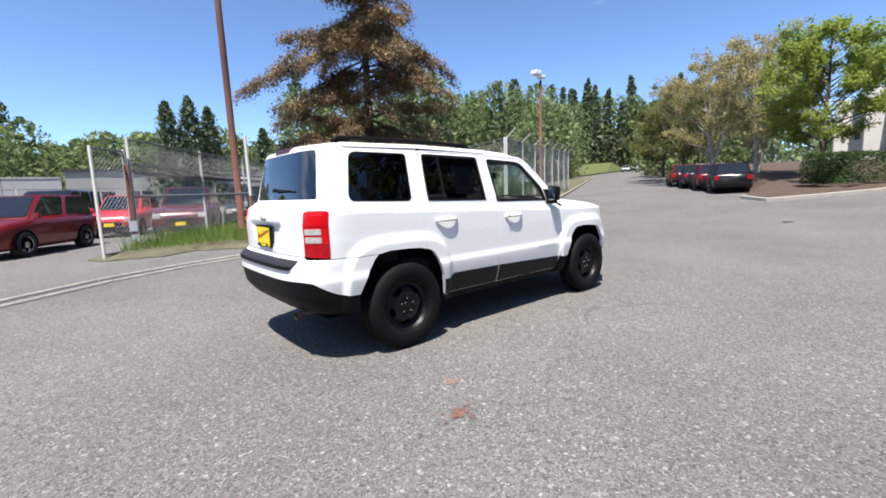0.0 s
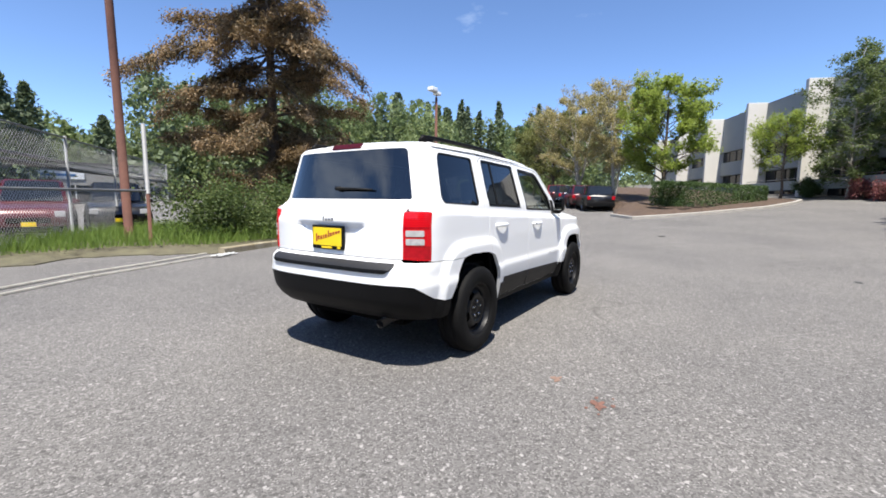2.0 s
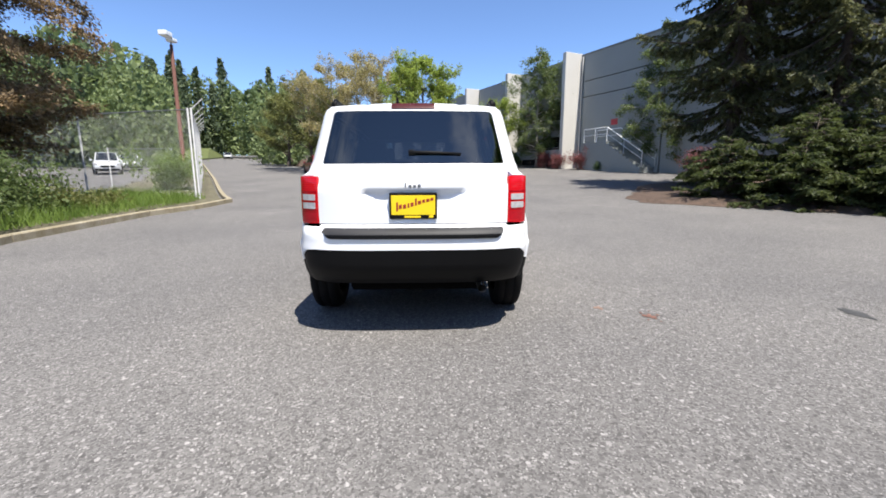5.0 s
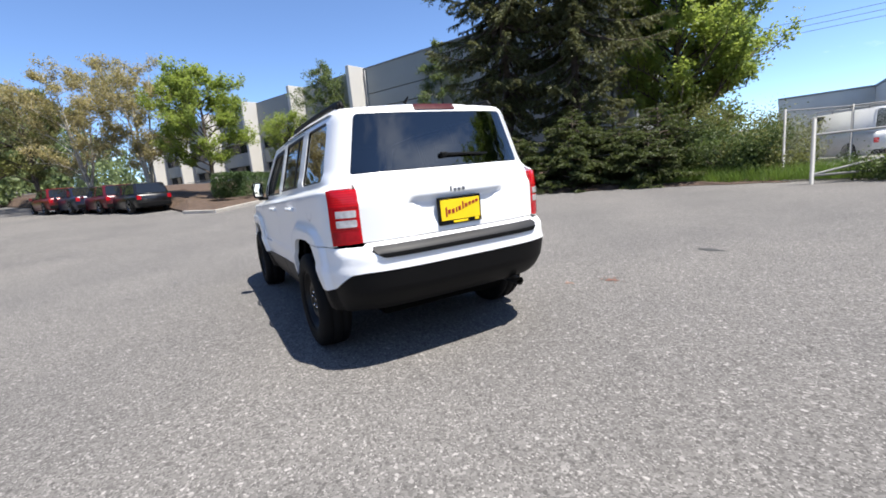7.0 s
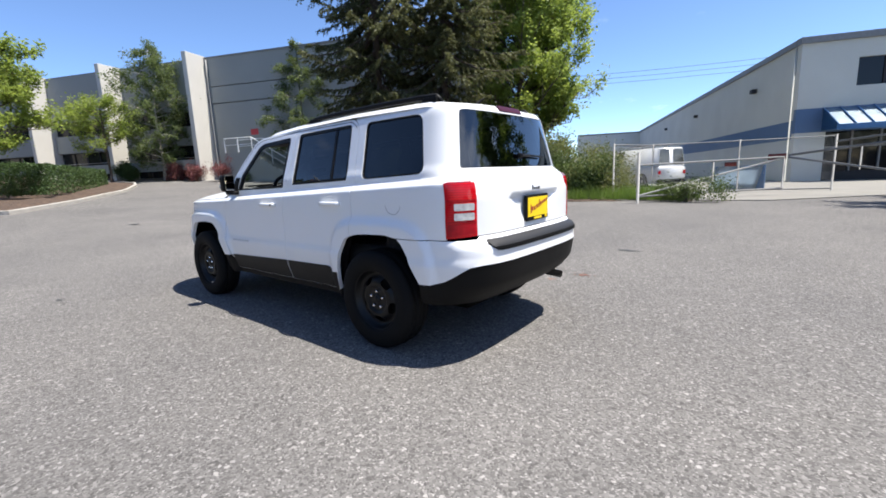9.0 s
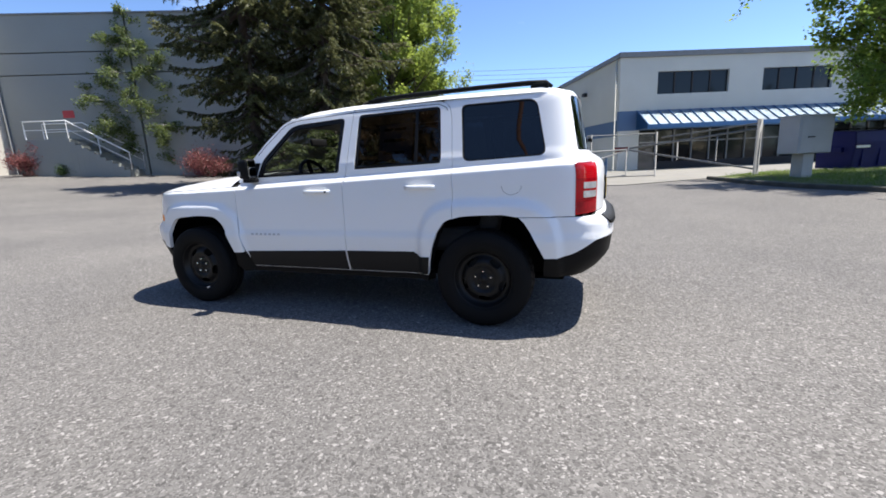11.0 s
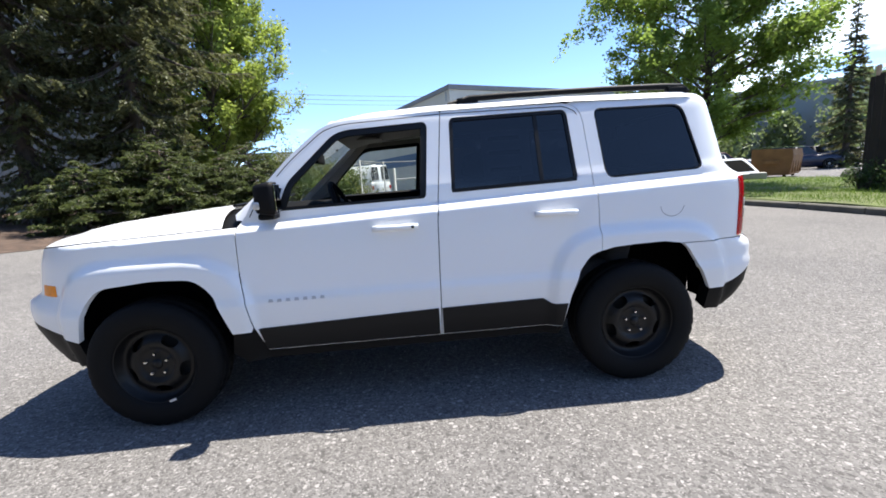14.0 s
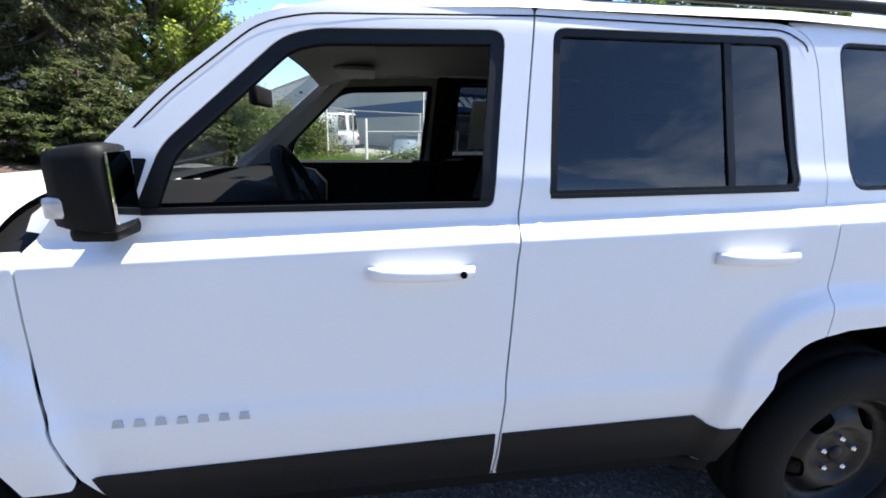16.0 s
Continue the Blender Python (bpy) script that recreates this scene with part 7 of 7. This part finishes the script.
    if kind == "van":
        for s in (1, -1):
            pane(((back, s * 0.42 * W, belt), (back, s * 0.03 * W, belt), (r1, s * 0.03 * W, zt), (r1, s * 0.37 * W, zt)), 0.16, lb="dark rear door window")
        rk = tubes("roof_rack", [([(-h * 0.9, s * 0.34 * W, H + 0.16), (h * 0.4, s * 0.34 * W, H + 0.16)], 0.02) for s in (1, -1)], GALV, root, "pale pipe roof rack")
        for k in range(4):
            tubes("rack_bar", [([(-h * 0.85 + 0.38 * h * k, -0.4 * W, H - 0.02), (-h * 0.85 + 0.38 * h * k, -0.38 * W, H + 0.18), (-h * 0.85 + 0.38 * h * k, 0.38 * W, H + 0.18), (-h * 0.85 + 0.38 * h * k, 0.4 * W, H - 0.02)], 0.018)], GALV, rk)
    else:
        pane(((back, 0.43 * W, belt), (back, -0.43 * W, belt), (r1, -0.37 * W, zt), (r1, 0.37 * W, zt)), 0.12, lb="dark rear window")
    wr = 0.31 if kind in ("hatch", "sedan") else 0.36
    for cx in (0.6 * h, -0.6 * h):
        for s in (1, -1):
            bm = lathe([(wr + 0.05, 0.0), (wr + 0.05, 0.012), (0.02, 0.012)], 28)
            for v in bm.verts:
                v.co = Vector((v.co.x + cx, s * (W / 2 * 0.985 + v.co.y), max(0.21, v.co.z + wr)))
            part("wheel_arch", bm, BODY_BLACK, root)
            bm = lathe([(wr * 0.62, 0.03), (wr * 0.9, 0.05), (wr, 0.02), (wr, -0.16), (wr * 0.6, -0.18)], 28)
            for v in bm.verts:
                v.co = Vector((v.co.x, s * v.co.y, v.co.z))
            bmesh.ops.recalc_face_normals(bm, faces=bm.faces)
            wl = part("wheel", bm, SOOT_TYRE, root, "", True)
            wl.location = (cx, s * W / 2 * 0.97, wr)
            bm = lathe([(0.001, 0.035), (wr * 0.2, 0.03), (wr * 0.55, 0.01), (wr * 0.63, 0.035)], 20)
            for v in bm.verts:
                v.co.y *= s
            bmesh.ops.recalc_face_normals(bm, faces=bm.faces)
            rm = part("rim", bm, ALLOY, wl, "pale alloy rim")
            # closed rim: black plates paint the shade of openings between spokes
            for k in range(5):
                w = 2 * math.pi * k / 5
                bm = bmesh.new()
                box(bm, wr * 0.25, s * 0.034 - 0.004, -0.035, wr * 0.55, s * 0.034 + 0.004, 0.035, m=Matrix.Rotation(w, 4, "Y"))
                part("spoke_gap_shade", bm, BODY_BLACK, wl)
    for s in (1, -1):
        box_part("headlamp", (h * 0.965, s * W * 0.36 - 0.13, hood * 0.68, h * 1.004, s * W * 0.36 + 0.1, hood * 0.85), CLEAR_LENS, root, "clear headlamp", 0.02)
        tz = belt * 0.95 if kind != "van" else belt * 0.8
        box_part("tail_lamp", (-h * 1.004, s * W * 0.38 - 0.1, tz - 0.22, -h * 0.965, s * W * 0.38 + 0.08, tz - 0.02), DARK_RED, root, "red tail lamp", 0.015)
        box_part("door_mirror", (wind - 0.1, s * (W / 2 + 0.06) - 0.08, belt - 0.02, wind + 0.02, s * (W / 2 + 0.06) + 0.07, belt + 0.12), paint, root, "", 0.03)
        for f in (0.2, -0.35):
            box_part("door_handle", (f * h - 0.08, s * W / 2 * 0.985 - 0.015, belt * 0.84, f * h + 0.08, s * W / 2 * 0.985 + 0.02, belt * 0.87), paint, root, "", 0.008)
    box_part("grille", (h * 0.97, -W * 0.24, hood * 0.5, h * 1.006, W * 0.24, hood * 0.66), BODY_BLACK, root, "dark grille", 0.01)
    box_part("bumper", (-h * 1.01, -W * 0.42, 0.25, -h * 0.95, W * 0.42, 0.45), BLACK_PLASTIC, root, "dark bumper", 0.03)
    box_part("bumper", (h * 0.95, -W * 0.42, 0.22, h * 1.01, W * 0.42, 0.4), BLACK_PLASTIC, root, "dark bumper", 0.03)
    if dealer:
        box_part("plate", (h * 1.006, -0.15, 0.4, h * 1.014, 0.15, 0.52), PLATE_YELLOW, root, "yellow dealer plate", 0.001)
    return root


RED = car_paint("red_car_paint", (0.14, 0.006, 0.008))
BRIGHT_RED = car_paint("bright_red_car_paint", (0.55, 0.02, 0.03))
MAROON = car_paint("maroon_car_paint", (0.08, 0.006, 0.012))
BLACK_CAR = car_paint("black_car_paint", (0.008, 0.008, 0.01))
NAVY = car_paint("navy_car_paint", (0.012, 0.016, 0.04))
WHITE_CAR = car_paint("white_vehicle_paint", (0.62, 0.63, 0.63))
SILVER = car_paint("silver_car_paint", (0.36, 0.37, 0.38))
lot = "cars in the storage lot"
parked_car(-4.35, 12.1, 58 + 180, 3.6, 1.63, 1.5, "hatch", RED, "dark red small hatchback parked by the fence", lot, dealer=True)
parked_car(-1.75, 17.2, -112, 3.6, 1.63, 1.5, "hatch", BRIGHT_RED, "bright red small hatchback with a yellow plate", lot, dealer=True)
parked_car(0.1, 15.4, -108, 4.6, 1.85, 1.72, "suv", MAROON, "maroon suv facing the fence", lot, dealer=True)
parked_car(2.6, 16.4, -108, 4.6, 1.85, 1.74, "suv", BLACK_CAR, "black suv behind the fence", lot, dealer=True)
parked_car(-3.9, 17.6, -112, 4.5, 1.84, 1.75, "suv", NAVY, "dark navy suv in the storage lot", lot, dealer=True)
parked_car(-6.6, 17.0, -112, 4.4, 1.8, 1.65, "suv", MAROON, "dark red suv in the storage lot", lot, dealer=True)
parked_car(-9.4, 16.2, -112, 4.3, 1.8, 1.48, "sedan", SILVER, "silver saloon in the storage lot", lot, dealer=True)
parked_car(-6.2, 24.0, -100, 4.3, 1.8, 1.5, "sedan", BLACK_CAR, "black saloon further back in the lot", lot, dealer=True)
parked_car(-9.5, 24.5, -100, 4.3, 1.8, 1.5, "sedan", RED, "red saloon further back in the lot", lot, dealer=True)
parked_car(31.0, 26.0, 216, 4.6, 1.85, 1.7, "suv", WHITE_CAR, "white suv beyond the corner fence", lot)
parked_car(37.0, 28.3, 216, 4.4, 1.8, 1.5, "sedan", WHITE_CAR, "white saloon beyond the corner fence", lot)
row = "cars along the planting bed"
for k, (px, py, kd, pt, lb) in enumerate(((22.6, 4.0, "hatch", BLACK_CAR, "black estate car parked at the bed"), (24.9, 5.5, "hatch", MAROON, "dark maroon hatchback parked at the bed"), (27.2, 7.1, "sedan", NAVY, "dark navy saloon parked at the bed"), (29.5, 8.7, "hatch", RED, "red hatchback parked at the bed"))):
    parked_car(px, py, 25, 4.3 if kd == "suv" else 4.0, 1.75, 1.45 if kd == "suv" else 1.38, kd, pt, lb, row)
parked_car(96, 46, 205, 4.5, 1.8, 1.5, "sedan", SILVER, "silver saloon coming down the far road")
far = "cars in the far car park"
for k, (px, py, hd, kd, pt, lb) in enumerate(((-21.0, -31.0, 60, "suv", BLACK_CAR, "black suv in the far car park"), (-24.5, -30.0, 60, "sedan", WHITE_CAR, "white saloon in the far car park"), (-30.5, -28.5, 150, "suv", NAVY, "dark pickup-like suv in the car park"), (-36.0, -31.5, 150, "suv", BLACK_CAR, "black suv in the far car park"), (-42.0, -36.0, 150, "sedan", BLACK_CAR, "black saloon in the far car park"), (-27.5, -34.5, 60, "suv", WHITE_CAR, "white suv in the far car park"), (-48.0, -39.0, 150, "sedan", SILVER, "silver saloon in the far car park"), (-33.2, -34.4, 150, "sedan", SILVER, "silver saloon in the far car park"), (-39.2, -29.0, 150, "suv", WHITE_CAR, "white suv in the far car park"), (-30.8, -37.4, 150, "suv", MAROON, "maroon suv in the far car park"))):
    parked_car(px, py, hd, 4.7 if kd == "suv" else 4.4, 1.85, 1.78 if kd == "suv" else 1.48, kd, pt, lb, far)
parked_car(3.6, -24.4, -38, 5.2, 2.0, 2.1, "van", WHITE_CAR, "white work van with a roof rack behind the fence")

# ---- gate, boxes and clutter on the south side ----
patch("apron", [(-16, -19.2), (-7, -17.2), (-3.0, -13.6), (0.8, -13.4), (3.2, -16), (5, -27.5), (-22, -38)], 0.03, mat("worn_concrete_apron", (0.22, 0.21, 0.19), 0.9, var=0.2, scale=0.8, fine=30, bump=0.3), "worn pale concrete apron before the warehouse", "apron", 2.0)
fence([(1.75, -13.9), (1.0, -16.4), (-1.8, -17.6), (-4.6, -18.6)], 1.95, "low chain-link fence before the warehouse", rails=(1.0, 0.03), pitch=0.1)
g1 = thing("pipe_gate", pose(0, 0, 0), "galvanised pipe gate leaf with red reflector plates", "gate")
a, b = Vector((0.4, -12.1, 0)), Vector((-3.2, -16.1, 0))
tubes("post", [([a + Vector((0, 0, -0.1)), a + Vector((0, 0, 1.62))], 0.048)], GALV, g1)
for z0, z1 in ((1.22, 1.3), (0.22, 0.25)):
    tubes("rail", [([a + Vector((0, 0, z0)), b + Vector((0, 0, z1))], 0.032)], GALV, g1)
for f in (0.0, 0.5, 1.0):
    p = a.lerp(b, f)
    tubes("upright", [([p + Vector((0, 0, 0.22)), p + Vector((0, 0, 1.28))], 0.028)], GALV, g1)
tubes("brace", [([a + Vector((0, 0, 0.24)), b + Vector((0, 0, 1.28))], 0.028)], GALV, g1)
RED_PLATE = mat("red_reflector", (0.12, 0.012, 0.012), 0.4, var=0.2)
p = a.lerp(b, 0.62)
bm = bmesh.new()
box(bm, -0.22, -0.012, 1.06, 0.22, 0.012, 1.2, 0.004, Matrix.Translation(p) @ Matrix.Rotation(radians(48), 4, "Z"))
part("reflector", bm, RED_PLATE, g1, "red reflector plate")
g2 = thing("pipe_gate", pose(0, 0, 0), "long pipe gate boom hung from a tall post", "gate")
c, d = Vector((-7.75, -15.9, 0)), Vector((-3.3, -16.2, 0))
tubes("post", [([c + Vector((0, 0, -0.1)), c + Vector((0, 0, 2.2))], 0.09)], GALV, g2)
tubes("boom", [([c + Vector((0, 0, 1.85)), d + Vector((0, 0, 1.35))], 0.04)], GALV, g2)
tubes("boom", [([c + Vector((0, 0, 2.05)), d + Vector((-1.2, 0, 1.72))], 0.03)], GALV, g2)
tubes("brace", [([c + Vector((0, 0, 0.35)), d + Vector((0, 0, 1.28))], 0.035)], GALV, g2)
for f in (0.3, 0.6):
    q = c.lerp(d, f)
    tubes("upright", [([q + Vector((0, 0, 0.6 + 0.35 * f)), q + Vector((0, 0, 1.75 - 0.3 * f))], 0.025)], GALV, g2)
bm = bmesh.new()
box(bm, -0.25, -0.015, 1.22, 0.25, 0.015, 1.42, 0.004, Matrix.Translation(d + Vector((0.3, 0, 0))))
part("reflector", bm, RED_PLATE, g2, "red reflector plate")
sheet = thing("leaning_sheet", at(-1.6, -20.4, 0.03, -12), "blue and white tarpaulin sheet leaning on a frame", "sheet")
bm = bmesh.new()
R = [[bm.verts.new((u, 0.9 * v + 0.04 * math.sin(u * 5), 0.05 + 0.95 * (1 - v) + 0.03 * math.sin(u * 4 + v * 3))) for v in (0, 0.25, 0.5, 0.75, 1.0)] for u in np.linspace(-0.9, 0.9, 11)]
for i in range(10):
    for j in range(4):
        bm.faces.new((R[i][j], R[i + 1][j], R[i + 1][j + 1], R[i][j + 1]))
bmesh.ops.solidify(bm, geom=bm.faces[:], thickness=0.02)
part("cover", bm, PALE_METAL, sheet, "pale blue-white cover", True)
box_part("skirt", (-0.95, -0.1, 0, 0.95, -0.02, 1.0), BLUE_METAL, sheet, "blue back sheet", 0.01)

ubox = thing("utility_box", at(-8.3, -13.5, 0.1, 28), "pale grey utility cabinet on a pedestal", "utility box")
BOX_GREY = mat("pale_grey_cabinet", (0.45, 0.46, 0.45), 0.5, var=0.1, scale=2)
box_part("pedestal", (-0.2, -0.2, -0.1, 0.2, 0.2, 0.85), BOX_GREY, ubox, "", 0.02)
cab = box_part("cabinet", (-0.62, -0.35, 0.82, 0.62, 0.35, 1.95), BOX_GREY, ubox, "", 0.03)
box_part("cap", (-0.66, -0.39, 1.95, 0.66, 0.39, 2.0), BOX_GREY, ubox, "", 0.01)
box_part("door", (-0.55, 0.35, 0.9, 0.55, 0.365, 1.88), BOX_GREY, cab, "", 0.004)
box_part("latch", (0.05, 0.362, 1.3, 0.3, 0.385, 1.34), DARK_PAINT, cab, "dark latch", 0.004)


def dumpster(x, y, rz, L, D, H, paint, lid, label, sticker):
    root = thing("dumpster", at(x, y, 0.02, rz), label, "dumpster")
    bm = bmesh.new()
    prof = [(-D / 2, 0.15), (D / 2, 0.15), (D / 2 + 0.12, H * 0.75), (D / 2 + 0.05, H), (-D / 2, H * 1.05)]
    A = [bm.verts.new((-L / 2, yy, z)) for yy, z in prof]
    B = [bm.verts.new((L / 2, yy, z)) for yy, z in prof]
    for i in range(5):
        bm.faces.new((A[i], A[(i + 1) % 5], B[(i + 1) % 5], B[i]))
    bm.faces.new(A)
    bm.faces.new(B)
    bmesh.ops.recalc_face_normals(bm, faces=bm.faces)
    bmesh.ops.bevel(bm, geom=bm.edges[:], offset=0.02, segments=2, affect="EDGES")
    part("bin", bm, paint, root)
    for k in range(2):
        bm = bmesh.new()
        box(bm, -L / 2 + k * L / 2 + 0.02, -D / 2 - 0.02, H * 1.05, -L / 2 + (k + 1) * L / 2 - 0.02, D / 2 + 0.1, H * 1.09, 0.015, Matrix.Rotation(radians(-2), 4, "X"))
        part("lid", bm, lid, root, "plastic lid")
    for s in (1, -1):
        box_part("lifting_pocket", (s * (L / 2 + 0.05) - 0.06, -0.4, H * 0.5, s * (L / 2 + 0.05) + 0.06, 0.4, H * 0.62), paint, root, "", 0.01)
        for yy in (-D * 0.35, D * 0.35):
            tubes("castor", [([(s * L * 0.4 - 0.03, yy, 0.08), (s * L * 0.4 + 0.03, yy, 0.08)], 0.08)], BODY_BLACK, root, n=14)
    for k in range(4):
        box_part("rib", (-L / 2 + L * (k + 0.5) / 4 - 0.03, D / 2 + 0.02, 0.25, -L / 2 + L * (k + 0.5) / 4 + 0.03, D / 2 + 0.1, H * 0.6), paint, root, "", 0.01)
    if sticker:
        st = box_part("sticker", (-0.75, D / 2 + 0.11, H * 0.5, -0.15, D / 2 + 0.135, H * 0.8), WHITE_PAINT, root, "white label plate", 0.004)
        box_part("print_bar", (-0.65, D / 2 + 0.135, H * 0.68, -0.28, D / 2 + 0.14, H * 0.74), DARK_PAINT, st, "dark writing shown as a bar", 0)
        box_part("stripe", (L * 0.3, D / 2 + 0.1, H * 0.6, L * 0.49, D / 2 + 0.14, H * 0.66), WHITE_PAINT, root, "white reflective stripe", 0.004)


dumpster(-12.6, -19.4, 25, 3.0, 1.5, 1.6, mat("navy_dumpster_paint", (0.008, 0.012, 0.11), 0.55, spec=0.2, var=0.25, scale=2), BODY_BLACK, "dark blue steel dumpster behind the lawn", True)
dumpster(-20.4, -19.6, 38, 2.8, 1.7, 1.5, mat("rust_brown_dumpster_paint", (0.22, 0.1, 0.03), 0.8, var=0.35, scale=2, col2=(0.3, 0.16, 0.06)), mat("dull_green_lid", (0.06, 0.1, 0.03), 0.7, var=0.3), "rusty brown dumpster with a green lid", False)
door = thing("salvaged_panel", at(-16.1, -16.4, 0.42, 8), "white car tailgate frame with dark glass propped on blocks", "scrap part")
tilt = Matrix.Rotation(radians(50), 4, "X")
fr = rounded([(-0.8, 0.0), (-0.78, 0.6, 0.1), (-0.7, 1.2, 0.1), (0.72, 1.2, 0.1), (0.85, 0.0)], 0.08)
hole = rounded([(-0.64, 0.16), (-0.56, 1.06, 0.1), (0.58, 1.06, 0.1), (0.68, 0.16)], 0.08)
panel("skin", fr, lambda u, v: tilt @ Vector((u, 0.03 * math.sin(v * 2.6), v)), WHITE_CAR, door, "", [hole], 0.1, 0.05, (0, 0.6, 0.8))
panel("glass", offset_poly(hole, -0.02), lambda u, v: tilt @ Vector((u, 0.03 * math.sin(v * 2.6) - 0.03, v)), BODY_BLACK, door, "dark glass", step=0.2, depth=0.01, facing=(0, 0.6, 0.8))
panel("inner_trim", offset_poly(fr, 0.05), lambda u, v: tilt @ Vector((u, -0.07, v)), BODY_BLACK, door, "dark inner trim", step=0.2, depth=0.02, facing=(0, -0.6, -0.8))
block = thing("concrete_block", at(-16.35, -16.75, 0.1, -37), "pale rough concrete block on the lawn", "block")
box_part("block", (-0.8, -0.55, -0.05, 0.75, 0.3, 0.36), CONCRETE, block, "", 0.05)
rock = thing("stone", at(-19.5, -14.6, 0.1), "dark stone at the lawn's edge", "stone")
bm = bmesh.new()
bmesh.ops.create_icosphere(bm, subdivisions=3, radius=0.35)
for v in bm.verts:
    v.co = Vector((v.co.x, v.co.y, v.co.z * 0.7 + 0.12)) * (1 + 0.25 * noise.noise(v.co * 3))
part("block", bm, mat("dark_stone", (0.1, 0.095, 0.085), 0.95, var=0.4, scale=4, bump=0.8), rock)

# dark board fence on the lawn
WOOD_DARK = mat("dark_weathered_board", (0.035, 0.026, 0.02), 0.9, var=0.45, scale=2, fine=25, bump=0.6, dist=0.01)
pal = thing("board_fence", pose(0, 0, 0), "tall dark weathered board fence with gaps", "fence")
rs = random.Random(8)
pa, pb = Vector((-13.2, -8.5, 0)), Vector((-10.9, 1.0, 0))
nb = 58
for k in range(nb):
    q = pa.lerp(pb, k / nb)
    w = (pb - pa).length / nb
    bm = bmesh.new()
    hh = 3.25 + rs.uniform(-0.1, 0.12)
    box(bm, -w / 2 + rs.uniform(0.003, 0.016), -0.012, 0.1, w / 2 - rs.uniform(0.003, 0.014), 0.012, hh, 0.0, Matrix.Translation(q) @ Matrix.Rotation(math.atan2(pb.y - pa.y, pb.x - pa.x) + rs.uniform(-0.02, 0.02), 4, "Z") @ Matrix.Rotation(rs.uniform(-0.006, 0.006), 4, "Y"))
    part("board", bm, WOOD_DARK, pal)
for k in range(6):
    q = pa.lerp(pb, k / 5)
    tubes("post", [([q + Vector((-0.12, 0.03, 0)), q + Vector((-0.12, 0.03, 3.5))], 0.06)], WOOD_DARK, pal)
for z in (0.5, 1.7, 2.9):
    tubes("rail", [([pa + Vector((-0.05, 0.01, z)), pb + Vector((-0.05, 0.01, z))], 0.04)], WOOD_DARK, pal, n=4)
for k in range(5):
    q = pa.lerp(pb, 0.05 + 0.2 * k)
    shrub("shrub", q.x + 0.4, q.y - 0.05, 0.45, 0.6, 0.75, L_HEDGE, 1600, 0.06, "dark weeds at the foot of the board fence", 120 + k, dz=0.1)

# marks and litter on the asphalt
patch_mat = mat("red_brown_spill", (0.15, 0.075, 0.055), 0.8, var=0.4, scale=14, fine=60, bump=0.2)
rs = random.Random(4)


def spill(name, x, y, r, ry, material, label, category, n=40, h=0.004, rough=0.45):
    bm = bmesh.new()
    P = []
    for k in range(n):
        w = 2 * math.pi * k / n
        f = 1 + rough * noise.noise((math.cos(w) * 1.7 + x, math.sin(w) * 1.7 + y, r * 9))
        P.append(bm.verts.new((r * f * math.cos(w), ry * f * math.sin(w), h)))
    c = bm.verts.new((0, 0, h + 0.002))
    for k in range(n):
        bm.faces.new((P[k], P[(k + 1) % n], c))
    ob = part(name, bm, material)
    ob.location = (x, y, gz(x, y))
    return tagged(ob, label, category)


spill("spill", -1.74, -1.88, 0.062, 0.04, patch_mat, "small red-brown dried spill on asphalt", "stain", rough=0.9)
for dx, dy, r in ((0.09, 0.03, 0.018), (-0.08, 0.05, 0.015), (0.03, -0.08, 0.02), (-0.12, -0.03, 0.012), (0.13, -0.06, 0.012)):
    spill("spill", -1.74 + dx, -1.88 + dy, r, r * 0.7, patch_mat, "tiny red-brown fleck on asphalt", "stain", 14)
spill("spill", -1.5, -1.55, 0.05, 0.03, mat("faint_rust_mark", (0.2, 0.13, 0.1), 0.85, var=0.3), "faint rusty mark on asphalt", "stain", rough=0.9)
OIL = mat("dark_oil_mark", (0.05, 0.05, 0.05), 0.7, var=0.4, scale=9)
spill("spill", -1.73, -3.6, 0.14, 0.07, OIL, "dark oil mark on asphalt", "stain")
for x, y, r in ((4.6, -4.3, 0.1), (10.5, -1.0, 0.25), (6.8, -3.4, 0.06), (2.6, 1.9, 0.05)):
    spill("spill", x, y, r, r * 0.5, OIL, "small dark mark on asphalt", "stain")
paper = thing("crumpled_paper", at(0.75, 6.3, 0.01, 20), "crumpled white paper lying in the gutter", "litter")
bm = bmesh.new()
R = [[bm.verts.new((0.6 * u, 0.22 * v, 0.02 + 0.06 * abs(noise.noise((u * 5, v * 4, 2))))) for v in np.linspace(-0.5, 0.5, 7)] for u in np.linspace(-0.5, 0.5, 13)]
for i in range(12):
    for j in range(6):
        bm.faces.new((R[i][j], R[i + 1][j], R[i + 1][j + 1], R[i][j + 1]))
bmesh.ops.solidify(bm, geom=bm.faces[:], thickness=0.004)
part("sheet", bm, WHITE_PAINT, paper)
wires = thing("power_line", pose(0, 0, 0), "thin power cables far behind the warehouse", "cable")
for k in range(3):
    tubes("cable", [(curve_pts((40, -62, 16.5 - 0.7 * k), (-60, -90, 17.5 - 0.7 * k), -2.0, 12), 0.025)], DARK_STEEL, wires, n=4)
